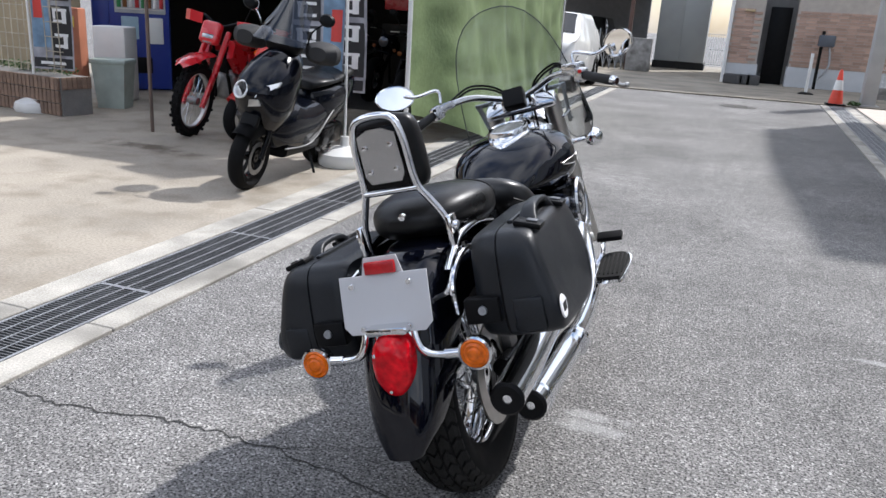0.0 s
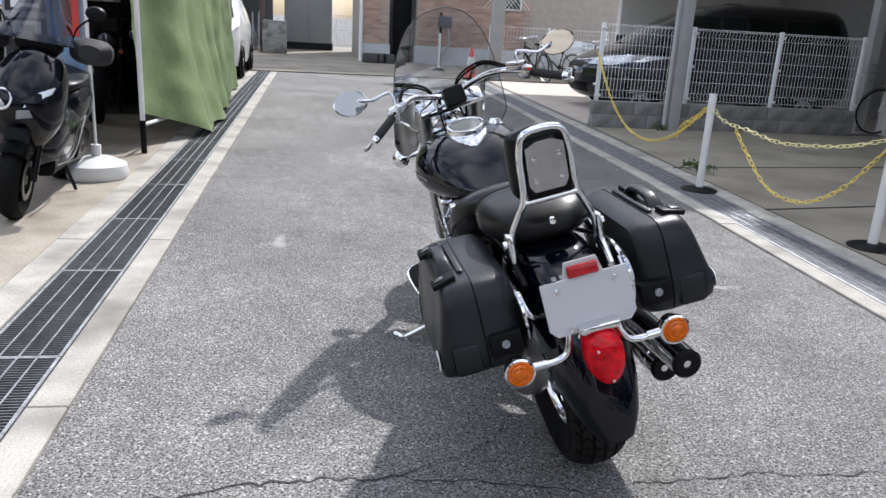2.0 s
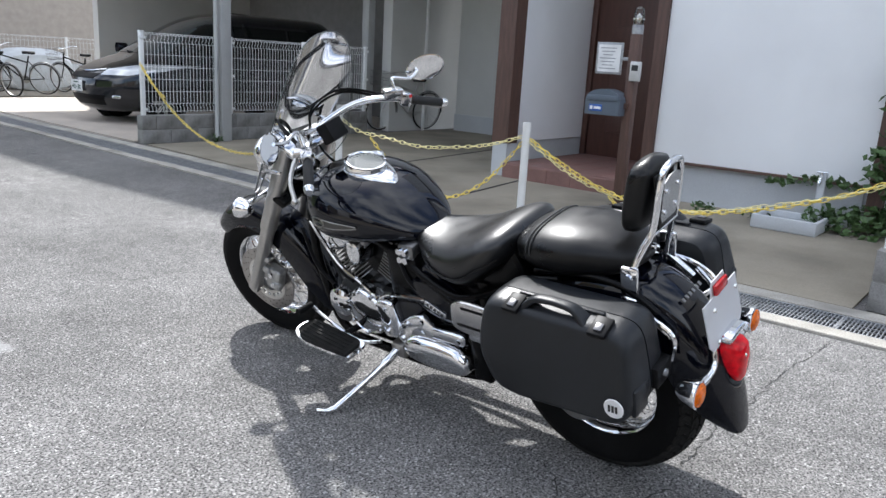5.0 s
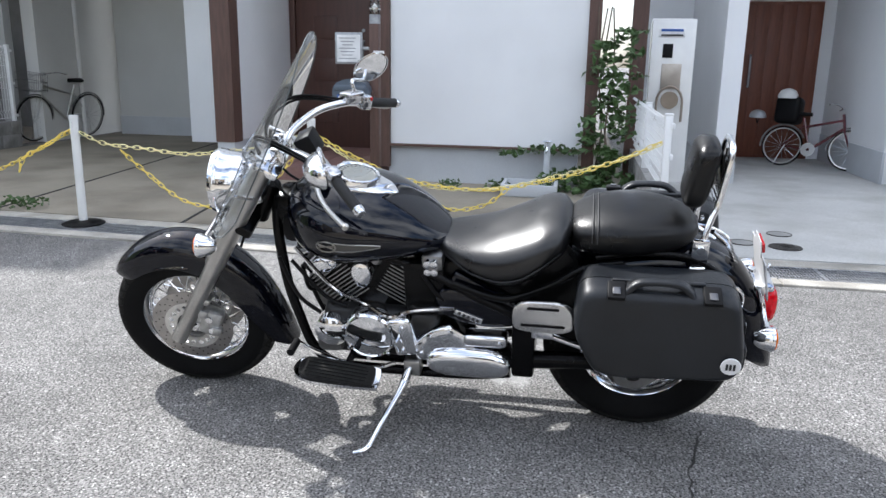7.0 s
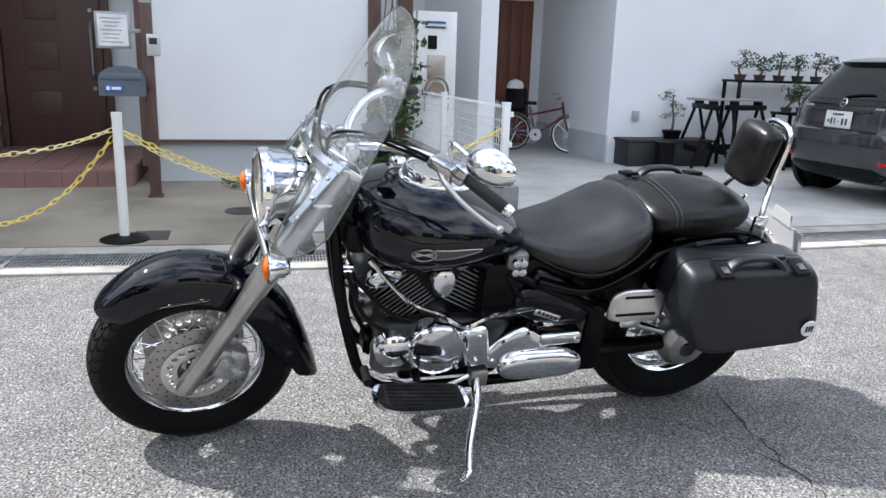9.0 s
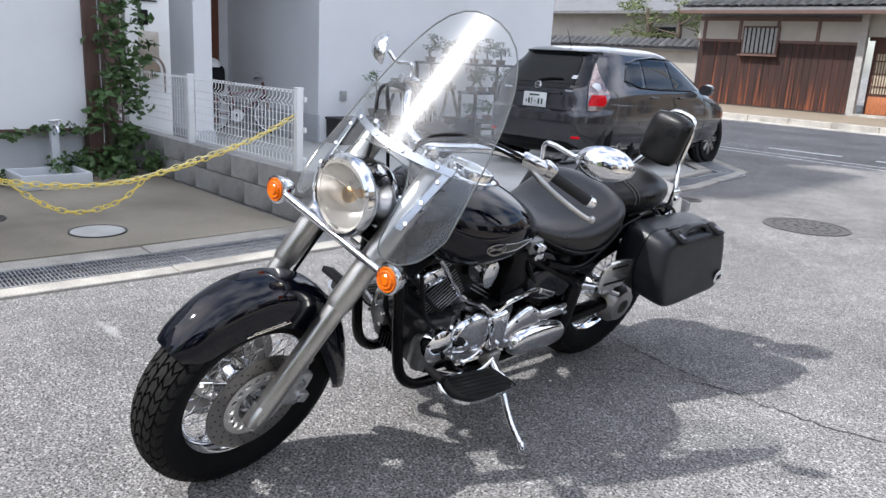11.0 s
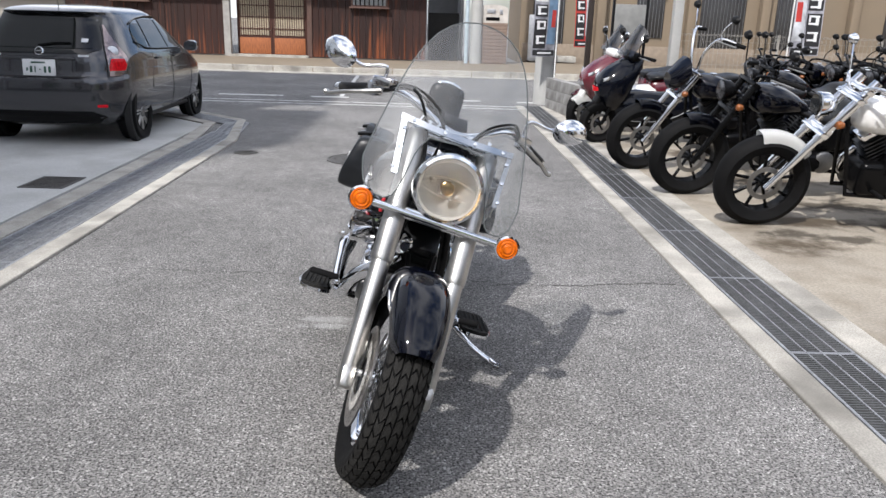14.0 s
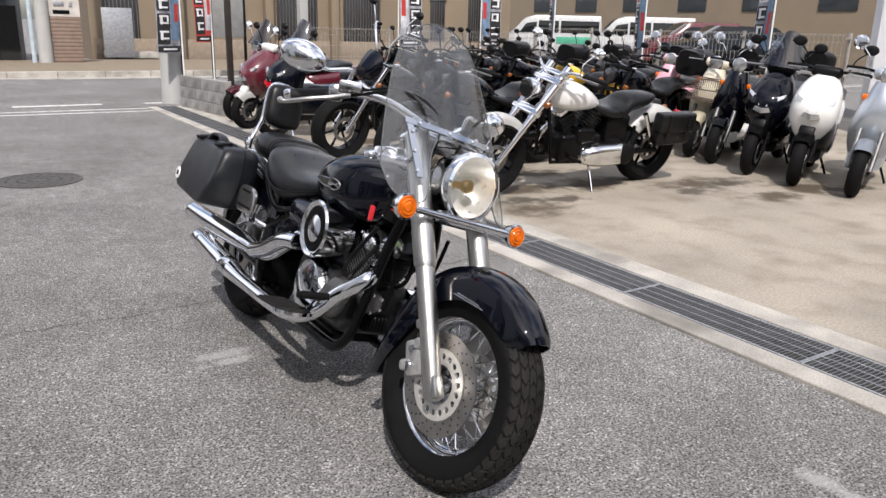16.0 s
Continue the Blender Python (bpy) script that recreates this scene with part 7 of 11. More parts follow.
    part("starter_case", box(B(), (-0.06, wb * 0.53 - 0.02, 0.50), (0.22, 0.20, 0.14), 0.04, None, 3), FRAME_BLACK, e)
    part("primary_cover", loft(B(), [[(-x * (1.22 if bright else 1), wb * (0.37 if bright else 0.42) + (0.29 if bright else 0.20) * sc * math.copysign(abs(math.cos(a)) ** 0.7, math.cos(a)), 0.34 + (0.10 if bright else 0.085) * sc * math.copysign(abs(math.sin(a)) ** 0.7, math.sin(a))) for a in [k * math.tau / 20 for k in range(20)]] for x, sc in ((0.10, 1), (0.14, 0.99), (0.165, 0.94), (0.183, 0.85), (0.195, 0.70), (0.202, 0.5), (0.205, 0.25))]), mat_once("polished_cover", (0.85, 0.85, 0.86), 0.17, 1.0) if bright else FRAME_BLACK, e)
    part("clutch_cover", lathe(B(), [(0.09, -0.02), (0.09, 0.0), (0.075, 0.012), (0, 0.016)], (-0.24 if bright else -0.19, wb * (0.27 if bright else 0.36), 0.35), (-1, 0, 0), 24), BLACK_PLASTIC if bright else ALU_DARK, e)
    part("air_cleaner", lathe(B(), [(0.08, -0.06), (0.085, 0.0), (0.07, 0.012), (0, 0.016)], (0.19, wb * 0.55, 0.58), (1, 0, 0), 24), CHROME if bright else FRAME_BLACK, e)
    for k in range(2):
        part("exhaust", pipe_mesh([(0.20, -0.28, 0.30 + 0.09 * k), (0.20, 0.25, 0.28 + 0.07 * k), (0.19, 0.6, 0.28 + 0.05 * k), (0.15, wb * 0.53 + 0.2, 0.36 + 0.05 * k), (0.08, wb * 0.53 + 0.18, 0.55)], [0.042, 0.042, 0.03, 0.024, 0.024]), CHROME if bright else FRAME_BLACK, e)
    for s in (-1, 1):
        part("down_tube", tube(B(), [(0.04 * s, top[0] + 0.02, 0.80), (0.10 * s, wb * 0.53 + 0.26, 0.28), (0.10 * s, 0.35, 0.24), (0.11 * s, 0.30, 0.55)], 0.017, 8), FRAME_BLACK, e)
        part("swing_arm", tube(B(), [(0.13 * s, 0.42, 0.33), (0.13 * s, 0, R)], 0.025, 8), FRAME_BLACK, e)
        part("footpeg", tube(B(), [(0.16 * s, wb * 0.6, 0.33), (0.29 * s, wb * 0.6, 0.34)], 0.015, 8), RUBBER, e)
        part("shock", tube(B(), [(0.14 * s, 0.08, 0.40), (0.14 * s, 0.24, 0.66)], 0.024, 10), CHROME if bright else FRAME_BLACK, e)
    hh = {"flat": 0.0, "high": 0.26, "ape": 0.42}[bars]
    hb = [(-0.36, top[0] - 0.20, 1.0 + hh), (-0.24, top[0] - 0.06, 1.03 + hh), (-0.12, top[0] + 0.0, 1.01 + hh * 0.5), (-0.05, top[0], 0.96), (0.05, top[0], 0.96), (0.12, top[0] + 0.0, 1.01 + hh * 0.5), (0.24, top[0] - 0.06, 1.03 + hh), (0.36, top[0] - 0.20, 1.0 + hh)]
    part("handlebar", tube(B(), curve(hb, 4), 0.0125, 10), fm, e)
    for s in (-1, 1):
        g = Vector((0.30 * s, top[0] - 0.13, 1.015 + hh))
        part("grip", tube(B(), [g + Vector((-0.04 * s, 0.05, 0.008)), Vector((0.385 * s, top[0] - 0.23, 0.995 + hh))], 0.018, 10), RUBBER, e)
        part("lever", tube(B(), [g + Vector((-0.06 * s, 0.10, 0.0)), Vector((0.37 * s, top[0] - 0.15, 0.99 + hh))], 0.007, 6), ALU, e)
        st_ = part("mirror_stem", tube(B(), curve([g + Vector((-0.05 * s, 0.07, 0.01)), g + Vector((-0.03 * s, 0.07, 0.10)), g + Vector((0.05 * s, 0.04, 0.19))], 4), 0.006, 6), fm, e)
        mm = Matrix.Translation(g + Vector((0.07 * s, 0.035, 0.205))) @ pose(0, 0, 0, 95, 0, 0) @ Matrix.Diagonal((1, 0.65, 1, 1))
        part("mirror", lathe(B(), [(0, -0.03), (0.04, -0.022), (0.058, 0), (0.055, 0.006), (0, 0.006)], (0, 0, 0), (0, 0, 1), 20), CHROME if bright else BLACK_PLASTIC, st_, "", mm)
        part("signal", lathe(B(), [(0, -0.04), (0.02, -0.03), (0.028, 0), (0.02, 0.014), (0, 0.018)], (0.16 * s, hy - 0.06, 0.78), (0, 1, 0), 14), mat_once("smoked_amber", (0.25, 0.08, 0.02), 0.2), e)
        part("signal", lathe(B(), [(0, -0.04), (0.02, -0.03), (0.028, 0), (0.02, 0.014), (0, 0.018)], (0.14 * s, -0.30, 0.62), (0, -1, 0), 14), mat_once("smoked_amber", (0.25, 0.08, 0.02), 0.2), e)
    part("tail_lamp", box(B(), (0, -0.34, 0.60), (0.10, 0.05, 0.06), 0.015), RED_LENS, e)
    part("kickstand", tube(B(), [(-0.12, wb * 0.45, 0.26), (-0.27, wb * 0.47, 0.055)], 0.012, 8), CHROME if bright else FRAME_BLACK, e)
    if bright:
        for z in (0.99, 0.93, 0.70):
            part("fork_yoke", box(B(), (0, wb - (z - R) * t + 0.01, z), (0.31, 0.055, 0.04), 0.010, pose(0, 0, 0, rake)), CHROME, e, "wide chrome fork yoke")
        for s in (-1, 1):
            part("fork_sleeve", tube(B(), [(0.105 * s, wb - 0.33 * t, R + 0.33), (0.105 * s, wb - 0.72 * t, R + 0.72)], 0.034, 14), CHROME, e, "thick chrome fork sleeve")
        part("lamp_face", lathe(B(), [(0.07, 0.036), (0.066, 0.05), (0.0, 0.052)], (0, hy, 0.87), (0, 1, 0), 24), CAR_GLASS, lamp, "dark lamp face")
    if screen:
        part("fairing", loft(B(), [oval(hy - 0.10 + 0.05 * k, w, a, b, 2.4, 20) for k, (w, a, b) in enumerate(((0.15, 1.08, 0.86), (0.135, 1.04, 0.80), (0.11, 0.98, 0.79), (0.07, 0.93, 0.82)))]), paint, e)
    if bags:
        for s in (-1, 1):
            bg = part("saddlebag", box(B(), (0.20 * s, -0.06, 0.54), (0.12, 0.40, 0.27), 0.03, None, 3), LEATHER, e, "black leather saddlebag")
            part("bag_flap", box(B(), (0.215 * s, -0.06, 0.60), (0.12, 0.42, 0.17), 0.025, None, 3), LEATHER, bg)
            for q in (-0.18, 0.06):
                part("bag_strap", box(B(), (0.278 * s, q, 0.57), (0.006, 0.025, 0.22), 0.002), LEATHER, bg)
    if box_top:
        part("top_case", loft(B(), [oval(-0.42 + 0.08 * k, w, 1.12, 0.84, 3.2, 22) for k, w in enumerate((0.10, 0.18, 0.205, 0.21, 0.20, 0.15))]), BLACK_PLASTIC, e, "black top case", angle=60)
    return e


ONCE = {}


def mat_once(name, *args, **kw):
    if name not in ONCE:
        ONCE[name] = mat(name, *args, **kw)
    return ONCE[name]


def arch_rings(keys, centre, n=20, seg=10):
    rows = interp(keys, n)
    c = Vector(centre)
    rings = []
    for y, z, w, d in rows:
        p = Vector((0, y, z))
        nrm = (p - Vector((0, c.y, c.z))).normalized()
        rings.append([Vector((w * math.copysign(abs(math.cos(a)) ** 0.75, math.cos(a)), y, z)) - nrm * d * (1 - math.sin(a) ** 0.6) for a in [math.pi * k / seg for k in range(seg + 1)]])
    return rings


def scooter(m, paint, label, style="sport", trim=None, lean=-7, screen=False, covers=False, wb=1.27, basket=False, group="scooters on the forecourt", accent=None):
    """A parked scooter; its rear tyre stands on the origin and it faces +y."""
    e = thing("scooter", m @ pose(0, 0, 0, 0, lean, 0), label, "scooter", group)
    R = 0.235
    trim = trim or BLACK_PLASTIC
    cast_wheel(e, (0, wb, R), R, 0.056, 0.15, 5, FRAME_BLACK if style == "sport" else ALU_DARK, "front_wheel")
    cast_wheel(e, (0, 0, R), R, 0.058, 0.14, 5, ALU_DARK, "rear_wheel")
    for s in (-1, 1):
        part("fork_leg", tube(B(), [(0.085 * s, wb, R), (0.085 * s, wb - 0.13, 0.55)], 0.021, 10), FRAME_BLACK if style == "sport" else ALU_DARK, e)
    rr = R + 0.03
    ks = [(wb + rr * math.sin(a), R + rr * math.cos(a), 0.078, 0.09) for a in [radians(q) for q in (-70, -40, -10, 20, 45)]]
    bm = loft(B(), arch_rings(ks, (0, wb, R)), False, False)
    bmesh.ops.solidify(bm, geom=bm.faces[:], thickness=0.004)
    part("front_fender", bm, paint if style != "sport" else trim, e)
    wide = 0.20 if style == "sport" else 0.175
    # front body: cross-sections stacked upwards
    if style == "sport":
        secs = [(0.36, 0.05, wb - 0.22, wb - 0.05), (0.46, 0.13, wb - 0.26, wb + 0.01), (0.58, 0.19, wb - 0.30, wb + 0.08), (0.70, wide, wb - 0.34, wb + 0.10), (0.80, 0.19, wb - 0.38, wb + 0.04), (0.90, 0.15, wb - 0.42, wb - 0.08), (0.97, 0.09, wb - 0.44, wb - 0.20)]
    else:
        secs = [(0.30, 0.14, wb - 0.40, wb - 0.30), (0.42, 0.175, wb - 0.38, wb - 0.22), (0.56, 0.185, wb - 0.38, wb - 0.16), (0.70, 0.16, wb - 0.40, wb - 0.14), (0.84, 0.12, wb - 0.43, wb - 0.17), (0.94, 0.09, wb - 0.46, wb - 0.22)]
    rings = []
    for z, w, ya, yb in interp(secs, 18):
        c, h = (ya + yb) / 2, (yb - ya) / 2
        rings.append([(w * math.copysign(abs(math.cos(a)) ** 0.8, math.cos(a)), c + h * math.copysign(abs(math.sin(a)) ** (0.75 if math.sin(a) < 0 else 1.1), math.sin(a)), z) for a in [k * math.tau / 28 for k in range(28)]])
    part("front_cowl", loft(B(), rings), paint, e, "", angle=55)
    fl = [oval(y, w, t, b, 4, 18) for y, w, t, b in ((wb - 0.30, 0.14, 0.34, 0.20), (wb * 0.5, 0.15, 0.32, 0.20), (0.30, 0.15, 0.40, 0.20))]
    part("floorboard", loft(B(), fl), trim, e)
    if style == "sport":
        bl = [(wb - 0.13, 0.07, 0.50, 0.34), (wb - 0.26, 0.15, 0.58, 0.26), (wb - 0.42, 0.172, 0.62, 0.21), (wb * 0.5, 0.178, 0.60, 0.19), (0.36, 0.172, 0.62, 0.21), (0.12, 0.14, 0.62, 0.32)]
        part("belly_fairing", loft(B(), [oval(y, w, t, b, 2.4, 24) for y, w, t, b in interp(bl, 14)]), paint if screen else trim, e, "", angle=60)
        for s in (-1, 1):
            part("fairing_edge", tube(B(), curve([(0.165 * s, wb - 0.20, 0.30), (0.186 * s, wb * 0.5, 0.30), (0.18 * s, 0.30, 0.46), (0.15 * s, 0.0, 0.60)], 5), 0.006, 6), ALU_DARK, e)
    bk = [(0.42, 0.10, 0.66, 0.30), (0.34, 0.15, 0.70, 0.28), (0.15, 0.18, 0.72, 0.36), (-0.10, 0.175, 0.74, 0.44), (-0.30, 0.13, 0.76, 0.55), (-0.42, 0.06, 0.76, 0.66)]
    part("rear_cowl", loft(B(), [oval(y, w, t, b, 2.8, 24) for y, w, t, b in interp(bk, 16)]), paint, e, "", angle=60)
    sk = [(0.44, 0.07, 0.72, 0.66), (0.36, 0.14, 0.755, 0.69), (0.15, 0.16, 0.77, 0.71), (-0.02, 0.15, 0.80, 0.72), (-0.2, 0.14, 0.825, 0.74), (-0.32, 0.08, 0.81, 0.75)]
    part("seat", loft(B(), [oval(y, w, t, b, 2.8, 24) for y, w, t, b in interp(sk, 16)]), LEATHER, e, "", angle=60)
    part("engine", box(B(), (-0.11, 0.12, 0.30), (0.12, 0.42, 0.18), 0.04, None, 3), FRAME_BLACK, e)
    part("silencer", cyl(B(), (0.14, 0.18, 0.30), (0.15, -0.26, 0.38), 0.05, 0.055), FRAME_BLACK, e)
    hy, hz = (wb - 0.30, 1.0) if style == "sport" else (wb - 0.35, 1.0)
    part("handle_cover", box(B(), (0, hy, hz), (0.26, 0.13, 0.10), 0.04, None, 3), trim if style == "sport" else paint, e)
    hb = [(-0.34, hy - 0.10, hz + 0.01), (-0.2, hy - 0.04, hz + 0.02), (0, hy, hz), (0.2, hy - 0.04, hz + 0.02), (0.34, hy - 0.10, hz + 0.01)]
    part("handlebar", tube(B(), curve(hb, 4), 0.013, 10), FRAME_BLACK, e)
    for s in (-1, 1):
        part("grip", tube(B(), [(0.22 * s, hy - 0.05, hz + 0.018), (0.35 * s, hy - 0.105, hz + 0.01)], 0.018, 10), RUBBER, e)
        part("lever", tube(B(), [(0.17 * s, hy + 0.0, hz + 0.01), (0.34 * s, hy - 0.05, hz)], 0.007, 6), ALU, e)
        if covers:
            part("hand_cover", loft(B(), [oval(hy + y, w, hz + t, hz + b, 2.6, 18, cx=0.28 * s) for y, w, t, b in ((-0.14, 0.06, 0.06, -0.06), (-0.08, 0.12, 0.08, -0.08), (0.0, 0.12, 0.075, -0.075), (0.06, 0.06, 0.045, -0.045))]), mat_once("neoprene", (0.018, 0.018, 0.019), 0.8), e, "black hand muff")
        stem = part("mirror_stem", tube(B(), curve([(0.17 * s, hy, hz + 0.03), (0.20 * s, hy + 0.02, hz + 0.13), (0.27 * s, hy + 0.01, hz + 0.20)], 4), 0.006, 6), FRAME_BLACK if style == "sport" else CHROME, e)
        mm = Matrix.Translation((0.29 * s, hy + 0.01, hz + 0.23)) @ pose(0, 0, 0, 95) @ Matrix.Diagonal((1, 0.75 if style == "sport" else 1, 1, 1))
        part("mirror", lathe(B(), [(0, -0.03), (0.045, -0.022), (0.06, 0), (0.056, 0.006), (0, 0.006)], (0, 0, 0), (0, 0, 1), 20), BLACK_PLASTIC if style == "sport" else CHROME, stem, "", mm)
    glow = mat_once("lamp_face", (0.45, 0.46, 0.47), 0.12, 0.7)
    if covers:
        ring = part("ring_lamp", lathe(B(), [(0.050, 0.0), (0.062, 0.004), (0.064, 0.018), (0.055, 0.022), (0.050, 0.016)], (0.085, wb + 0.062, 0.69), (0.35, 1, 0.35), 28, True), mat_once("white_ring", (0.85, 0.86, 0.88), 0.3), e, "round lamp with a bright white ring")
        part("ring_lens", lathe(B(), [(0, 0.020), (0.03, 0.018), (0.051, 0.008), (0.051, -0.02)], (0.085, wb + 0.062, 0.69), (0.35, 1, 0.35), 24), mat_once("bright_lamp", (0.62, 0.64, 0.66), 0.1, 0.5), ring)
    if style == "sport":
        for s in ((-1,) if covers else (-1, 1)):
            bm = slab(B(), [(0.03 * s, wb + 0.085, 0.66), (0.155 * s, wb + 0.015, 0.755), (0.165 * s, wb - 0.005, 0.79), (0.05 * s, wb + 0.06, 0.73)], (0, 0.02, 0.006))
            part("headlamp", bm, mat_once("bright_lamp", (0.62, 0.64, 0.66), 0.1, 0.5), e)
            bm = slab(B(), [(0.0, wb + 0.105, 0.60), (0.08 * s, wb + 0.085, 0.62), (0.06 * s, wb + 0.095, 0.66), (0.0, wb + 0.105, 0.65)], (0, 0.014, 0.0))
            part("accent_lamp", bm, accent or glow, e)
        part("nose_panel", box(B(), (0, wb + 0.06, 0.50), (0.13, 0.05, 0.10), 0.02, pose(0, 0, 0, 25)), trim, e)
    else:
        lamp = part("headlamp", lathe(B(), [(0, -0.06), (0.06, -0.04), (0.075, 0.0), (0.075, 0.03), (0.068, 0.035)], (0, hy + 0.09, hz + 0.0), (0, 1, 0), 24), CHROME, e)
        part("lens", lathe(B(), [(0.07, 0.033), (0.03, 0.045), (0, 0.047)], (0, hy + 0.09, hz), (0, 1, 0), 24), glow, lamp)
        for s in (-1, 1):
            part("signal", lathe(B(), [(0, -0.04), (0.026, -0.02), (0.03, 0.0), (0.02, 0.014), (0, 0.018)], (0.13 * s, hy + 0.10, 0.80), (0, 1, 0), 16), AMBER, e)
    if screen:
        cols_ = []
        for k in range(13):
            x = -0.2 + 0.4 * k / 12
            cols_.append([Vector((x * (1 - 0.35 * q), hy + 0.16 - 0.20 * q - 1.6 * x * x, hz + 0.02 + (0.33 - 2.2 * x * x) * q)) for q in (0, 0.25, 0.5, 0.75, 1)])
        part("screen", loft(B(), cols_, False, False), SMOKE, e, "smoked screen")
    if basket:
        bm = B()
        for k in range(15):
            x = -0.15 + 0.3 * k / 14
            for y in (wb - 0.16, wb + 0.06):
                tube(bm, [(x, y, 0.62), (x, y, 0.84)], 0.004, 4)
        for y in (wb - 0.16, wb + 0.06):
            for z in (0.62, 0.73, 0.84):
                tube(bm, [(-0.16, y, z), (0.16, y, z)], 0.006, 5)
        for x in (-0.155, 0.155):
            for z in (0.62, 0.68, 0.73, 0.79, 0.84):
                tube(bm, [(x, wb - 0.16, z), (x, wb + 0.06, z)], 0.006, 5)
        box(bm, (0, wb - 0.05, 0.625), (0.30, 0.2, 0.006))
        part("basket", bm, mat_once("brown_wicker", (0.075, 0.05, 0.04), 0.7), e, "brown front basket")["kind"] = "stuff"
    part("tail_lamp", box(B(), (0, -0.42, 0.70), (0.14, 0.05, 0.06), 0.02), RED_LENS, e)
    part("side_stand", tube(B(), [(-0.10, 0.42, 0.22), (-0.20, 0.46, 0.04)], 0.011, 8), FRAME_BLACK, e)
    return e


SMOKE = clear("smoked_screen", (0.16, 0.17, 0.19), 0.04, 0.06)
PAINT_WHITE = WHITE_PAINT
PAINT_CREAM = mat("cream_gloss_paint", (0.70, 0.64, 0.50), 0.25, var=0.04, coat=0.6)
PAINT_RED = mat("red_gloss_paint", (0.58, 0.012, 0.02), 0.28, var=0.08, coat=0.7)
PAINT_ORANGE_RED = mat("bright_red_paint", (0.60, 0.018, 0.012), 0.3, var=0.08, coat=0.4)
PAINT_DARKRED = mat("dark_red_paint", (0.10, 0.012, 0.02), 0.25, var=0.1, coat=0.8)
PAINT_SILVER = mat("silver_blue_paint", (0.45, 0.49, 0.54), 0.3, 0.6, var=0.05, coat=0.6)
PAINT_PINK = mat("pink_paint", (0.80, 0.42, 0.50), 0.35, var=0.05, coat=0.4)
PAINT_YELLOW = mat("yellow_paint", (0.80, 0.48, 0.02), 0.35, var=0.06, coat=0.4)
PAINT_NAVY = mat("dark_navy_paint", (0.003, 0.0038, 0.007), 0.10, var=0.1, spec=0.3)
PAINT_GREY = mat("graphite_metal_paint", (0.050, 0.050, 0.056), 0.22, 0.6, var=0.04, coat=1.0)


def spot(x, y, face):
    """A pose whose +y points along the compass angle face, in degrees from +x."""
    return pose(x, y, 0.014, 0, 0, face - 90)


def from_front(x, y, face, wb):
    return spot(x - wb * math.cos(radians(face)), y - wb * math.sin(radians(face)), face)


# first row at the gutter
roadster(from_front(-2.76, 1.20, -1, 1.70), PAINT_WHITE, "white and chrome cruiser motorcycle with black saddlebags on the forecourt", True, 1.70, 37, bags=True)
rd = roadster(from_front(-2.56, 0.24, 5, 1.62), GLOSS_BLACK, "matt black heavy cruiser motorcycle parked in the row", False, 1.62, 31, bars="flat")
roadster(from_front(-2.45, -0.85, 8, 1.62), GLOSS_BLACK, "black cruiser motorcycle with high handlebars and small fairing", False, 1.62, 33, bars="high", screen=True, fork_col=CHROME)
scooter(from_front(-2.42, -2.5, 12, 1.4), PAINT_NAVY, "large dark navy scooter with red nose lamps", "sport", wb=1.4, accent=RED_LENS, screen=True)
scooter(from_front(-2.42, -3.4, 14, 1.27), PAINT_DARKRED, "dark red and white scooter in the row", "sport", trim=PAINT_WHITE)
scooter(from_front(-2.55, -4.15, 16, 1.27), PAINT_DARKRED, "dark red retro scooter at the end of the row", "retro", screen=True)
# scooters in the second row
scooter(from_front(-6.0, 0.55, 25, 1.2), PAINT_CREAM, "cream retro scooter with a brown front basket", "retro", basket=True, wb=1.2)
scooter(from_front(-5.86, 0.95, 25, 1.2), GLOSS_BLACK, "small black and white retro scooter", "retro", wb=1.2, trim=PAINT_WHITE)
scooter(from_front(-5.66, 1.53, 22, 1.3), PAINT_NAVY, "dark navy sport scooter facing the lane", "sport", wb=1.3, screen=True)
scooter(from_front(-5.55, 2.08, 26, 1.2), PAINT_WHITE, "white scooter facing the lane", "sport", wb=1.2)
scooter(from_front(-5.55, 2.62, 24, 1.25), PAINT_SILVER, "silver-blue scooter facing the lane", "retro", wb=1.25, trim=PAINT_SILVER)
scooter(from_front(-6.3, -0.35, 20, 1.2), PAINT_PINK, "pink scooter among the parked motorcycles", "retro", wb=1.2)
r4 = roadster(from_front(-4.9, -0.9, 10, 1.4), PAINT_YELLOW, "yellow and black motorcycle in the second row", False, 1.4, 26, fender_col=FRAME_BLACK)
r5 = roadster(from_front(-5.0, -2.0, 12, 1.5), GLOSS_BLACK, "black motorcycle with a rounded top case", False, 1.5, 28, box_top=True)
rng = random.Random(11)
for k, (x, y, f) in enumerate(((-4.8, 0.1, 8), (-5.2, -3.1, 14), (-5.1, -4.1, 10), (-7.2, -2.0, 12), (-7.3, -3.1, 6), (-7.1, -4.2, 15), (-7.4, -1.0, 8), (-7.2, -5.2, 12), (-5.0, -5.2, 14), (-7.6, 0.1, 14), (-3.6, -1.75, 10), (-4.9, -2.6, 4), (-5.3, -3.6, 16), (-4.9, -4.65, 7), (-6.2, -1.4, 12), (-6.3, -2.6, 9), (-6.2, -4.8, 14))):
    c = copy_thing(rd if k % 3 else r5, from_front(x, y, f, 1.6) @ pose(0, 0, 0, 0, -10, 0))
    c["label"] = "black motorcycle in the crowded rows behind" if k % 3 else "black motorcycle with a top case in the rows behind"
# before the shop
scooter(from_front(-2.84, 5.40, -85, 1.18), PAINT_NAVY, "dark navy sport scooter with smoked screen and hand muffs", "sport", wb=1.18, screen=True, covers=True, lean=-9)
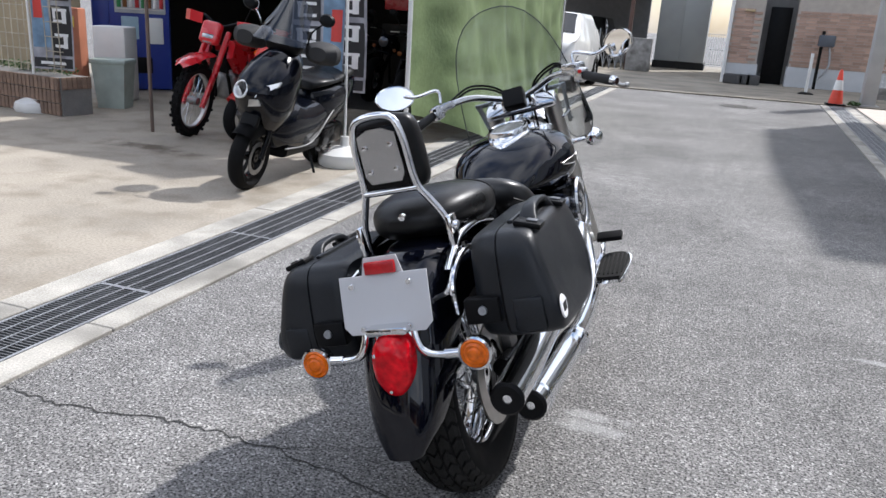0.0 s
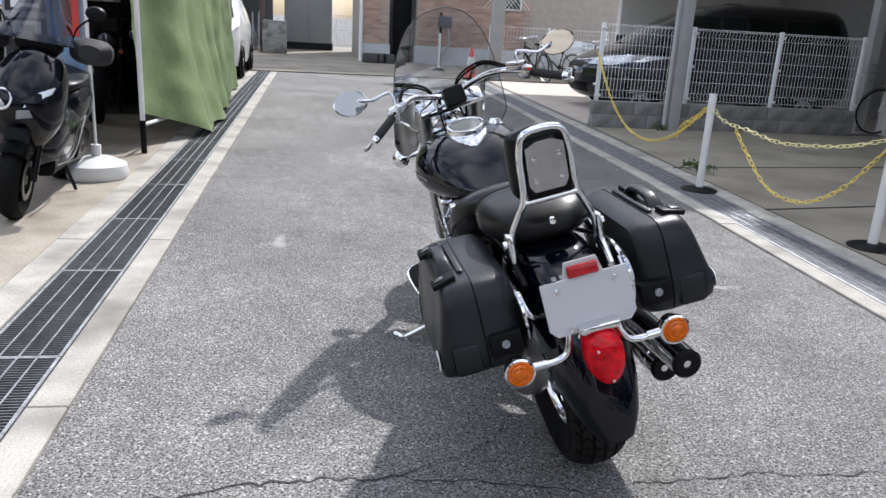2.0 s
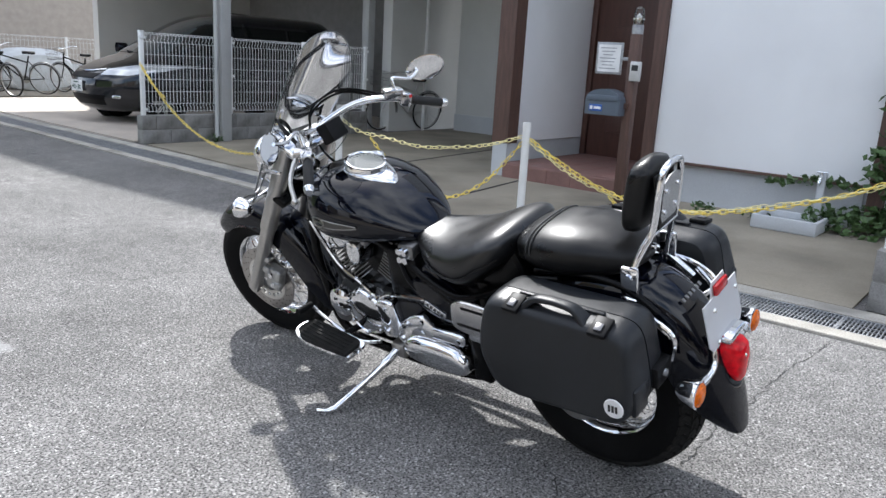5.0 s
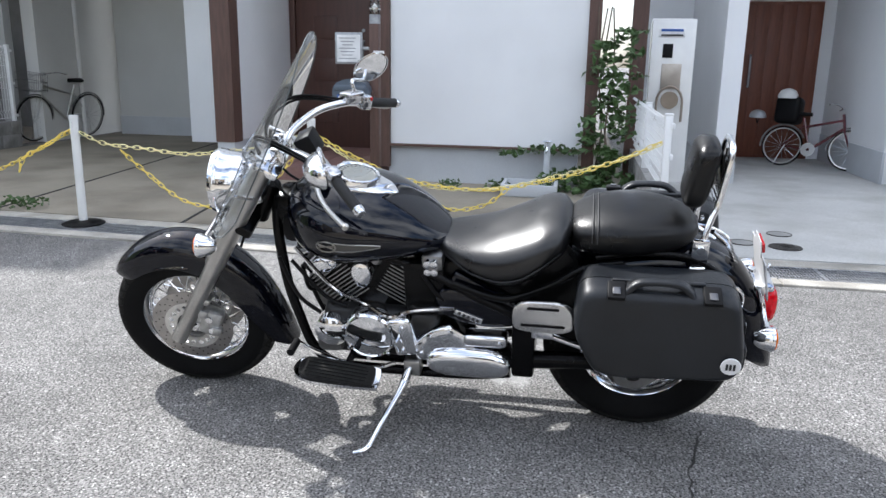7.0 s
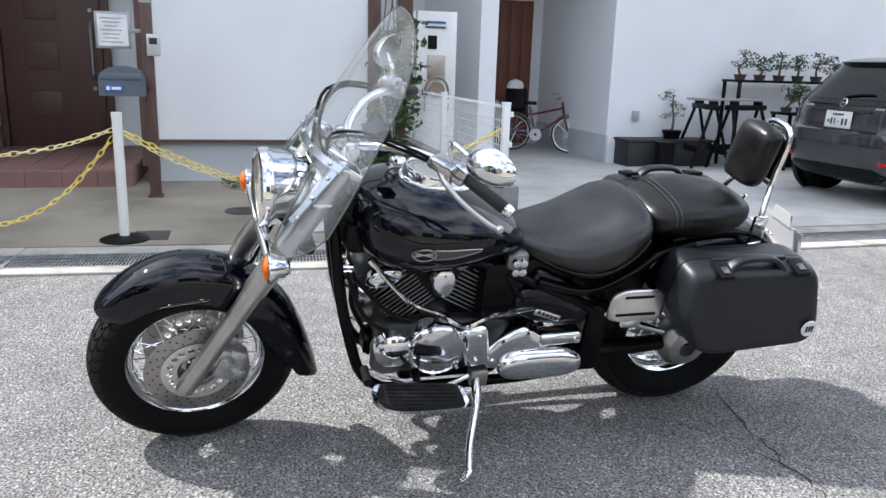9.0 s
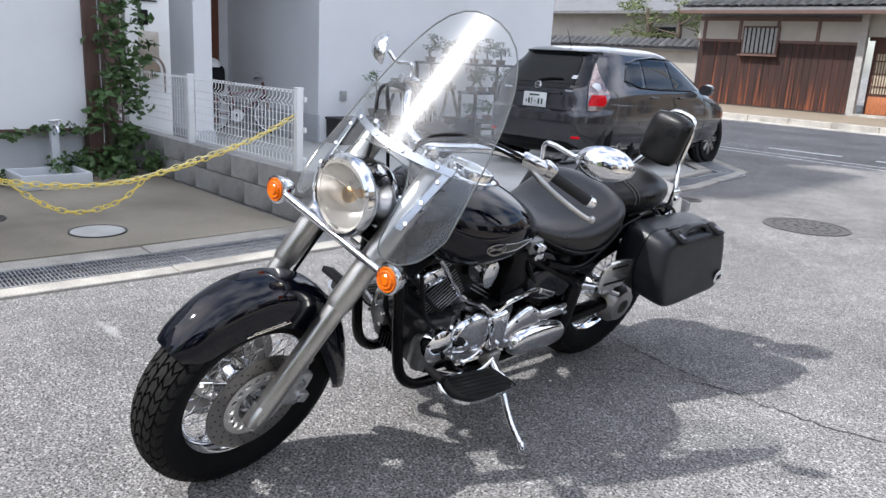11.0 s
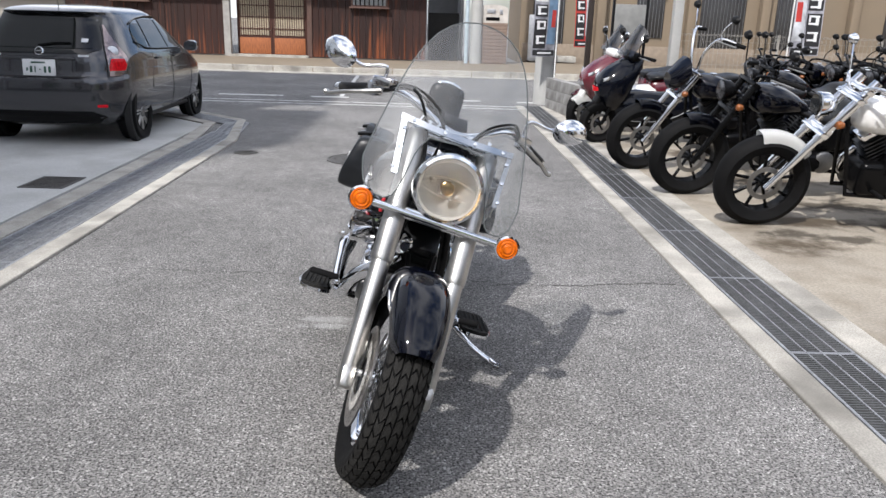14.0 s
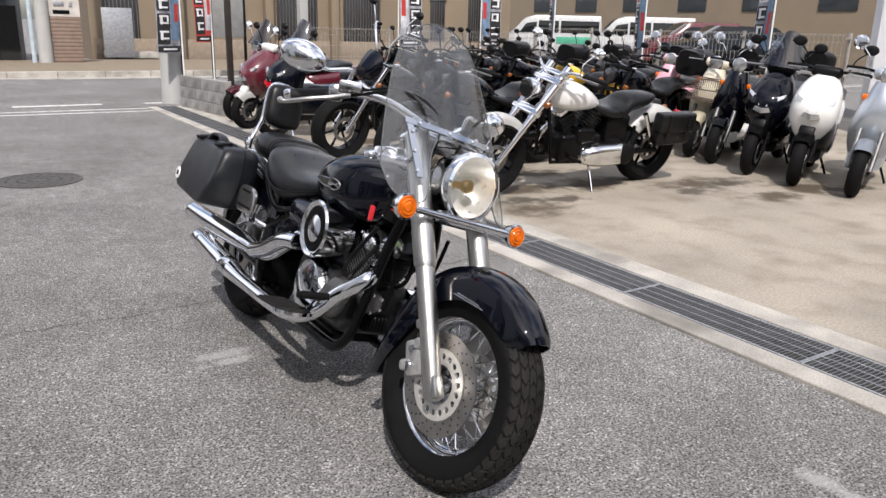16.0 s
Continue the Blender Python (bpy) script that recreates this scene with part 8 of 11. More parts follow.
scooter(from_front(-3.98, 7.05, -100, 1.2), PAINT_ORANGE_RED, "bright red retro scooter before the shop", "retro", wb=1.2, trim=PAINT_ORANGE_RED)


def dirt_bike(m, label):
    e = thing("dirt_bike", m @ pose(0, 0, 0, 0, -9, 0), label, "motorcycle")
    wb = 1.42
    for y, R, rim, w, nm in ((wb, 0.345, 0.265, 0.045, "front_wheel"), (0, 0.33, 0.225, 0.058, "rear_wheel")):
        h = part(nm, lathe(B(), [(0.012, -0.06), (0.04, -0.05), (0.04, 0.05), (0.012, 0.06)], (0, 0, 0), (1, 0, 0), 16), ALU_DARK, e)
        h.matrix_basis = Matrix.Translation((0, y, R))
        part("tyre", lathe(B(), [(rim, -w * 0.6), (R - 0.03, -w), (R - 0.008, -w * 0.6), (R - 0.008, w * 0.6), (R - 0.03, w), (rim, w * 0.6)], (0, 0, 0), (1, 0, 0), 40), RUBBER, h)
        bm = B()
        for k in range(36):
            a = k * math.tau / 36
            for x in ((-0.8, 0.0, 0.8) if k % 2 else (-0.45, 0.45)):
                box(bm, (x * w, 0, R - 0.006), (w * 0.5, 0.03, 0.018), 0.003, None, 1)
                bmesh.ops.rotate(bm, verts=bm.verts[-24:], cent=(0, 0, 0), matrix=Matrix.Rotation(a, 3, "X"))
        part("tread", bm, RUBBER, h)["kind"] = "stuff"
        part("rim", lathe(B(), [(rim, -w * 0.6), (rim - 0.014, -w * 0.4), (rim - 0.014, w * 0.4), (rim, w * 0.6)], (0, 0, 0), (1, 0, 0), 36), ALU, h)
        for k in range(24):
            a = k * math.tau / 24
            part("spoke", tube(B(), [(0.03 * (1 if k % 2 else -1), 0.035 * math.sin(a), 0.035 * math.cos(a)), (0, (rim - 0.015) * math.sin(a + 0.3), (rim - 0.015) * math.cos(a + 0.3))], 0.002, 4), CHROME, h)
    for s in (-1, 1):
        part("fork_leg", tube(B(), [(0.1 * s, wb + 0.01, 0.30), (0.1 * s, wb - 0.17, 0.62), (0.1 * s, wb - 0.36, 1.0)], [0.026, 0.03, 0.026], 12), PAINT_RED if s else ALU, e)
        part("fork_guard", box(B(), (0.125 * s, wb - 0.05, 0.47), (0.02, 0.06, 0.32), 0.01, pose(0, 0, 0, 27)), PAINT_RED, e)
        part("shroud", loft(B(), [[(s * (0.10 + o), y, z) for y, z in ((0.70, 0.80), (1.02, 0.90), (1.05, 0.76), (0.86, 0.60), (0.74, 0.66))] for o in (0.0, 0.06)]), PAINT_RED, e)
        part("side_panel", loft(B(), [[(s * (0.08 + o), y, z) for y, z in ((0.55, 0.78), (0.1, 0.86), (0.15, 0.66), (0.45, 0.58))] for o in (0.0, 0.03)]), PAINT_RED, e)
        part("grip", tube(B(), [(0.25 * s, wb - 0.46, 1.10), (0.39 * s, wb - 0.50, 1.09)], 0.018, 10), RUBBER, e)
        part("hand_guard", loft(B(), [[(s * x, y, z + h) for x, y, z in ((0.18, wb - 0.34, 1.08), (0.30, wb - 0.32, 1.09), (0.40, wb - 0.42, 1.08))] + [(s * x, y - 0.01, z + h) for x, y, z in ((0.40, wb - 0.42, 1.08), (0.30, wb - 0.32, 1.09), (0.18, wb - 0.34, 1.08))] for h in (-0.05, 0.05)]), PAINT_RED, e)
        part("frame_tube", tube(B(), [(0.05 * s, wb - 0.36, 0.88), (0.09 * s, 0.80, 0.32), (0.10 * s, 0.45, 0.32), (0.10 * s, 0.40, 0.72)], 0.018, 8), FRAME_BLACK, e)
    part("front_fender", loft(B(), [[(w * q, y, z - 0.03 * q * q) for q in (-1, -0.5, 0, 0.5, 1)] for y, z, w in ((wb - 0.22, 0.80, 0.08), (wb, 0.80, 0.10), (wb + 0.22, 0.75, 0.09), (wb + 0.32, 0.71, 0.04))], False, False), PAINT_RED, e)
    lampb = part("lamp_cowl", box(B(), (0, wb - 0.20, 0.98), (0.20, 0.10, 0.22), 0.04, pose(0, 0, 0, 20), 3), PAINT_RED, e)
    part("lamp", box(B(), (0, wb - 0.145, 0.93), (0.13, 0.03, 0.09), 0.02), mat_once("lamp_face", (0.45, 0.46, 0.47), 0.12, 0.7), lampb)
    part("handlebar", tube(B(), curve([(-0.38, wb - 0.5, 1.09), (-0.2, wb - 0.42, 1.11), (0, wb - 0.38, 1.04), (0.2, wb - 0.42, 1.11), (0.38, wb - 0.5, 1.09)], 4), 0.014, 10), FRAME_BLACK, e)
    part("seat", loft(B(), [oval(y, w, t, b, 3, 18) for y, w, t, b in ((0.80, 0.05, 0.90, 0.84), (0.6, 0.09, 0.90, 0.80), (0.2, 0.10, 0.90, 0.82), (-0.12, 0.08, 0.92, 0.86))]), PAINT_RED, e)
    part("rear_fender", loft(B(), [[(w * q, y, z - 0.03 * q * q) for q in (-1, -0.5, 0, 0.5, 1)] for y, z, w in ((0.15, 0.84, 0.09), (-0.15, 0.87, 0.09), (-0.42, 0.85, 0.07))], False, False), PAINT_RED, e)
    part("engine", box(B(), (0, 0.66, 0.44), (0.22, 0.30, 0.28), 0.05, None, 3), ALU_DARK, e)
    part("radiator", box(B(), (0, 0.98, 0.70), (0.2, 0.04, 0.20), 0.01), BLACK_PLASTIC, e)
    for s in (-1, 1):
        part("swing_arm", tube(B(), [(0.1 * s, 0.45, 0.38), (0.1 * s, 0, 0.33)], 0.025, 8), ALU, e)
    part("mirror", tube(B(), [(-0.22, wb - 0.42, 1.12), (-0.28, wb - 0.40, 1.28), (-0.36, wb - 0.40, 1.30)], [0.006, 0.006, 0.05], 10), BLACK_PLASTIC, e)
    part("side_stand", tube(B(), [(-0.08, 0.5, 0.33), (-0.24, 0.52, 0.04)], 0.012, 8), FRAME_BLACK, e)
    return e


dirt_bike(from_front(-4.55, 7.02, -82, 1.42), "red dirt motorcycle with knobbly tyres before the shop")


# ---- cars ----
def lerp_table(tab, y):
    xs = [t[0] for t in tab]
    return [float(np.interp(y, xs, [t[k] for t in tab])) for k in range(1, len(tab[0]))]


def car(m, paint, label, top, half, length, belt, wheels, R=0.31, sill=0.2, roof_in=0.80, name="car", glass=(), windscreen=None, rear=None, steps=60, wheel_mat=None):
    """A car facing +y, its middle over the origin. top: rows y, height; half: rows y, half-width."""
    e = thing(name, m, label, "car" if name == "car" else "van")

    def section(y):
        t, = lerp_table(top, y)
        w, = lerp_table(half, y)
        b = min(belt, t - 0.02)
        k = max(0.0, min(1.0, (t - belt) / 0.42))
        wr = w * (1 - (1 - roof_in) * k)
        return [(w * 0.82, sill), (w * 0.95, sill + 0.03), (w * 0.985, sill + 0.14), (w, sill + (b - sill) * 0.55), (w * 0.985, b - 0.05), (w * 0.965, b), (wr + (w * 0.965 - wr) * 0.5, b + (t - b) * 0.5), (wr, t - (t - b) * 0.16 - 0.005), (wr * 0.93, t - 0.022), (wr * 0.62, t - 0.003), (0, t + 0.012)]

    rings = []
    for y in np.linspace(-length / 2, length / 2, steps):
        s = section(y)
        rings.append([(x, y, z) for x, z in s] + [(-x, y, z) for x, z in s[-2::-1]])
    bm = loft(B(), rings)
    part("body", bm, paint, e, "", angle=35)

    def side_pt(y, u, off):
        s = section(y)
        (x0, z0), (x1, z1), (x2, z2) = s[5], s[6], s[7]
        x, z = (x0 + (x1 - x0) * u * 2, z0 + (z1 - z0) * u * 2) if u < 0.5 else (x1 + (x2 - x1) * (u - 0.5) * 2, z1 + (z2 - z1) * (u - 0.5) * 2)
        return x + off, z + off * 0.3

    for y0, y1, u0, u1, slant0, slant1 in glass:
        for sgn in (-1, 1):
            cols_ = []
            for k in range(9):
                q = k / 8
                col = []
                for u in np.linspace(u0, u1, 5):
                    f = (u - u0) / (u1 - u0)
                    y = (y0 + slant0 * f) * (1 - q) + (y1 + slant1 * f) * q
                    x, z = side_pt(y, u, 0.006)
                    col.append((x * sgn, y, z))
                cols_.append(col)
            part("side_window", loft(B(), cols_, False, False), CAR_GLASS, e, "dark tinted side window")
    for nm, rng_, wid in (("windscreen", windscreen, 0.86), ("rear_window", rear, 0.86)):
        if not rng_:
            continue
        rows_ = []
        for y in np.linspace(rng_[0], rng_[1], 9):
            s = section(y)
            t = s[10][1]
            xw = s[8][0] * wid / 0.93
            d = 0.008
            sg = 1 if nm == "windscreen" else -1
            rows_.append([(xw * q, y + sg * d * 1.2, t - 0.018 * q * q * q * q - 0.014 * q * q + d) for q in np.linspace(-1, 1, 13)])
        part(nm, loft(B(), rows_, False, False), CAR_GLASS, e, "dark tinted glass")
    for y in wheels:
        w, = lerp_table(half, y)
        for sgn in (-1, 1):
            # Black disc on the flank painted for the arch's shade, with its lip.
            arch = part("wheel_arch", lathe(B(), [(0, 0.0), (R + 0.05, 0.0), (R + 0.058, 0.012), (R + 0.075, 0.004), (R + 0.078, -0.03)], (sgn * (w * 0.99), y, R + 0.015), (sgn, 0, 0), 40), BLACK_PLASTIC, e)
            wh = part("wheel", lathe(B(), [(0.02, 0.01), (0.055, 0.012), (0.06, 0.0)], (0, 0, 0), (sgn, 0, 0), 20), wheel_mat or ALU_DARK, e)
            wh.matrix_basis = Matrix.Translation((sgn * (w + 0.015), y, R))
            part("tyre", lathe(B(), [(R * 0.66, 0.0), (R * 0.72, 0.018), (R * 0.93, 0.02), (R, -0.01), (R, -0.18), (R * 0.9, -0.2)], (0, 0, 0), (sgn, 0, 0), 44), RUBBER, wh, "black tyre")
            part("rim", lathe(B(), [(R * 0.67, 0.004), (R * 0.64, 0.006), (R * 0.60, -0.05), (0, -0.06)], (0, 0, 0), (sgn, 0, 0), 36), FRAME_BLACK, wh)
            for k in range(9):
                part("spoke", box(B(), (-0.012 * sgn, 0, R * 0.34), (0.02, 0.026, R * 0.62), 0.004, None, 1), wheel_mat or ALU_DARK, wh, "", Matrix.Rotation(k * math.tau / 9, 4, "X"))
    return e


def plate(parent, c, w, h, yaw=0, pitch=0):
    """A number plate whose writing is bars."""
    p = part("number_plate", box(B(), (0, 0, 0), (w, 0.008, h), 0.003), WHITE_INK, parent, "white number plate", Matrix.Translation(c) @ pose(0, 0, 0, pitch, 0, yaw))
    for x, z, bw, bh in ((-0.02, 0.05, 0.42, 0.10), (-0.36, -0.02, 0.05, 0.2), (-0.24, -0.02, 0.07, 0.38), (-0.12, -0.02, 0.035, 0.38), (0.03, -0.02, 0.06, 0.05), (0.18, -0.02, 0.07, 0.38), (0.32, -0.02, 0.07, 0.38)):
        part("plate_bar", box(B(), (x * w, -0.006, z / 0.1 * h * 0.6), (bw * w, 0.004, bh * h)), GREEN_INK, p, "", Matrix.Translation(c) @ pose(0, 0, 0, pitch, 0, yaw))
    return p


def shaped_car(name, m, paint, label, category, rows, yc, wheels, R, er=5.0, ef=5.2, levels=46, ky=1.0):
    """A car facing +y built of level outlines: rows of height, half-width, nose y, tail y, all lengths times ky. Returns it with its skin functions."""
    e = thing(name, m, label, category)
    zs = [r[0] for r in rows]

    def row(z):
        return [float(np.interp(z, zs, [r[k] for r in rows])) for k in (1, 2, 3)]

    def skin(t, z, off=0.0):
        """A point of the skin at the angle t (0: right flank, -90: tail) and height z."""
        w, yf, yr = row(z)
        c, q = math.cos(radians(t)), math.sin(radians(t))
        ex = er if q < 0 else ef
        h = (yf - yc) if q > 0 else (yc - yr)
        k = 1 + off / w
        return Vector((w * k * math.copysign(abs(c) ** (2 / ex), c), (yc + h * math.copysign(abs(q) ** (2 / ex), q)) * ky + off * q, z))

    def flank(s, y, z, off=0.0):
        w, yf, yr = row(z)
        ex, h = (ef, yf - yc) if y > yc else (er, yc - yr)
        return Vector((s * (w * max(0.0, 1 - min(1.0, abs(y - yc) / h) ** ex) ** (1 / ex) + off), y * ky, z + off * 0.35))

    def tail(x, z, off=0.0):
        w, yf, yr = row(z)
        return Vector((x, (yc - (yc - yr) * max(0.0, 1 - min(1.0, abs(x) / w) ** er) ** (1 / er)) * ky - off, z + off * 0.3))

    def nose(x, z, off=0.0):
        w, yf, yr = row(z)
        return Vector((x, (yc + (yf - yc) * max(0.0, 1 - min(1.0, abs(x) / w) ** ef) ** (1 / ef)) * ky + off, z + off * 0.5))

    rings = []
    for z in np.linspace(zs[0], zs[-1], levels):
        rings.append([skin(k * 5.0, float(z)) for k in range(72)])
    part("body", loft(B(), rings), paint, e, "", angle=32)
    for y in wheels:
        w = flank(1, y, R).x
        for sgn in (-1, 1):
            # The arch isn't cut out: this black disc supplies its shade.
            part("wheel_arch", lathe(B(), [(0, 0.0), (R + 0.045, 0.0), (R + 0.05, 0.008), (R + 0.062, 0.002), (R + 0.064, -0.06)], (sgn * (w - 0.002), y * ky, R + 0.012), (sgn, 0, 0), 44), GAP_SHADE, e)
            wh = part("wheel", lathe(B(), [(0.02, 0.01), (0.055, 0.012), (0.06, 0.0)], (0, 0, 0), (sgn, 0, 0), 20), ALU_DARK, e)
            wh.matrix_basis = Matrix.Translation((sgn * (w + 0.006), y * ky, R))
            part("tyre", lathe(B(), [(R * 0.68, 0.0), (R * 0.74, 0.014), (R * 0.93, 0.016), (R, -0.012), (R, -0.17), (R * 0.9, -0.19)], (0, 0, 0), (sgn, 0, 0), 44), RUBBER, wh, "black tyre")
            part("rim", lathe(B(), [(R * 0.69, 0.004), (R * 0.655, 0.008), (R * 0.63, -0.04), (0, -0.06)], (0, 0, 0), (sgn, 0, 0), 36), FRAME_BLACK, wh)
            for k in range(16):
                part("spoke", box(B(), (-0.010 * sgn, 0.016 * (1 if k % 2 else -1), R * 0.37), (0.018, 0.017, R * 0.58), 0.004, None, 1), ALU, wh, "", Matrix.Rotation((k // 2) * math.tau / 8, 4, "X"))
    return e, skin, flank, tail, nose


def patch(name, f, a_rows, zr, mat_, parent, label="", n=12, off=0.006):
    """A panel lying on a skin function f(a, z, off): rows of height, first and last a."""
    zz = [r[0] for r in a_rows]
    grid = []
    for z in np.linspace(zr[0], zr[1], 10):
        a0, a1 = (float(np.interp(z, zz, [r[k] for r in a_rows])) for k in (1, 2))
        grid.append([f(a0 + (a1 - a0) * q / n, float(z), off) for q in range(n + 1)])
    return part(name, loft(B(), grid, False, False), mat_, parent, label, angle=60)


GREEN_INK = mat("dark_green_ink", (0.02, 0.07, 0.045), 0.5)
hatch, skin, flank, tail, nose = shaped_car("car", pose(3.37, -2.90, 0.016, 0, 0, 182) @ Matrix.Scale(0.94, 4), PAINT_GREY, "dark metallic grey hatchback car parked on the pale drive", "car",
    [(0.19, 0.66, 1.80, -1.72), (0.24, 0.76, 1.90, -1.86), (0.32, 0.815, 1.97, -1.95), (0.45, 0.842, 2.0, -1.985), (0.58, 0.848, 2.0, -1.995), (0.67, 0.846, 1.97, -1.99), (0.705, 0.844, 1.94, -1.975), (0.725, 0.842, 1.92, -1.925), (0.80, 0.836, 1.74, -1.915), (0.88, 0.828, 1.45, -1.905), (0.95, 0.808, 1.18, -1.885), (0.99, 0.785, 1.05, -1.855), (1.10, 0.735, 0.82, -1.755), (1.22, 0.675, 0.56, -1.645), (1.32, 0.615, 0.32, -1.545), (1.345, 0.60, 0.24, -1.545), (1.36, 0.59, 0.20, -1.60), (1.385, 0.56, 0.10, -1.56), (1.41, 0.50, -0.02, -1.40), (1.43, 0.41, -0.18, -1.18), (1.445, 0.24, -0.38, -0.85), (1.448, 0.06, -0.55, -0.65)],
    -0.45, (-1.28, 1.27), 0.31, ky=0.925)
for s in (-1, 1):
    side = lambda y, z, off, s=s: flank(s, y, z, off)
    patch("side_window", side, [(1.0, -1.12, -0.82), (1.06, -1.20, -0.80), (1.20, -1.10, -0.74), (1.255, -0.98, -0.74)], (1.0, 1.255), CAR_GLASS, hatch, "dark tinted quarter window")
    patch("side_window", side, [(0.975, -0.74, -0.06), (1.30, -0.68, -0.10)], (0.975, 1.30), CAR_GLASS, hatch, "dark tinted rear door window")
    patch("side_window", side, [(0.965, -0.02, 0.92), (1.0, -0.02, 0.86), (1.30, -0.05, 0.26)], (0.965, 1.30), CAR_GLASS, hatch, "dark tinted front door window")
    part("window_trim", tube(B(), [flank(s, y, z, 0.008) for y, z in [(-1.20, 1.06), (-0.9, 0.985), (-0.4, 0.965), (0.3, 0.957), (0.92, 0.957)]], 0.008, 6), BLACK_PLASTIC, hatch)
    part("rain_visor", tube(B(), [flank(s, y, z, 0.014) for y, z in [(-1.05, 1.25), (-0.8, 1.30), (-0.4, 1.33), (0.0, 1.325), (0.28, 1.30), (0.55, 1.18), (0.84, 1.03)]], 0.011, 6), CAR_GLASS, hatch, "smoked rain visor")
    part("door_gap", tube(B(), [flank(s, -0.04, 0.27 + 0.07 * k, 0.0015) for k in range(10)], 0.0035, 5), BLACK_INK, hatch)
    part("door_gap", tube(B(), [flank(s, 0.90 - 0.02 * abs(k - 5), 0.27 + 0.07 * k, 0.0015) for k in range(10)], 0.0035, 5), BLACK_INK, hatch)
    part("door_gap", tube(B(), [flank(s, y, z, 0.0015) for y, z in [(-0.78, 0.94), (-0.80, 0.80), (-0.88, 0.66), (-0.92, 0.55)]], 0.0035, 5), BLACK_INK, hatch)
    part("body_crease", tube(B(), [flank(s, -1.55 + 0.24 * k, 0.80 - 0.008 * k, 0.0) for k in range(11)], 0.007, 6), PAINT_GREY, hatch)
    part("sill_strip", tube(B(), [flank(s, -0.9 + 0.2 * k, 0.235, 0.0) for k in range(10)], 0.028, 8), BLACK_PLASTIC, hatch)
    for y in (-0.58, 0.16):
        p = flank(s, y, 0.87, 0.012)
        part("door_handle", box(B(), p, (0.026, 0.17, 0.028), 0.010), PAINT_GREY, hatch)
    part("side_mirror", loft(B(), [oval(0.65 + y, w, 1.04 + a, 0.91 + b, 2.4, 16, cx=s * 0.90) for y, w, a, b in ((-0.05, 0.085, 0.0, 0.0), (0.02, 0.09, 0.01, -0.005), (0.09, 0.06, -0.02, 0.02))]), PAINT_GREY, hatch)
    # tail lamp wrapped round the corner, clear above with a red band
    wrap = lambda a, z, off, s=s: Vector((s * skin(a, z, off).x, *skin(a, z, off)[1:]))
    tl_ = patch("tail_lamp", wrap, [(0.725, -56, -42), (0.80, -57, -33), (0.90, -57, -30), (1.0, -57, -36), (1.14, -56, -48), (1.24, -55, -53)], (0.725, 1.24), mat_once("clear_lamp_cluster", (0.30, 0.24, 0.24), 0.14, 0.75, var=0.3, scale=30, coat=0.6), hatch, "clear tail lamp with a red band", off=0.014)
    patch("red_lens", wrap, [(0.78, -56, -37), (0.83, -56, -34), (0.90, -53, -36)], (0.78, 0.90), RED_LENS, tl_, "red stop lens band", off=0.020)
    part("round_lens", lathe(B(), [(0, 0.020), (0.046, 0.016), (0.060, 0.004), (0.064, -0.02)], wrap(-48, 0.97, 0.0), (s * 0.6, -1, 0.3), 24), mat_once("bright_lamp", (0.62, 0.64, 0.66), 0.1, 0.5), tl_, "round clear signal lens")
    part("lamp_edge", tube(B(), [wrap(-57.5, 0.72 + 0.052 * k, 0.016) for k in range(11)], 0.005, 6), BLACK_INK, tl_)
    part("tailgate_gap", tube(B(), [tail(s * x, z, 0.002) for x, z in [(0.0, 0.715), (0.4, 0.715), (0.60, 0.728)]], 0.005, 5), BLACK_INK, hatch)
    part("badge_bar", box(B(), tail(s * 0.44, 0.925, 0.004), (0.11, 0.004, 0.02), 0, pose(0, 0, 0, -8)), CHROME, hatch)
    patch("headlamp", lambda a, z, off, s=s: Vector((s * nose(a, z, off).x, *nose(a, z, off)[1:])), [(0.62, 0.42, 0.74), (0.74, 0.55, 0.78)], (0.62, 0.74), mat_once("bright_lamp", (0.62, 0.64, 0.66), 0.1, 0.5), hatch)
patch("rear_window", tail, [(1.0, -0.60, 0.60), (1.335, -0.515, 0.515)], (1.0, 1.335), CAR_GLASS, hatch, "dark tinted rear window")
patch("lower_glass", tail, [(0.945, -0.46, 0.46), (0.995, -0.60, 0.60)], (0.945, 0.995), CAR_GLASS, hatch, "black lower edge of the rear window", off=0.005)
patch("windscreen", nose, [(1.0, -0.70, 0.70), (1.36, -0.50, 0.50)], (1.0, 1.36), CAR_GLASS, hatch, "dark tinted glass")
patch("bumper_skirt", tail, [(0.22, -0.50, 0.50), (0.30, -0.62, 0.62), (0.36, -0.50, 0.50)], (0.22, 0.36), BLACK_PLASTIC, hatch, "black lower bumper", off=0.008)
for q in (-1, 1):
    part("bumper_reflector", box(B(), tail(q * 0.60, 0.42, 0.004), (0.10, 0.02, 0.03), 0.006, pose(0, 0, 0, 0, 0, 22 * q)), RED_LENS, hatch)
part("plate_garnish", box(B(), tail(0, 0.895, 0.012), (0.72, 0.03, 0.03), 0.010), PAINT_GREY, hatch)
plate(hatch, tail(0, 0.80, 0.012), 0.33, 0.165, 0, -4)
part("maker_emblem", lathe(B(), [(0.036, 0), (0.044, 0.004), (0.036, 0.008)], tail(0, 0.965, 0.008), (0, -1, 0.35), 24, True), CHROME, hatch)
part("emblem_bar", box(B(), tail(0, 0.965, 0.012), (0.05, 0.006, 0.008), 0.002), CHROME, hatch)
part("wiper", tube(B(), [tail(-0.02, 1.02, 0.016), tail(0.14, 1.045, 0.02), tail(0.30, 1.05, 0.018)], 0.009, 6), BLACK_PLASTIC, hatch)
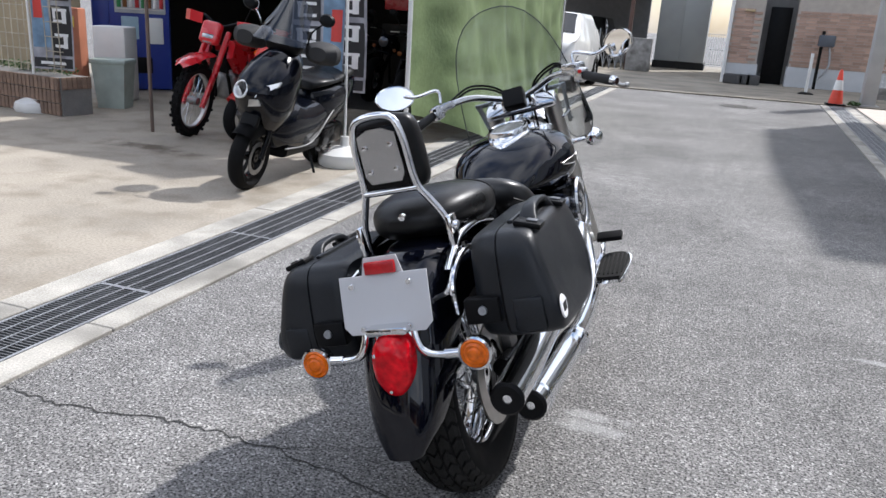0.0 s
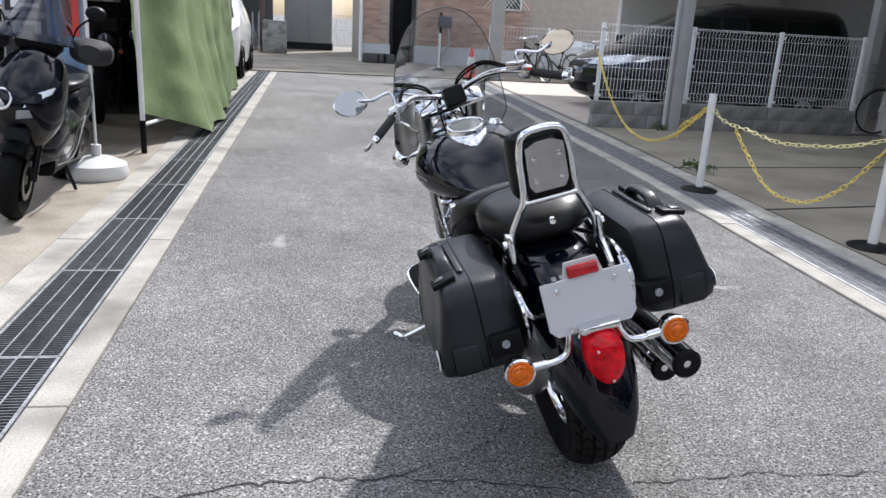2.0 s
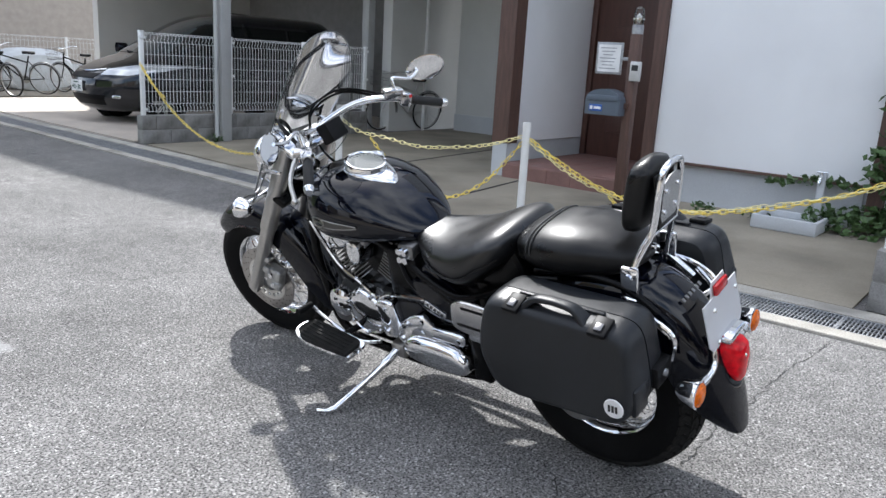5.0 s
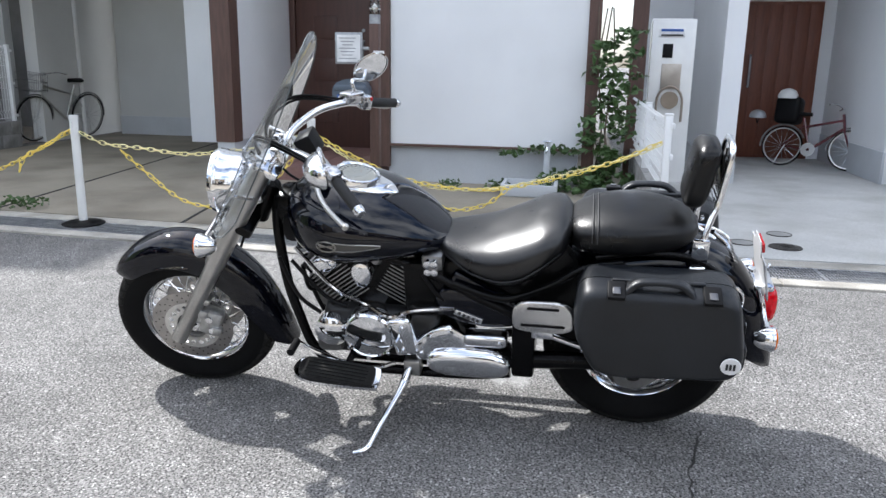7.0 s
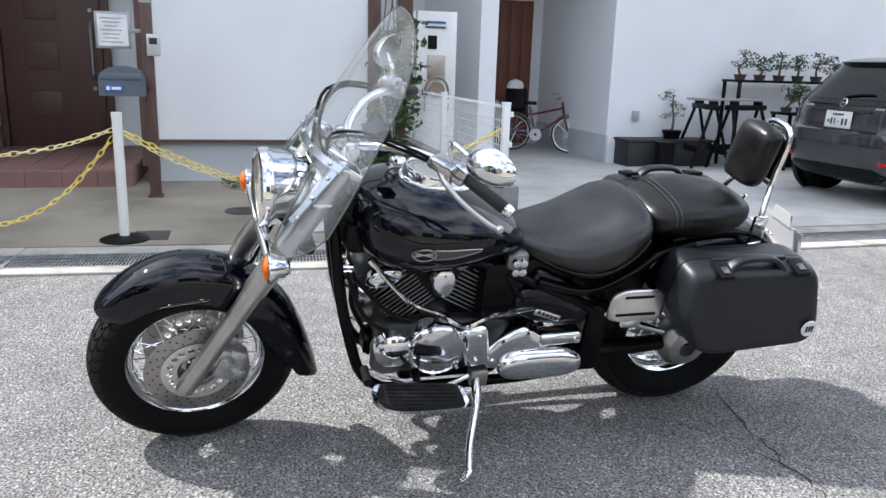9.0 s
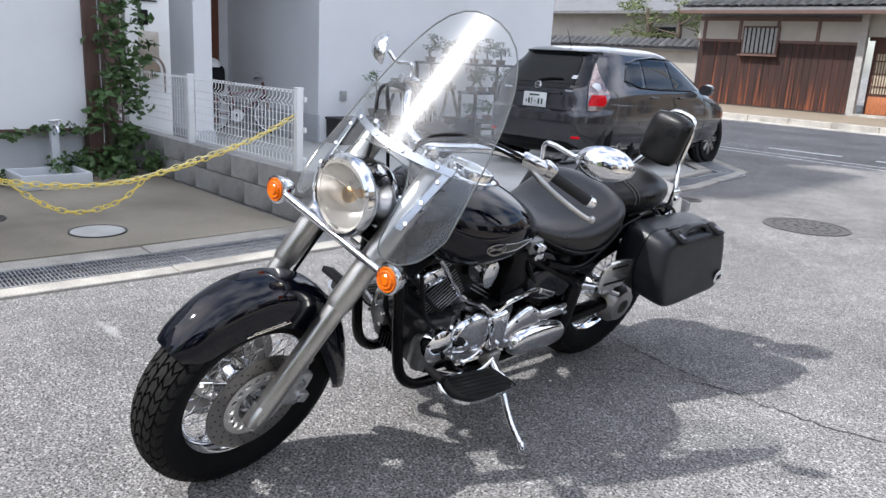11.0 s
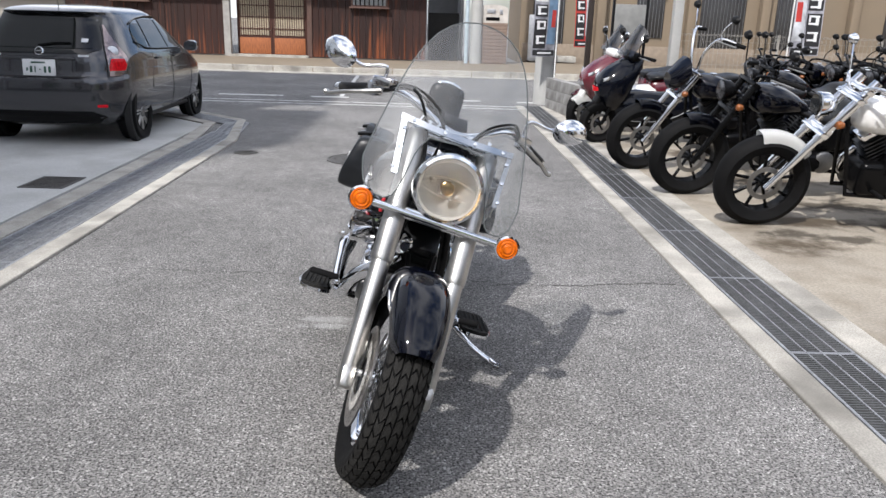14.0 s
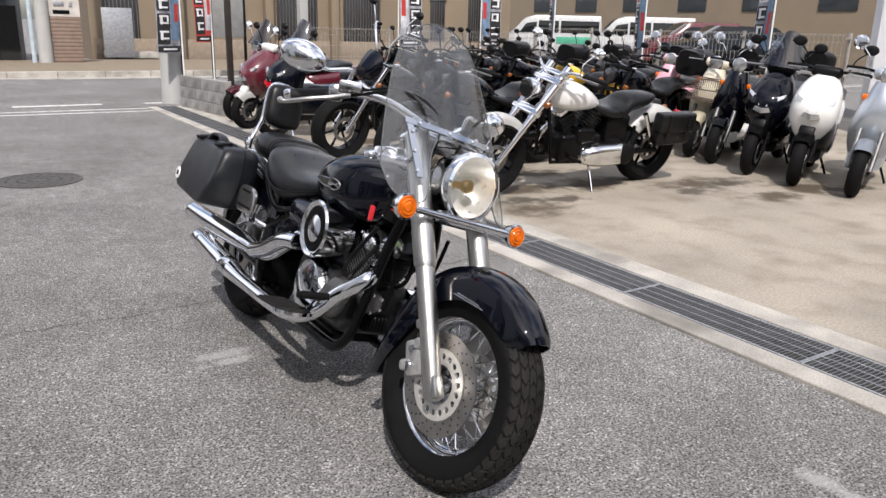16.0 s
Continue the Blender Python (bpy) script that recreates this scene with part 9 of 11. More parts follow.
part("window_sticker", box(B(), tail(0.43, 1.075, 0.012), (0.07, 0.004, 0.05), 0, pose(0, 0, 0, -42)), WHITE_INK, hatch, "small pale window sticker")
part("antenna", tube(B(), [(0, -1.16, 1.42), (0, -1.26, 1.60)], 0.004, 5), BLACK_PLASTIC, hatch)

VAN_BLACK = mat("black_car_paint", (0.006, 0.007, 0.010), 0.12, var=0.1, spec=0.5, coat=0.8)
van, skin, flank, tail, nose = shaped_car("van", pose(5.6, 13.4, 0.02, 0, 0, 90), VAN_BLACK, "glossy black people carrier parked nose out in a carport", "van",
    [(0.18, 0.70, 2.15, -2.25), (0.24, 0.80, 2.28, -2.34), (0.36, 0.87, 2.37, -2.40), (0.55, 0.90, 2.40, -2.40), (0.68, 0.90, 2.37, -2.40), (0.80, 0.895, 2.24, -2.40), (0.90, 0.885, 2.02, -2.39), (0.99, 0.875, 1.75, -2.38), (1.05, 0.862, 1.60, -2.37), (1.30, 0.80, 1.18, -2.33), (1.50, 0.745, 0.82, -2.27), (1.64, 0.70, 0.50, -2.20), (1.73, 0.62, 0.20, -2.10), (1.78, 0.50, -0.10, -1.95), (1.80, 0.30, -0.50, -1.6), (1.805, 0.06, -0.9, -1.2)],
    -0.3, (-1.45, 1.45), 0.33, 6.0, 3.2)
for s in (-1, 1):
    side = lambda y, z, off, s=s: flank(s, y, z, off)
    patch("side_window", side, [(1.08, -2.05, -0.98), (1.56, -1.95, -0.98)], (1.08, 1.56), CAR_GLASS, van, "dark tinted side window")
    patch("side_window", side, [(1.08, -0.92, 0.16), (1.56, -0.92, 0.16)], (1.08, 1.56), CAR_GLASS, van, "dark tinted side window")
    patch("side_window", side, [(1.06, 0.22, 1.32), (1.56, 0.22, 0.62)], (1.06, 1.56), CAR_GLASS, van, "dark tinted side window")
    front = lambda a, z, off, s=s: Vector((s * nose(a, z, off).x, *nose(a, z, off)[1:]))
    hl = patch("headlamp", front, [(0.72, 0.40, 0.66), (0.80, 0.42, 0.80), (0.90, 0.66, 0.855)], (0.72, 0.90), mat_once("bright_lamp", (0.62, 0.64, 0.66), 0.1, 0.5), van, "clear swept-back headlamp", off=0.008)
    part("fog_lamp", box(B(), nose(s * 0.58, 0.40, 0.01), (0.16, 0.05, 0.05), 0.015, pose(0, 0, 0, 0, 0, -25 * s)), CHROME, van)
    part("side_mirror", loft(B(), [oval(1.15 + y, w, 1.20, 1.04, 2.4, 16, cx=s * 0.99) for y, w in ((-0.05, 0.09), (0.03, 0.1), (0.1, 0.06))]), GLOSS_BLACK, van)
    part("grille_bar", tube(B(), [nose(s * x, z, 0.012) for x, z in ((0.0, 0.76), (0.2, 0.77), (0.42, 0.80))], 0.013, 8), CHROME, van)
    part("bonnet_gap", tube(B(), [nose(s * x, z, 0.002) for x, z in ((0.42, 0.83), (0.60, 0.90), (0.70, 1.0))], 0.005, 5), BLACK_INK, van)
    part("door_gap", tube(B(), [flank(s, 0.19, 0.26 + 0.08 * k, 0.0015) for k in range(10)], 0.004, 5), BLACK_INK, van)
# The glass colour is lifted to add brightness of reflections.
patch("windscreen", nose, [(1.06, -0.76, 0.76), (1.68, -0.58, 0.58)], (1.06, 1.68), mat("windscreen_glass", (0.05, 0.06, 0.065), 0.05, var=0.1, spec=0.7, coat=0.6), van, "windscreen with bright reflections")
patch("grille", nose, [(0.66, -0.30, 0.30), (0.74, -0.38, 0.38)], (0.66, 0.74), BLACK_PLASTIC, van)
patch("lower_grille", nose, [(0.27, -0.42, 0.42), (0.42, -0.48, 0.48)], (0.27, 0.42), BLACK_PLASTIC, van)
plate(van, nose(0.05, 0.53, 0.02), 0.33, 0.165, 180)
part("wiper", tube(B(), [nose(-0.55, 1.05, 0.015), nose(0.0, 1.07, 0.015), nose(0.1, 1.08, 0.015)], 0.008, 6), BLACK_PLASTIC, van)
suv = car(pose(-4.9, 16.3, 0.014, 0, 0, -90), PAINT_WHITE, "white compact car nosing out beside the shop",
          [(-2.0, 0.7), (-1.95, 1.2), (-1.8, 1.5), (-1.0, 1.6), (0, 1.6), (0.5, 1.45), (1.05, 1.1), (1.3, 1.03), (1.8, 0.95), (1.95, 0.78), (2.0, 0.5)],
          [(-2.0, 0.74), (-1.8, 0.84), (0, 0.85), (1.4, 0.84), (1.8, 0.78), (2.0, 0.6)], 4.0, 1.0, (-1.25, 1.25), 0.32, 0.2, 0.8,
          glass=((-1.5, -0.6, 0.1, 0.88, 0.1, 0), (-0.52, 0.75, 0.1, 0.88, 0, -0.4)), windscreen=(0.4, 1.05))
for s in (-1, 1):
    part("headlamp", box(B(), (s * 0.58, 1.87, 0.80), (0.30, 0.12, 0.12), 0.04, pose(0, 0, 0, 15, 0, -25 * s)), mat_once("bright_lamp", (0.62, 0.64, 0.66), 0.1, 0.5), suv)
    part("fog_recess", box(B(), (s * 0.60, 1.93, 0.46), (0.22, 0.1, 0.2), 0.04, pose(0, 0, 0, 0, 0, -20 * s)), BLACK_PLASTIC, suv)
part("grille", box(B(), (0, 1.97, 0.62), (0.9, 0.08, 0.22), 0.04), BLACK_PLASTIC, suv)
for k, (x, y, lab) in enumerate(((-26.0, -24.8, "white delivery van with green stripe beyond the fence"), (-28.9, -21.4, "white delivery van with green stripe beyond the fence"))):
    # White toned down in colour to lower the vans' brightness in the sun.
    v = car(pose(x, y, 0.014, 0, 0, -128), mat_once("dim_white_paint", (0.46, 0.47, 0.47), 0.35), lab,
            [(-2.4, 0.8), (-2.38, 1.9), (-2.3, 2.05), (0.9, 2.05), (1.5, 1.9), (2.1, 1.25), (2.3, 1.1), (2.4, 0.6)], [(-2.4, 0.82), (0, 0.86), (2.2, 0.84), (2.4, 0.7)], 4.8, 1.15, (-1.4, 1.5), 0.33, 0.25, 0.92, name="van", steps=40,
            glass=((-2.2, -0.3, 0.05, 0.8, 0, 0), (-0.2, 0.8, 0.05, 0.8, 0, 0), (0.9, 1.8, 0.05, 0.7, 0, -0.4)), windscreen=(1.4, 2.1))
    for s in (-1, 1):
        part("stripe", box(B(), (s * 0.862, -1.0, 0.85), (0.012, 1.8, 0.35), 0.004), mat_once("green_stripe", (0.05, 0.35, 0.22), 0.4), v)
car(pose(-22.6, -12.0, 0.014, 0, 0, -118), GLOSS_BLACK, "black car parked beyond the fence",
    [(-2.1, 0.8), (-2.0, 1.4), (-1.7, 1.6), (0.3, 1.6), (1.1, 1.15), (1.9, 0.95), (2.1, 0.6)], [(-2.1, 0.8), (0, 0.87), (1.8, 0.82), (2.1, 0.6)], 4.2, 1.0, (-1.3, 1.3), 0.34, 0.25, 0.85, steps=40, glass=((-1.6, -0.5, 0.05, 0.85, 0, 0), (-0.4, 0.9, 0.05, 0.85, 0, -0.4)), windscreen=(0.3, 1.1))
car(pose(-24.6, -15.0, 0.014, 0, 0, -118), PAINT_DARKRED, "dark red car parked beyond the fence",
    [(-2.1, 0.8), (-2.0, 1.5), (-1.7, 1.75), (0.3, 1.75), (1.1, 1.2), (1.9, 1.0), (2.1, 0.6)], [(-2.1, 0.8), (0, 0.87), (1.8, 0.82), (2.1, 0.6)], 4.2, 1.05, (-1.3, 1.3), 0.34, 0.25, 0.85, steps=40, glass=((-1.6, -0.5, 0.05, 0.85, 0, 0), (-0.4, 0.9, 0.05, 0.85, 0, -0.4)), windscreen=(0.4, 1.0))


# ---- bicycles ----
def bicycle(m, colour, label, R=0.33, seat_box=False):
    e = thing("bicycle", m, label, "bicycle")
    wb = 1.04 * R / 0.33
    for y, nm in ((0, "rear_wheel"), (wb, "front_wheel")):
        w = part(nm, lathe(B(), [(R - 0.02, -0.014), (R - 0.006, -0.016), (R, 0), (R - 0.006, 0.016), (R - 0.02, 0.014)], (0, y, R), (1, 0, 0), 40, True), RUBBER, e)
        part("rim", lathe(B(), [(R - 0.034, -0.009), (R - 0.02, -0.011), (R - 0.02, 0.011), (R - 0.034, 0.009)], (0, y, R), (1, 0, 0), 40, True), ALU, w)
        for k in range(16):
            a = k * math.tau / 16
            part("spoke", tube(B(), [(0.02 * (1 if k % 2 else -1), y + 0.02 * math.sin(a), R + 0.02 * math.cos(a)), (0, y + (R - 0.03) * math.sin(a + 0.25), R + (R - 0.03) * math.cos(a + 0.25))], 0.0018, 4), CHROME, w)
        part("mudguard", tube(B(), [(0, y + (R + 0.02) * math.sin(a), R + (R + 0.02) * math.cos(a)) for a in [radians(q) for q in range(-95, 66, 10)]], 0.012, 6), ALU_DARK, e)
    s = R / 0.33
    bb, st_, hd_ = (0, 0.43 * s, 0.29 * s), (0, 0.28 * s, 0.80 * s), (0, 0.88 * s, 0.80 * s)
    for a, b, r in ((bb, st_, 0.016), (bb, (0, 0.90 * s, 0.66 * s), 0.018), ((0, 0.32 * s, 0.66 * s), hd_, 0.016), ((0, 0, R), bb, 0.010), ((0, 0, R), (0, 0.31 * s, 0.70 * s), 0.009), ((0, 0.87 * s, 0.9 * s), (0, 0.93 * s, 0.60 * s), 0.018), ((0, 0.93 * s, 0.6 * s), (0, wb, R), 0.012)):
        part("frame_tube", tube(B(), [a, b], r, 8), colour, e)
    part("saddle", loft(B(), [oval(y * s, w, 0.9 * s, 0.84 * s, 2.5, 14) for y, w in ((0.14, 0.03), (0.18, 0.09), (0.28, 0.07), (0.40, 0.02))]), BLACK_PLASTIC, e)
    part("handlebar", tube(B(), curve([(-0.27, 0.72 * s, 1.0 * s), (-0.2, 0.80 * s, 1.02 * s), (0, 0.86 * s, 0.98 * s), (0.2, 0.80 * s, 1.02 * s), (0.27, 0.72 * s, 1.0 * s)], 4), 0.012, 8), CHROME, e)
    part("crank", lathe(B(), [(0.02, 0), (0.085, 0), (0.085, 0.006), (0.02, 0.006)], (0.05, bb[1], bb[2]), (1, 0, 0), 24, True), ALU, e)
    part("stand", tube(B(), [(0.08, 0.05, 0.25), (0.2, -0.02, 0.0)], 0.008, 6), ALU, e)
    bm = B()
    for k in range(9):
        x = -0.16 + 0.04 * k
        tube(bm, [(x, wb - 0.08, 0.98 * s), (x, wb - 0.08, 0.74 * s), (x, wb + 0.16, 0.74 * s), (x, wb + 0.18, 0.98 * s)], 0.003, 4)
    for z in (0.76, 0.87, 0.98):
        tube(bm, [(-0.17, wb - 0.08, z * s), (0.17, wb - 0.08, z * s), (0.17, wb + 0.17, z * s), (-0.17, wb + 0.17, z * s), (-0.17, wb - 0.08, z * s)], 0.004, 4)
    if not seat_box:
        part("basket", bm, ALU_DARK, e)["kind"] = "stuff"
    else:
        bm.free()
        part("child_seat", box(B(), (0, 0.02, 0.92 * s), (0.28, 0.30, 0.34), 0.06, None, 3), BLACK_PLASTIC, e, "black rear child seat")
    return e


bicycle(pose(4.3, 18.4, 0.02, 0, -8, 15), FRAME_BLACK, "dark city bicycle with a wire basket under the far house")
bicycle(pose(5.2, 19.0, 0.03, 0, -8, 40), FRAME_BLACK, "grey city bicycle leaning at the far wall")
bicycle(pose(6.3, 18.8, 0.03, 0, -8, 20), FRAME_BLACK, "dark bicycle at the far wall")
bicycle(pose(8.1, 10.7, 0.02, 0, -7, 82), ALU, "pale city bicycle in the carport behind the fence")
kid = bicycle(pose(7.45, 0.45, 0.016, 0, -10, 150), PAINT_DARKRED, "dark red bicycle with a black child seat in the entrance recess", 0.25, True)
for name_, c, r_, mt in (("helmet", (7.50, 0.42, 0.86), 0.12, WHITE_PLASTIC), ("helmet", (7.30, 0.80, 0.62), 0.10, STEEL)):
    e = thing(name_, Matrix.Translation(c), "pale cycle helmet hung on the bicycle in the recess", "helmet")
    part("shell", lathe(B(), [(r_, 0.0), (r_ * 0.97, r_ * 0.35), (r_ * 0.75, r_ * 0.75), (r_ * 0.35, r_ * 0.95), (0, r_)], (0, 0, 0), (0, 0, 1), 24), mt, e)
    part("strap", tube(B(), [(r_ * 0.9, 0, 0.0), (0, 0, -r_ * 0.7), (-r_ * 0.9, 0, 0.0)], 0.006, 6), BLACK_PLASTIC, e)


# ---- chain stands and chains ----
def stanchion(x, y, label):
    e = thing("chain_post", Matrix.Translation((x, y, 0.016)), label, "post", "chain posts along the drive")
    part("base", lathe(B(), [(0, 0.03), (0.03, 0.03), (0.12, 0.02), (0.15, 0.008), (0.15, 0)], (0, 0, 0), (0, 0, 1), 32), BLACK_PLASTIC, e, "black round rubber base")
    p = part("pole", tube(B(), [(0, 0, 0.02), (0, 0, 0.77)], 0.03, 18), WHITE_PLASTIC, e, "white plastic pole")
    part("cap", tube(B(), [(0, 0, 0.765), (0, 0, 0.80)], 0.032, 18), WHITE_PLASTIC, p)
    part("hook", tube(B(), [(-0.035, 0, 0.74), (0.035, 0, 0.74)], 0.01, 8), WHITE_PLASTIC, p)
    return e


stanchion(2.10, 6.58, "white plastic chain post on a black round base")
stanchion(2.43, 4.90, "white plastic chain post on a black round base")


def chain(pts, material, label, pitch=0.050, tangle=0.0, seed=1):
    """A run of oval plastic links along a sagging path."""
    rng = random.Random(seed)
    st_ = curve(pts, 24)
    dist, out, acc = 0.0, [], 0.0
    last = st_[0]
    for p in st_[1:]:
        d = (p - last).length
        while acc + d >= pitch:
            f = (pitch - acc) / d
            last = last + (p - last) * f
            d = (p - last).length
            out.append(last.copy())
            acc = 0.0
        acc += d
        last = p
    bm = B()
    for k in range(len(out) - 1):
        a, b = out[k], out[k + 1]
        t = (b - a).normalized()
        side = t.cross(Vector((0, 0, 1)))
        side = side.normalized() if side.length > 1e-4 else Vector((1, 0, 0))
        up = side.cross(t)
        rot = (math.pi / 2 if k % 2 else 0) + rng.uniform(-0.5, 0.5) + tangle * k
        n = side * math.cos(rot) + up * math.sin(rot)
        c = (a + b) / 2
        hl, hw = pitch * 0.70, 0.0140
        ring = [c + t * (hl * math.cos(q) * (1.0)) + n * (hw * math.sin(q)) for q in [j * math.tau / 10 for j in range(10)]]
        nn = t.cross(n)
        rows_ = []
        for j in range(10):
            o = (ring[j] - c).normalized()
            rows_.append([bm.verts.new(ring[j] + o * 0.0040 * math.cos(w) + nn * 0.0040 * math.sin(w)) for w in [z * math.tau / 5 for z in range(5)]])
        for j in range(10):
            r0, r1 = rows_[j], rows_[(j + 1) % 10]
            for z in range(5):
                bm.faces.new((r0[z], r0[(z + 1) % 5], r1[(z + 1) % 5], r1[z]))
    return tagged(part("plastic_chain", bm, material, recalc=False), label, "chain", "yellow chains along the drive")


def sag(a, b, d, n=5, side=0.0):
    a, b = Vector(a), Vector(b)
    return [a.lerp(b, k / n) + Vector((side * math.sin(k / n * math.pi), 0, -d * 4 * (k / n) * (1 - k / n))) for k in range(n + 1)]


chain(sag((2.62, 10.68, 1.0), (2.10, 6.58, 0.72), 0.66), YELLOW, "yellow plastic chain drooping from the fence to a post", 0.050, 0, 2)
chain(sag((2.62, 10.68, 1.02), (2.5, 9.9, 0.62), 0.05), YELLOW, "yellow plastic chain doubled at the fence end", 0.050, 0, 3)
chain([(2.10, 6.58, 0.72), (2.12, 6.38, 0.62), (2.18, 6.1, 0.585), (2.22, 5.8, 0.55), (2.28, 5.55, 0.565), (2.35, 5.2, 0.62), (2.43, 4.90, 0.72)], YELLOW_PALE, "faded yellow chain between the two posts", 0.050, 0.2, 4)
chain([(2.16, 6.3, 0.60), (2.18, 6.1, 0.42), (2.23, 5.82, 0.20), (2.30, 5.5, 0.17), (2.37, 5.2, 0.34), (2.43, 4.90, 0.70)], YELLOW, "yellow chain hanging low between the posts", 0.050, 0, 5)
chain([(2.10, 6.58, 0.74), (2.09, 6.8, 0.60), (2.08, 7.0, 0.50), (2.06, 7.05, 0.36)], YELLOW, "yellow chain end tied at a post", 0.050, 0, 6)
chain([(2.43, 4.90, 0.72), (2.43, 4.6, 0.56), (2.42, 4.25, 0.42), (2.41, 3.9, 0.36), (2.40, 3.55, 0.36), (2.385, 3.1, 0.46), (2.375, 2.7, 0.60), (2.37, 2.42, 0.74)], YELLOW, "yellow chain from a post to the wire fence", 0.050, 0, 7)
chain([(2.43, 4.90, 0.70), (2.44, 4.55, 0.50), (2.43, 4.2, 0.39), (2.42, 3.85, 0.345), (2.40, 3.5, 0.37), (2.39, 3.1, 0.475), (2.38, 2.72, 0.59), (2.37, 2.43, 0.72)], YELLOW_PALE, "faded yellow chain twisted beside another", 0.050, 0.3, 8)
chain([(2.42, 4.2, 0.40), (2.40, 4.0, 0.25), (2.40, 3.82, 0.20), (2.40, 3.6, 0.25), (2.40, 3.45, 0.37)], YELLOW, "yellow chain loop hanging low", 0.050, 0, 9)

# ---- traffic cone and posts at the lane end ----
e = thing("traffic_cone", Matrix.Translation((2.52, 18.55, 0.03)), "red traffic cone with a white band at the lane end", "cone")
part("base", box(B(), (0, 0, 0.015), (0.36, 0.36, 0.03), 0.01), BLACK_PLASTIC, e)
part("cone", lathe(B(), [(0.14, 0.03), (0.03, 0.70), (0.02, 0.71), (0, 0.71)], (0, 0, 0), (0, 0, 1), 28), mat("cone_red", (0.65, 0.06, 0.03), 0.5, var=0.12), e)
part("band", lathe(B(), [(0.098, 0.30), (0.066, 0.50)], (0, 0, 0), (0, 0, 1), 28), WHITE_PLASTIC, e)
e = thing("steel_column", Matrix.Translation((3.16, 18.9, 0.02)), "tall grey square steel column at the lane end", "column")
part("shaft", box(B(), (0, 0, 2.2), (0.26, 0.3, 4.4), 0.01), GREY_PAINT, e)
part("plate", box(B(), (0, 0, 0.02), (0.4, 0.44, 0.04), 0.006), GREY_PAINT, e)
e = thing("chain_post", Matrix.Translation((2.2, 21.3, 0.03)), "white plastic chain post before the brick house", "post")
part("pole", tube(B(), [(0, 0, 0), (0, 0, 0.95)], 0.035, 14), WHITE_PLASTIC, e)
part("base", lathe(B(), [(0, 0.05), (0.1, 0.05), (0.18, 0.01), (0.18, 0)], (0, 0, 0), (0, 0, 1), 24), BLACK_PLASTIC, e)

# ---- north end: brick house, shed, gate ----
BRICK = mat("pink_brown_brick", (0.42, 0.29, 0.23), 0.8, var=0.12, scale=3, bump=0.002, fine=0.1, each=0.22)
BRICK_JOINT = mat("brick_joint", (0.40, 0.36, 0.32), 0.9, var=0.1)
hb_ = thing("brick_house", Matrix.Identity(4), "house faced in pinkish brown brick tiles with a dark recessed entrance", "house")
wallbox("wall", 0.32, 1.10, 24.0, 24.3, 0.55, 4.2, BRICK_JOINT, hb_)
wallbox("wall", 1.92, 9.5, 24.0, 24.3, 0.55, 4.2, BRICK_JOINT, hb_)
wallbox("foundation", 0.28, 1.14, 23.97, 24.3, 0, 0.55, FOUNDATION, hb_)
wallbox("foundation", 1.88, 9.5, 23.97, 24.3, 0, 0.55, FOUNDATION, hb_)
# The entrance's shade is painted into this wall's colour.
wallbox("recess_wall", 1.0, 2.2, 25.0, 25.1, 0, 4.2, SHADE_WALL, hb_)
wallbox("upper_wall", 0.32, 9.5, 24.0, 30, 4.2, 7.5, BRICK_JOINT, hb_)
wallbox("side_wall", 0.32, 0.5, 24.3, 30, 0, 4.2, BRICK_JOINT, hb_)
bm = box(B(), (0, 0, 0), (0.235, 0.02, 0.066), 0.003, None, 1)
brick_me = bpy.data.meshes.new("brick")
bm.to_mesh(bm_me := brick_me)
bm.free()
brick_me.materials.append(BRICK)
n_ = 0
for r in range(19):
    z = 0.60 + r * 0.076
    for x0, x1 in ((0.32, 1.10), (1.92, 5.4)):
        x = x0 + (0.12 if r % 2 else 0.24) / 2 + 0.06
        while x + 0.118 < x1:
            share("brick", brick_me, hb_, Matrix.Translation((x, 23.99, z)))
            x += 0.246
wd = part("window", box(B(), (4.6, 23.96, 2.15), (0.9, 0.06, 0.9), 0.005), WHITE_COAT, hb_)
part("pane", box(B(), (4.6, 23.925, 2.15), (0.8, 0.01, 0.8)), WIN_GLASS, wd)
for k in range(7):
    part("lattice", box(B(), (4.6 - 0.36 + k * 0.12, 23.90, 2.15), (0.015, 0.01, 1.1), 0, pose(0, 0, 0, 0, 40)), WHITE_COAT, wd)
    part("lattice", box(B(), (4.6 - 0.36 + k * 0.12, 23.905, 2.15), (0.015, 0.01, 1.1), 0, pose(0, 0, 0, 0, -40)), WHITE_COAT, wd)
part("door", box(B(), (1.55, 24.6, 1.05), (0.55, 0.06, 2.1), 0.01), BLACK_PLASTIC, hb_, "black entrance gate leaf")
part("wall_lamp", box(B(), (0.72, 23.95, 1.95), (0.25, 0.08, 0.06), 0.02), mat("lamp_bronze", (0.5, 0.4, 0.25), 0.4, 0.6), hb_)
part("downpipe", tube(B(), [(0.27, 23.9, 0), (0.27, 23.9, 4)], 0.05, 10), WHITE_PLASTIC, hb_)
e = thing("gas_meter", Matrix.Translation((2.6, 23.7, 0.03)), "dark meter box with pipes at the brick wall", "meter")
part("stand", tube(B(), [(0, 0, 0), (0, 0, 1.5)], 0.04, 8), BLACK_PLASTIC, e)
part("meter_box", box(B(), (0.1, -0.05, 1.25), (0.4, 0.2, 0.3), 0.04), mat("slate_box", (0.08, 0.09, 0.11), 0.5), e)
part("pipe", tube(B(), curve([(0.2, 0, 1.1), (0.25, -0.05, 0.6), (0.0, 0, 0.2)], 5), 0.025, 8), STEEL, e)
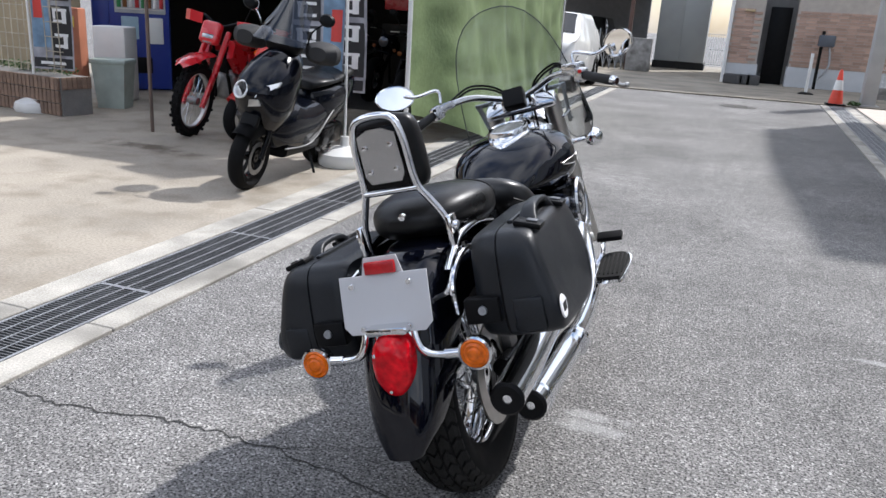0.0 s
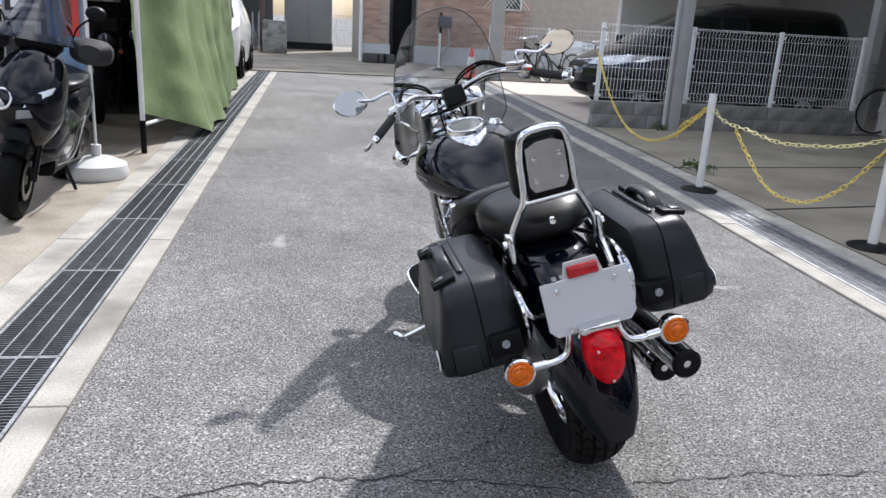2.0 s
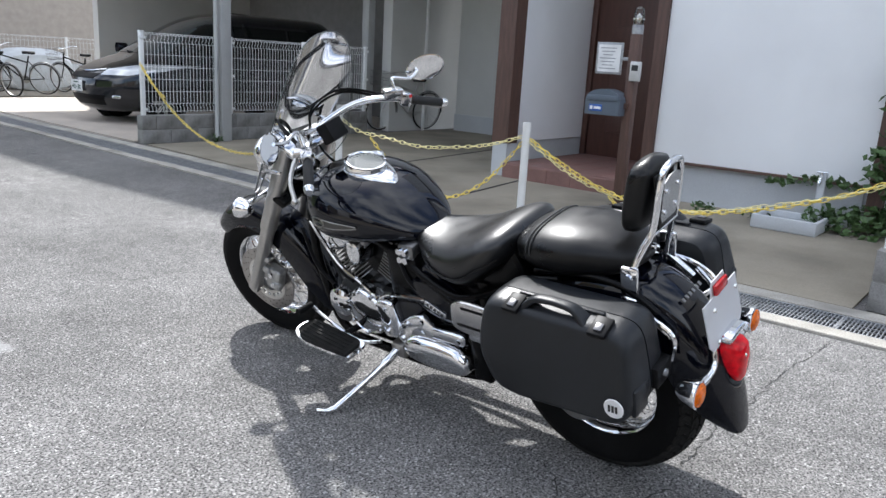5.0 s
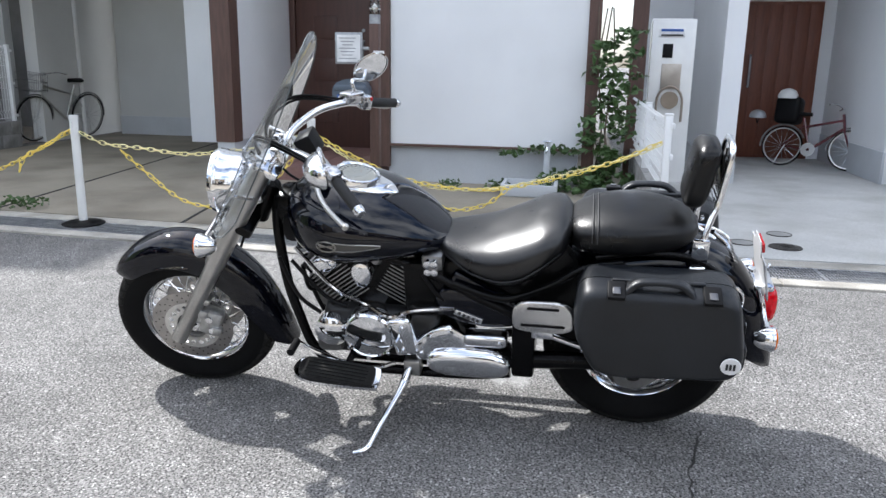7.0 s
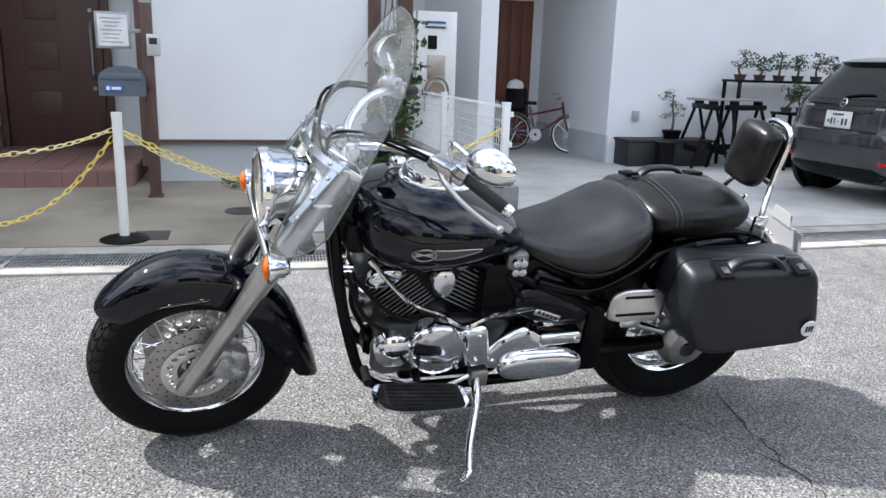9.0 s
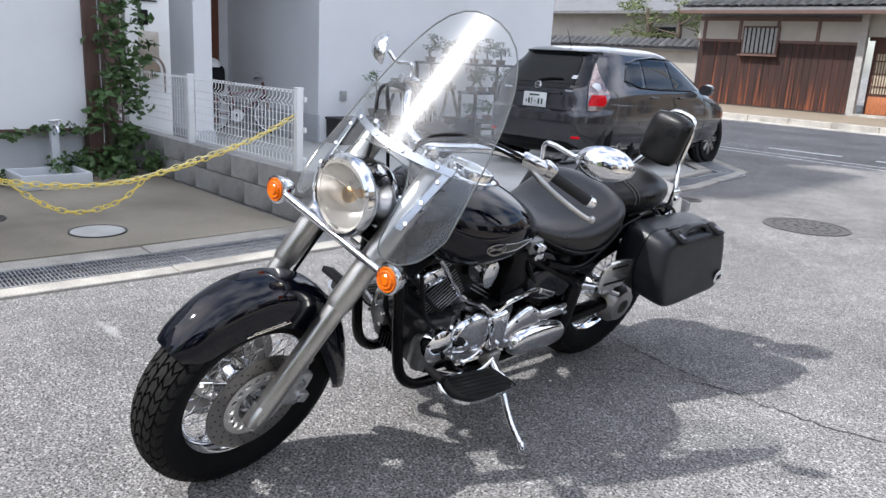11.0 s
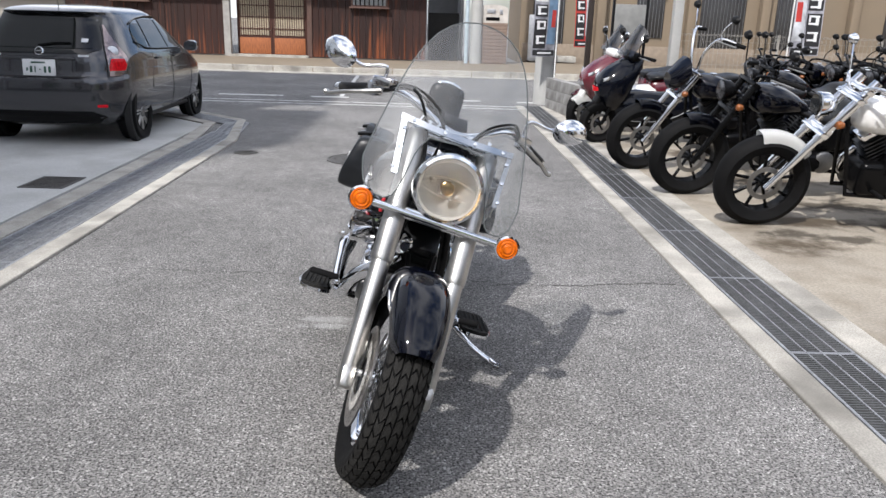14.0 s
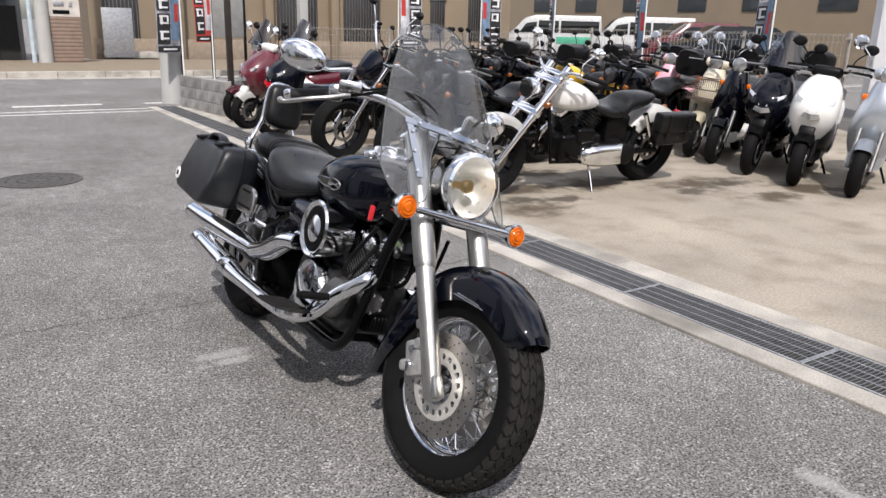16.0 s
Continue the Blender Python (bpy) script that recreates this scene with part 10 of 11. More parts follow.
for k, (x, w) in enumerate(((0.55, 0.5), (1.05, 0.35), (0.85, 0.3))):
    e = thing("planter_stone", Matrix.Translation((x, 23.4, 0.03)), "dark stone flower pot at the brick house foot", "pot")
    part("pot", box(B(), (0, 0, 0.13), (w, 0.35, 0.26), 0.03), mat_once("dark_stone", (0.07, 0.07, 0.07), 0.9, fine=0.2), e)
sh_ = thing("storage_shed", Matrix.Identity(4), "grey steel sheet shed with two doors at the lane end", "shed")
SHED = mat("grey_sheet_steel", (0.33, 0.345, 0.34), 0.55, 0.2, var=0.06, scale=2)
wallbox("body", -2.12, -0.42, 30.0, 32, 0.28, 4.4, SHED, sh_)
wallbox("plinth", -2.16, -0.38, 30.02, 32, 0, 0.28, GAP_SHADE, sh_)
for x in (-1.69, -0.85):
    part("door_panel", box(B(), (x, 29.985, 2.3), (0.81, 0.03, 4.0), 0.01), SHED, sh_)
g_ = thing("folding_gate", Matrix.Identity(4), "grey folding lattice gate at the lane end", "gate")
for k in range(12):
    x = -4.85 + k * 0.19
    part("upright", box(B(), (x, 25.9, 0.65), (0.03, 0.03, 1.2), 0.004), STEEL, g_)
    if k < 11:
        part("lattice", box(B(), (x + 0.1, 25.9, 0.5), (0.02, 0.02, 0.85), 0, pose(0, 0, 0, 0, 14)), STEEL, g_)
        part("lattice", box(B(), (x + 0.1, 25.88, 0.5), (0.02, 0.02, 0.85), 0, pose(0, 0, 0, 0, -14)), STEEL, g_)
e = thing("gate_stump", Matrix.Translation((-2.3, 26.3, 0.03)), "weathered stone gate pillar at the lane end", "pillar")
part("pillar", box(B(), (0, 0, 0.5), (0.75, 0.3, 1.0), 0.02), BLOCK, e)
e = thing("carport", Matrix.Identity(4), "dark carport behind the folding gate", "carport")
wallbox("back_wall", -7, -2.6, 31.5, 31.8, 0, 3.4, SHADE_WALL, e)
wallbox("roof", -7, -2.6, 26.5, 31.8, 2.5, 2.7, GREY_PAINT, e)
wallbox("post", -2.75, -2.63, 26.5, 26.62, 0, 2.5, BROWN_WOOD, e)
car(pose(-4.4, 28.8, 0.03, 0, 0, 180), PAINT_NAVY, "dark car under the carport behind the gate", [(-2.1, 0.8), (-2.0, 1.3), (-1.5, 1.6), (0.3, 1.6), (1.1, 1.15), (1.9, 1.0), (2.1, 0.6)], [(-2.1, 0.8), (0, 0.87), (1.8, 0.82), (2.1, 0.6)], 4.2, 1.02, (-1.3, 1.3), 0.33, steps=36, windscreen=(0.35, 1.0))
car(pose(-3.25, 17.3, 0.03, 0, 0, 180), PAINT_WHITE, "white compact car parked behind the green curtain", [(-1.9, 0.8), (-1.8, 1.2), (-1.3, 1.5), (0.3, 1.5), (1.05, 1.08), (1.75, 0.92), (1.9, 0.6)], [(-1.9, 0.76), (0, 0.84), (1.6, 0.80), (1.9, 0.62)], 3.8, 0.98, (-1.2, 1.2), 0.30, steps=36, windscreen=(0.35, 1.0))
e = thing("mesh_panel", Matrix.Identity(4), "white wire garden fence between shed and brick house", "fence")
for k in range(9):
    part("wire", tube(B(), [(-0.35 + k * 0.075, 28.0, 0.3), (-0.35 + k * 0.075, 28.0, 1.3)], 0.006, 5), WHITE_COAT, e)
for z in (0.32, 0.8, 1.28):
    part("rail", tube(B(), [(-0.37, 28.0, z), (0.28, 28.0, z)], 0.007, 5), WHITE_COAT, e)
mesh_fence("wire_fence", 3.6, 21.5, 8.5, 21.5, 0.3, 1.25, "white wire fence behind the bicycles", 0.09, 4)
block_wall("wall_bicycles", 3.5, 21.5, 8.6, 21.5, 0.3, "low block wall behind the bicycles", 2)
e = thing("covered_machine", Matrix.Translation((5.6, 20.6, 0.03)), "white plastic-covered equipment behind the bicycles", "cover")
part("sheet", loft(B(), [oval(y, w, t, 0.0, 2.8, 22) for y, w, t in ((-0.5, 0.4, 0.55), (-0.4, 0.8, 0.8), (0, 0.95, 0.95), (0.4, 0.8, 0.75), (0.5, 0.4, 0.5))]), mat("pale_sheet", (0.55, 0.58, 0.60), 0.5, var=0.12), e)

# ---- leaves ----
def leaves(bm, c, rad, n, size, rng):
    """Small bent leaves scattered in an uneven clump."""
    c = Vector(c)
    for _ in range(n):
        d = Vector((rng.gauss(0, 1), rng.gauss(0, 1), rng.gauss(0, 1))).normalized() * rng.random() ** 0.45
        p = c + Vector((d.x * rad[0], d.y * rad[1], d.z * rad[2]))
        a = Vector((rng.uniform(-1, 1), rng.uniform(-1, 1), rng.uniform(-0.5, 0.6))).normalized()
        b = a.orthogonal().normalized()
        b = (b * math.cos(k := rng.uniform(0, 6)) + a.cross(b) * math.sin(k)).normalized()
        n_ = a.cross(b)
        s = size * rng.uniform(0.6, 1.3)
        v = [bm.verts.new(p + q) for q in (-a * s * 0.5, a * 0.0 + b * s * 0.32 + n_ * s * 0.08, a * s * 0.5 - n_ * s * 0.1, -b * s * 0.32 + n_ * s * 0.08)]
        bm.faces.new((v[0], v[1], v[2]))
        bm.faces.new((v[0], v[2], v[3]))
    return bm


rng = random.Random(21)
e = thing("climbing_vine", Matrix.Translation((4.70, 2.78, 0)), "leafy green vine climbing the brown corner post", "plant")
for k in range(4):
    part("stem", tube(B(), curve([(rng.uniform(-0.15, 0.1), rng.uniform(-0.2, 0.2), 0.0), (rng.uniform(-0.15, 0.1), rng.uniform(-0.15, 0.15), 0.6), (rng.uniform(-0.1, 0.1), rng.uniform(-0.1, 0.1), 1.2), (rng.uniform(-0.1, 0.1), rng.uniform(-0.1, 0.1), 1.75)], 5), 0.007, 6), BARK, e)
bm = B()
for k in range(30):
    z = 0.08 + 1.45 * (k / 29) ** 0.9
    w = 0.26 - 0.14 * k / 29
    leaves(bm, (rng.uniform(-0.16, 0.02), -0.10 + rng.uniform(-w, w), z), (0.12, 0.14, 0.09), int(34 - 18 * k / 29), 0.085, rng)
for k in range(7):
    leaves(bm, (-0.10, -0.16 + rng.uniform(-0.22, 0.2), 0.75 + 0.13 * k), (0.06, 0.14, 0.04), 7, 0.095, rng)
for k in range(9):
    leaves(bm, (rng.uniform(-0.3, 0.05), rng.uniform(-0.45, 0.5), rng.uniform(0.06, 0.3)), (0.16, 0.18, 0.10), 50, 0.075, rng)
for k in range(6):
    leaves(bm, (-0.08, 0.25 + k * 0.13, 0.40 + 0.03 * math.sin(k)), (0.05, 0.09, 0.05), 14, 0.07, rng)
part("foliage", bm, LEAF, e, recalc=False, smooth=False)["kind"] = "stuff"
for x, y, n, s in ((4.45, 4.2, 60, 0.05), (2.55, 7.35, 50, 0.05), (2.5, 7.5, 30, 0.05), (2.35, 2.2, 30, 0.03), (5.2, 6.0, 0, 0), (2.9, 18.7, 90, 0.06), (4.5, 3.75, 50, 0.05), (3.5, 10.4, 40, 0.05)):
    if not n:
        continue
    e = thing("weed_tuft", Matrix.Translation((x, y, 0.018)), "small green weed tuft in a joint of the concrete", "weed")
    part("foliage", leaves(B(), (0, 0, 0.05), (0.13, 0.13, 0.06), n, s, rng), LEAF, e, recalc=False, smooth=False)["kind"] = "stuff"


# ---- bonsai racks, sawhorses and pots by the south house ----
def pot_tree(parent_m, h, r, label, shape="pine", pot=None):
    e = thing("bonsai", parent_m, label, "bonsai", "bonsai on the racks")
    part("pot", lathe(B(), [(0, 0), (r * 0.75, 0), (r, r * 0.8), (r * 1.06, r * 0.85), (r * 0.95, r * 0.86), (r * 0.9, r * 0.75), (0, r * 0.75)], (0, 0, 0), (0, 0, 1), 20), pot or mat_once("pot_clay", (0.09, 0.06, 0.05), 0.6), e)
    z0 = r * 0.75
    pts = [(0, 0, z0), (rng.uniform(-0.04, 0.04), rng.uniform(-0.04, 0.04), z0 + h * 0.35), (rng.uniform(-0.06, 0.06), rng.uniform(-0.06, 0.06), z0 + h * 0.7), (rng.uniform(-0.03, 0.03), rng.uniform(-0.03, 0.03), z0 + h)]
    c_ = curve(pts, 4)
    part("trunk", tube(B(), c_, [0.016 * (1 - 0.6 * k / len(c_)) for k in range(len(c_))], 7), BARK, e)
    bm = B()
    for k in range(6):
        p = c_[int((0.35 + 0.65 * k / 5) * (len(c_) - 1))]
        leaves(bm, p + Vector((rng.uniform(-0.10, 0.10), rng.uniform(-0.10, 0.10), 0.02)), (0.10, 0.10, 0.045), 46, 0.03, rng)
    part("foliage", bm, LEAF_DARK if shape == "pine" else LEAF, e, recalc=False, smooth=False)["kind"] = "stuff"
    return e


def rack(x0, y0, x1, y1, hs, label):
    e = thing("plant_rack", Matrix.Identity(4), label, "rack")
    for x in (x0, x1):
        for y in (y0, y1):
            part("leg", box(B(), (x, y, hs[-1] / 2 + 0.016), (0.035, 0.035, hs[-1]), 0.003), FRAME_BLACK, e)
    for h in hs:
        part("shelf", box(B(), ((x0 + x1) / 2, (y0 + y1) / 2, h + 0.016), (abs(x1 - x0) + 0.06, abs(y1 - y0) + 0.06, 0.03), 0.003), FRAME_BLACK, e)
    return e


rack(5.55, -3.35, 5.85, -1.75, (0.15, 1.05), "tall black steel plant rack with bonsai")
rack(5.20, -3.2, 5.5, -2.25, (0.28, 0.68), "low black steel plant rack with bonsai")
for k in range(6):
    pot_tree(Matrix.Translation((5.7, -1.85 - k * 0.28, 1.081)), rng.uniform(0.14, 0.26), 0.075, "small green bonsai in a dark pot on a rack")
for k in range(5):
    pot_tree(Matrix.Translation((5.35, -2.3 - k * 0.22, 0.711)), rng.uniform(0.16, 0.3), 0.07, "small green bonsai in a dark pot on a rack")
for k in range(3):
    pot_tree(Matrix.Translation((5.35, -2.35 - k * 0.33, 0.311)), rng.uniform(0.14, 0.22), 0.085, "leafy potted plant in a red pot on a low rack", "leaf", mat_once("red_pot", (0.14, 0.03, 0.025), 0.5))
pot_tree(Matrix.Translation((5.82, -1.05, 0.341)), 0.45, 0.12, "tall potted tree in a black pot on the planter", "leaf", BLACK_PLASTIC)


def sawhorse(m, label, words=False):
    e = thing("sawhorse", m, label, "sawhorse", "folding sawhorses by the wall")
    part("beam", box(B(), (0, 0, 0.74), (0.09, 0.62, 0.06), 0.006), BLACK_PLASTIC, e)
    for s in (-1, 1):
        for t in (-1, 1):
            part("leg", tube(B(), [(0.03 * s, 0.24 * t, 0.72), (0.24 * s, 0.30 * t, 0.0)], 0.02, 8), FRAME_BLACK, e)
        part("brace", box(B(), (-0.165 * 1 if s < 0 else 0.165, 0, 0.25), (0.012, 0.56, 0.075), 0.003), BLACK_PLASTIC, e)
        part("clamp", box(B(), (0, 0.2 * s, 0.79), (0.10, 0.06, 0.05), 0.008), BLACK_PLASTIC, e)
    if words:
        lettering("brace_words", "WORK BENCH", 0.062, WHITE_INK, e, Matrix.Translation((-0.175, 0, 0.25)) @ pose(0, 0, 0, 90, 0, -90))
    return e


sawhorse(pose(5.50, -1.28, 0.016, 0, 0, 80), "black folding sawhorse by the white wall")
sawhorse(pose(5.38, -1.75, 0.016, 0, 0, 12), "black folding sawhorse with white lettering on its brace", True)
e = thing("plank", pose(5.46, -1.5, 0.845), "grey plank resting across two sawhorses", "plank")
part("board", box(B(), (0, 0, 0), (0.22, 0.9, 0.025), 0.003), mat("grey_wood", (0.30, 0.28, 0.26), 0.7, var=0.15, stretch=(1, 8, 1)), e)
for x, y, w, h in ((5.45, -0.75, 0.16, 0.32), (5.3, -2.0, 0.22, 0.36), (5.6, -2.55, 0.25, 0.3)):
    e = thing("storage_tub", Matrix.Translation((x, y, 0.016)), "black plastic storage tub by the wall", "tub")
    part("tub", box(B(), (0, 0, h / 2), (w, w * 1.2, h), 0.02), BLACK_PLASTIC, e)
    part("rim", box(B(), (0, 0, h - 0.01), (w + 0.02, w * 1.2 + 0.02, 0.025), 0.006), BLACK_PLASTIC, e)
e = thing("wall_outlet", Matrix.Translation((5.985, -0.62, 0.60)), "grey weatherproof outlet on the white wall", "outlet")
part("cover", box(B(), (0, 0, 0), (0.05, 0.09, 0.13), 0.012), GREY_PAINT, e)


# ---- far side of the street: the old timber house ----
def plank_mat():
    m = mat("weathered_plank", (0.026, 0.0088, 0.006), 0.8, var=0.35, scale=3, bump=0.002, bscale=40, fine=0.25, each=0.25, stretch=(10, 10, 0.7))
    nt = m.node_tree
    b = nt.nodes["Principled BSDF"]
    old = b.inputs["Base Color"].links[0].from_socket
    co = nt.nodes.new("ShaderNodeTexCoord")
    mp = nt.nodes.new("ShaderNodeMapping")
    mp.inputs["Scale"].default_value = (16, 16, 0.42)
    oi = nt.nodes.new("ShaderNodeObjectInfo")
    nt.links.new(co.outputs["Object"], mp.inputs["Vector"])
    vm = nt.nodes.new("ShaderNodeVectorMath")
    vm.operation = "SCALE"
    vm.inputs[0].default_value = (40, 40, 40)
    nt.links.new(oi.outputs["Random"], vm.inputs["Scale"])
    nt.links.new(vm.outputs["Vector"], mp.inputs["Location"])
    n = nt.nodes.new("ShaderNodeTexNoise")
    n.inputs["Scale"].default_value, n.inputs["Detail"].default_value = 1.0, 5
    nt.links.new(mp.outputs["Vector"], n.inputs["Vector"])
    sp = nt.nodes.new("ShaderNodeSeparateXYZ")
    nt.links.new(co.outputs["Object"], sp.inputs["Vector"])
    # Orange comes through more towards the foot of each board.
    ht = nt.nodes.new("ShaderNodeMapRange")
    ht.inputs["From Min"].default_value, ht.inputs["From Max"].default_value = 0.2, -1.0
    ht.inputs["To Min"].default_value, ht.inputs["To Max"].default_value = -0.06, 0.07
    nt.links.new(sp.outputs["Z"], ht.inputs["Value"])
    ad = nt.nodes.new("ShaderNodeMath")
    ad.operation = "ADD"
    nt.links.new(n.outputs["Fac"], ad.inputs[0])
    nt.links.new(ht.outputs["Result"], ad.inputs[1])
    rp = nt.nodes.new("ShaderNodeValToRGB")
    rp.color_ramp.elements[0].position, rp.color_ramp.elements[1].position = 0.53, 0.84
    nt.links.new(ad.outputs[0], rp.inputs["Fac"])
    mx = nt.nodes.new("ShaderNodeMix")
    mx.data_type = "RGBA"
    nt.links.new(rp.outputs["Color"], mx.inputs[0])
    nt.links.new(old, mx.inputs[6])
    mx.inputs[7].default_value = (0.30, 0.082, 0.025, 1)
    nt.links.new(mx.outputs[2], b.inputs["Base Color"])
    return m


PLANK = plank_mat()
ROOF_TILE = mat("grey_roof_tile", (0.14, 0.143, 0.147), 0.55, var=0.2, scale=4, fine=0.15, each=0.2)
PLASTER = mat("aged_white_plaster", (0.33, 0.31, 0.28), 0.85, var=0.1, scale=2)
FY = -18.6
old = thing("timber_house", Matrix.Identity(4), "old timber house with weathered vertical boards and tiled eaves", "house")
wallbox("wall_core", 5.95, 11.0, FY - 0.4, FY - 0.03, 0.1, 4.0, SHADE_WALL, old)
wallbox("wall_core", -0.3, 3.35, FY - 0.4, FY - 0.03, 0.1, 4.0, SHADE_WALL, old)
wallbox("lintel_wall", 3.35, 5.95, FY - 0.4, FY - 0.03, 2.3, 4.0, PLASTER, old)
bm = box(B(), (0, 0, 0), (0.198, 0.03, 1.95), 0.004, None, 1)
plank_me = bpy.data.meshes.new("plank")
bm.to_mesh(plank_me)
bm.free()
plank_me.materials.append(PLANK)
for x0, x1 in ((-0.28, 3.3), (6.05, 10.95)):
    n = int((x1 - x0) / 0.2)
    for k in range(n):
        share("plank", plank_me, old, pose(x0 + 0.1 + k * (x1 - x0) / n, FY + random.uniform(-0.004, 0.006), 1.11, 0, random.uniform(-0.2, 0.2)))
for x0, x1 in ((-0.3, 3.35), (5.95, 11.0)):
    wallbox("plaster_band", x0, x1, FY - 0.02, FY + 0.02, 2.12, 2.72, PLASTER, old)
    wallbox("beam", x0, x1, FY - 0.02, FY + 0.05, 2.06, 2.14, BROWN_WOOD, old)
    wallbox("beam", x0, x1, FY - 0.02, FY + 0.05, 2.70, 2.82, BROWN_WOOD, old)
    k = x0
    while k < x1:
        wallbox("stud", k, k + 0.1, FY - 0.02, FY + 0.045, 2.1, 2.75, BROWN_WOOD, old)
        k += 1.2
for x in (8.9, 1.5):
    w_ = part("window", box(B(), (x, FY + 0.05, 2.12), (1.15, 0.08, 0.86), 0.006), BROWN_WOOD, old)
    part("pane", box(B(), (x, FY + 0.095, 2.12), (1.02, 0.01, 0.74)), mat_once("grey_shoji", (0.22, 0.23, 0.23), 0.4), w_)
    for k in range(7):
        part("bar", box(B(), (x - 0.42 + k * 0.14, FY + 0.11, 2.12), (0.03, 0.03, 0.76), 0.004), FRAME_BLACK, w_)
    part("sill", box(B(), (x, FY + 0.12, 1.67), (1.25, 0.14, 0.05), 0.006), BROWN_WOOD, w_)
wallbox("gate_post", 5.85, 6.05, FY - 0.1, FY + 0.1, 0.1, 2.9, mat("grey_post", (0.33, 0.32, 0.30), 0.8, var=0.15), old)
wallbox("gate_post", 3.3, 3.45, FY - 0.1, FY + 0.06, 0.1, 2.9, BROWN_WOOD, old)
SLIDE = mat("red_brown_timber", (0.062, 0.022, 0.014), 0.65, var=0.25, scale=4, stretch=(6, 6, 0.8))
for x in (4.05, 5.15):
    dr_ = part("sliding_door", box(B(), (x, FY - 0.28, 1.15), (1.12, 0.05, 2.1), 0.005), SLIDE, old, "red-brown sliding door with lattice")
    part("paper", box(B(), (x, FY - 0.25, 1.30), (0.92, 0.01, 1.10)), mat_once("door_paper", (0.42, 0.36, 0.26), 0.7), dr_)
    for k in range(13):
        part("lattice", box(B(), (x - 0.44 + k * 0.073, FY - 0.235, 1.30), (0.022, 0.02, 1.12), 0.002, None, 1), SLIDE, dr_)
    for z in (0.95, 1.3, 1.65):
        part("rail", box(B(), (x, FY - 0.228, z), (0.94, 0.02, 0.03), 0.002), SLIDE, dr_)
    part("kick_board", box(B(), (x, FY - 0.245, 0.42), (0.98, 0.02, 0.5), 0.004), mat_once("orange_board", (0.30, 0.10, 0.035), 0.7, var=0.3, stretch=(6, 6, 1)), dr_)
wallbox("transom", 3.45, 5.85, FY - 0.3, FY - 0.2, 2.2, 2.45, SLIDE, old)
wallbox("door_step", 3.4, 5.9, FY - 0.3, FY + 0.35, 0.1, 0.16, KERB, old)
# tiled eaves
rf_ = part("roof", slab(B(), [(-0.9, FY + 0.9, 2.95), (11.3, FY + 0.9, 2.95), (11.3, FY - 4.0, 4.6), (-0.9, FY - 4.0, 4.6)], (0, 0, 0.1)), ROOF_TILE, old, "grey tiled roof", smooth=False)
wallbox("eave_board", -0.9, 11.3, FY + 0.82, FY + 0.9, 2.86, 2.96, BROWN_WOOD, old)
tile_bm = loft(B(), [[(0.14 * math.cos(a), y, 0.07 * math.sin(a)) for a in [k * math.pi / 6 for k in range(7)]] for y in (0.0, -0.6)], False, False)
bmesh.ops.solidify(tile_bm, geom=tile_bm.faces[:], thickness=0.015)
tile_me = bpy.data.meshes.new("tile")
tile_bm.to_mesh(tile_me)
tile_bm.free()
tile_me.materials.append(ROOF_TILE)
for k in range(44):
    for r in range(3):
        share("tile", tile_me, rf_, pose(-0.75 + k * 0.275, FY + 0.93 - r * 0.5, 3.05 + r * 0.172, -18.6))
# garden wall with tiled coping, pines behind
gw = thing("garden_wall", Matrix.Identity(4), "white plaster garden wall with a grey tiled coping", "wall")
wallbox("wall", 11.0, 20, FY - 0.3, FY - 0.1, 0.1, 1.75, PLASTER, gw)
part("coping", slab(B(), [(11.0, FY - 0.6, 1.75), (11.0, FY + 0.2, 1.75), (11.0, FY + 0.05, 1.92), (11.0, FY - 0.2, 2.05), (11.0, FY - 0.45, 1.92)], (9.0, 0, 0)), ROOF_TILE, gw, smooth=False)
for k in range(32):
    share("tile", tile_me, gw, pose(11.15 + k * 0.275, FY + 0.24, 1.80, -28))
for k in range(3):
    x = 11.6 + k * 1.5
    t_ = thing("pine_tree", Matrix.Translation((x, FY - 2.0 - 0.3 * k, 0.1)), "garden pine with a dark leaning trunk behind the wall", "tree")
    tr = curve([(0, 0, 0), (0.15, 0.1, 1.2), (-0.1, 0.1, 2.2), (0.1, 0, 3.2)], 6)
    part("trunk", tube(B(), tr, [0.13 * (1 - 0.5 * q / len(tr)) for q in range(len(tr))], 9), BARK, t_)
    for q in range(6):
        p = tr[6 + 2 * q]
        d = Vector((math.cos(q * 2.2), math.sin(q * 2.2), 0.25))
        part("limb", tube(B(), [p, p + d * 0.5, p + d * 0.95], [0.05, 0.035, 0.015], 7), BARK, t_)
    bm = B()
    for q in range(26):
        leaves(bm, (rng.uniform(-1.2, 1.2), rng.uniform(-0.9, 0.9), rng.uniform(2.0, 3.5)), (0.35, 0.35, 0.14), 60, 0.09, rng)
    part("crown", bm, mat_once("pine_green", (0.10, 0.13, 0.035), 0.6, var=0.35, scale=5), t_, recalc=False, smooth=False)["kind"] = "stuff"
bk_ = thing("old_house", Matrix.Identity(4), "white walled old house with a tiled roof behind the garden wall", "house")
wallbox("wall", 9.5, 24, FY - 9, FY - 6, 0, 3.4, PLASTER, bk_)
part("roof", slab(B(), [(9, FY - 5.2, 3.3), (25, FY - 5.2, 3.3), (25, FY - 9, 5.2), (9, FY - 9, 5.2)], (0, 0, 0.12)), ROOF_TILE, bk_, smooth=False)
for x in (13.5, 16.0):
    part("window", box(B(), (x, FY - 5.97, 2.4), (1.2, 0.06, 0.8), 0.01), BLACK_PLASTIC, bk_)
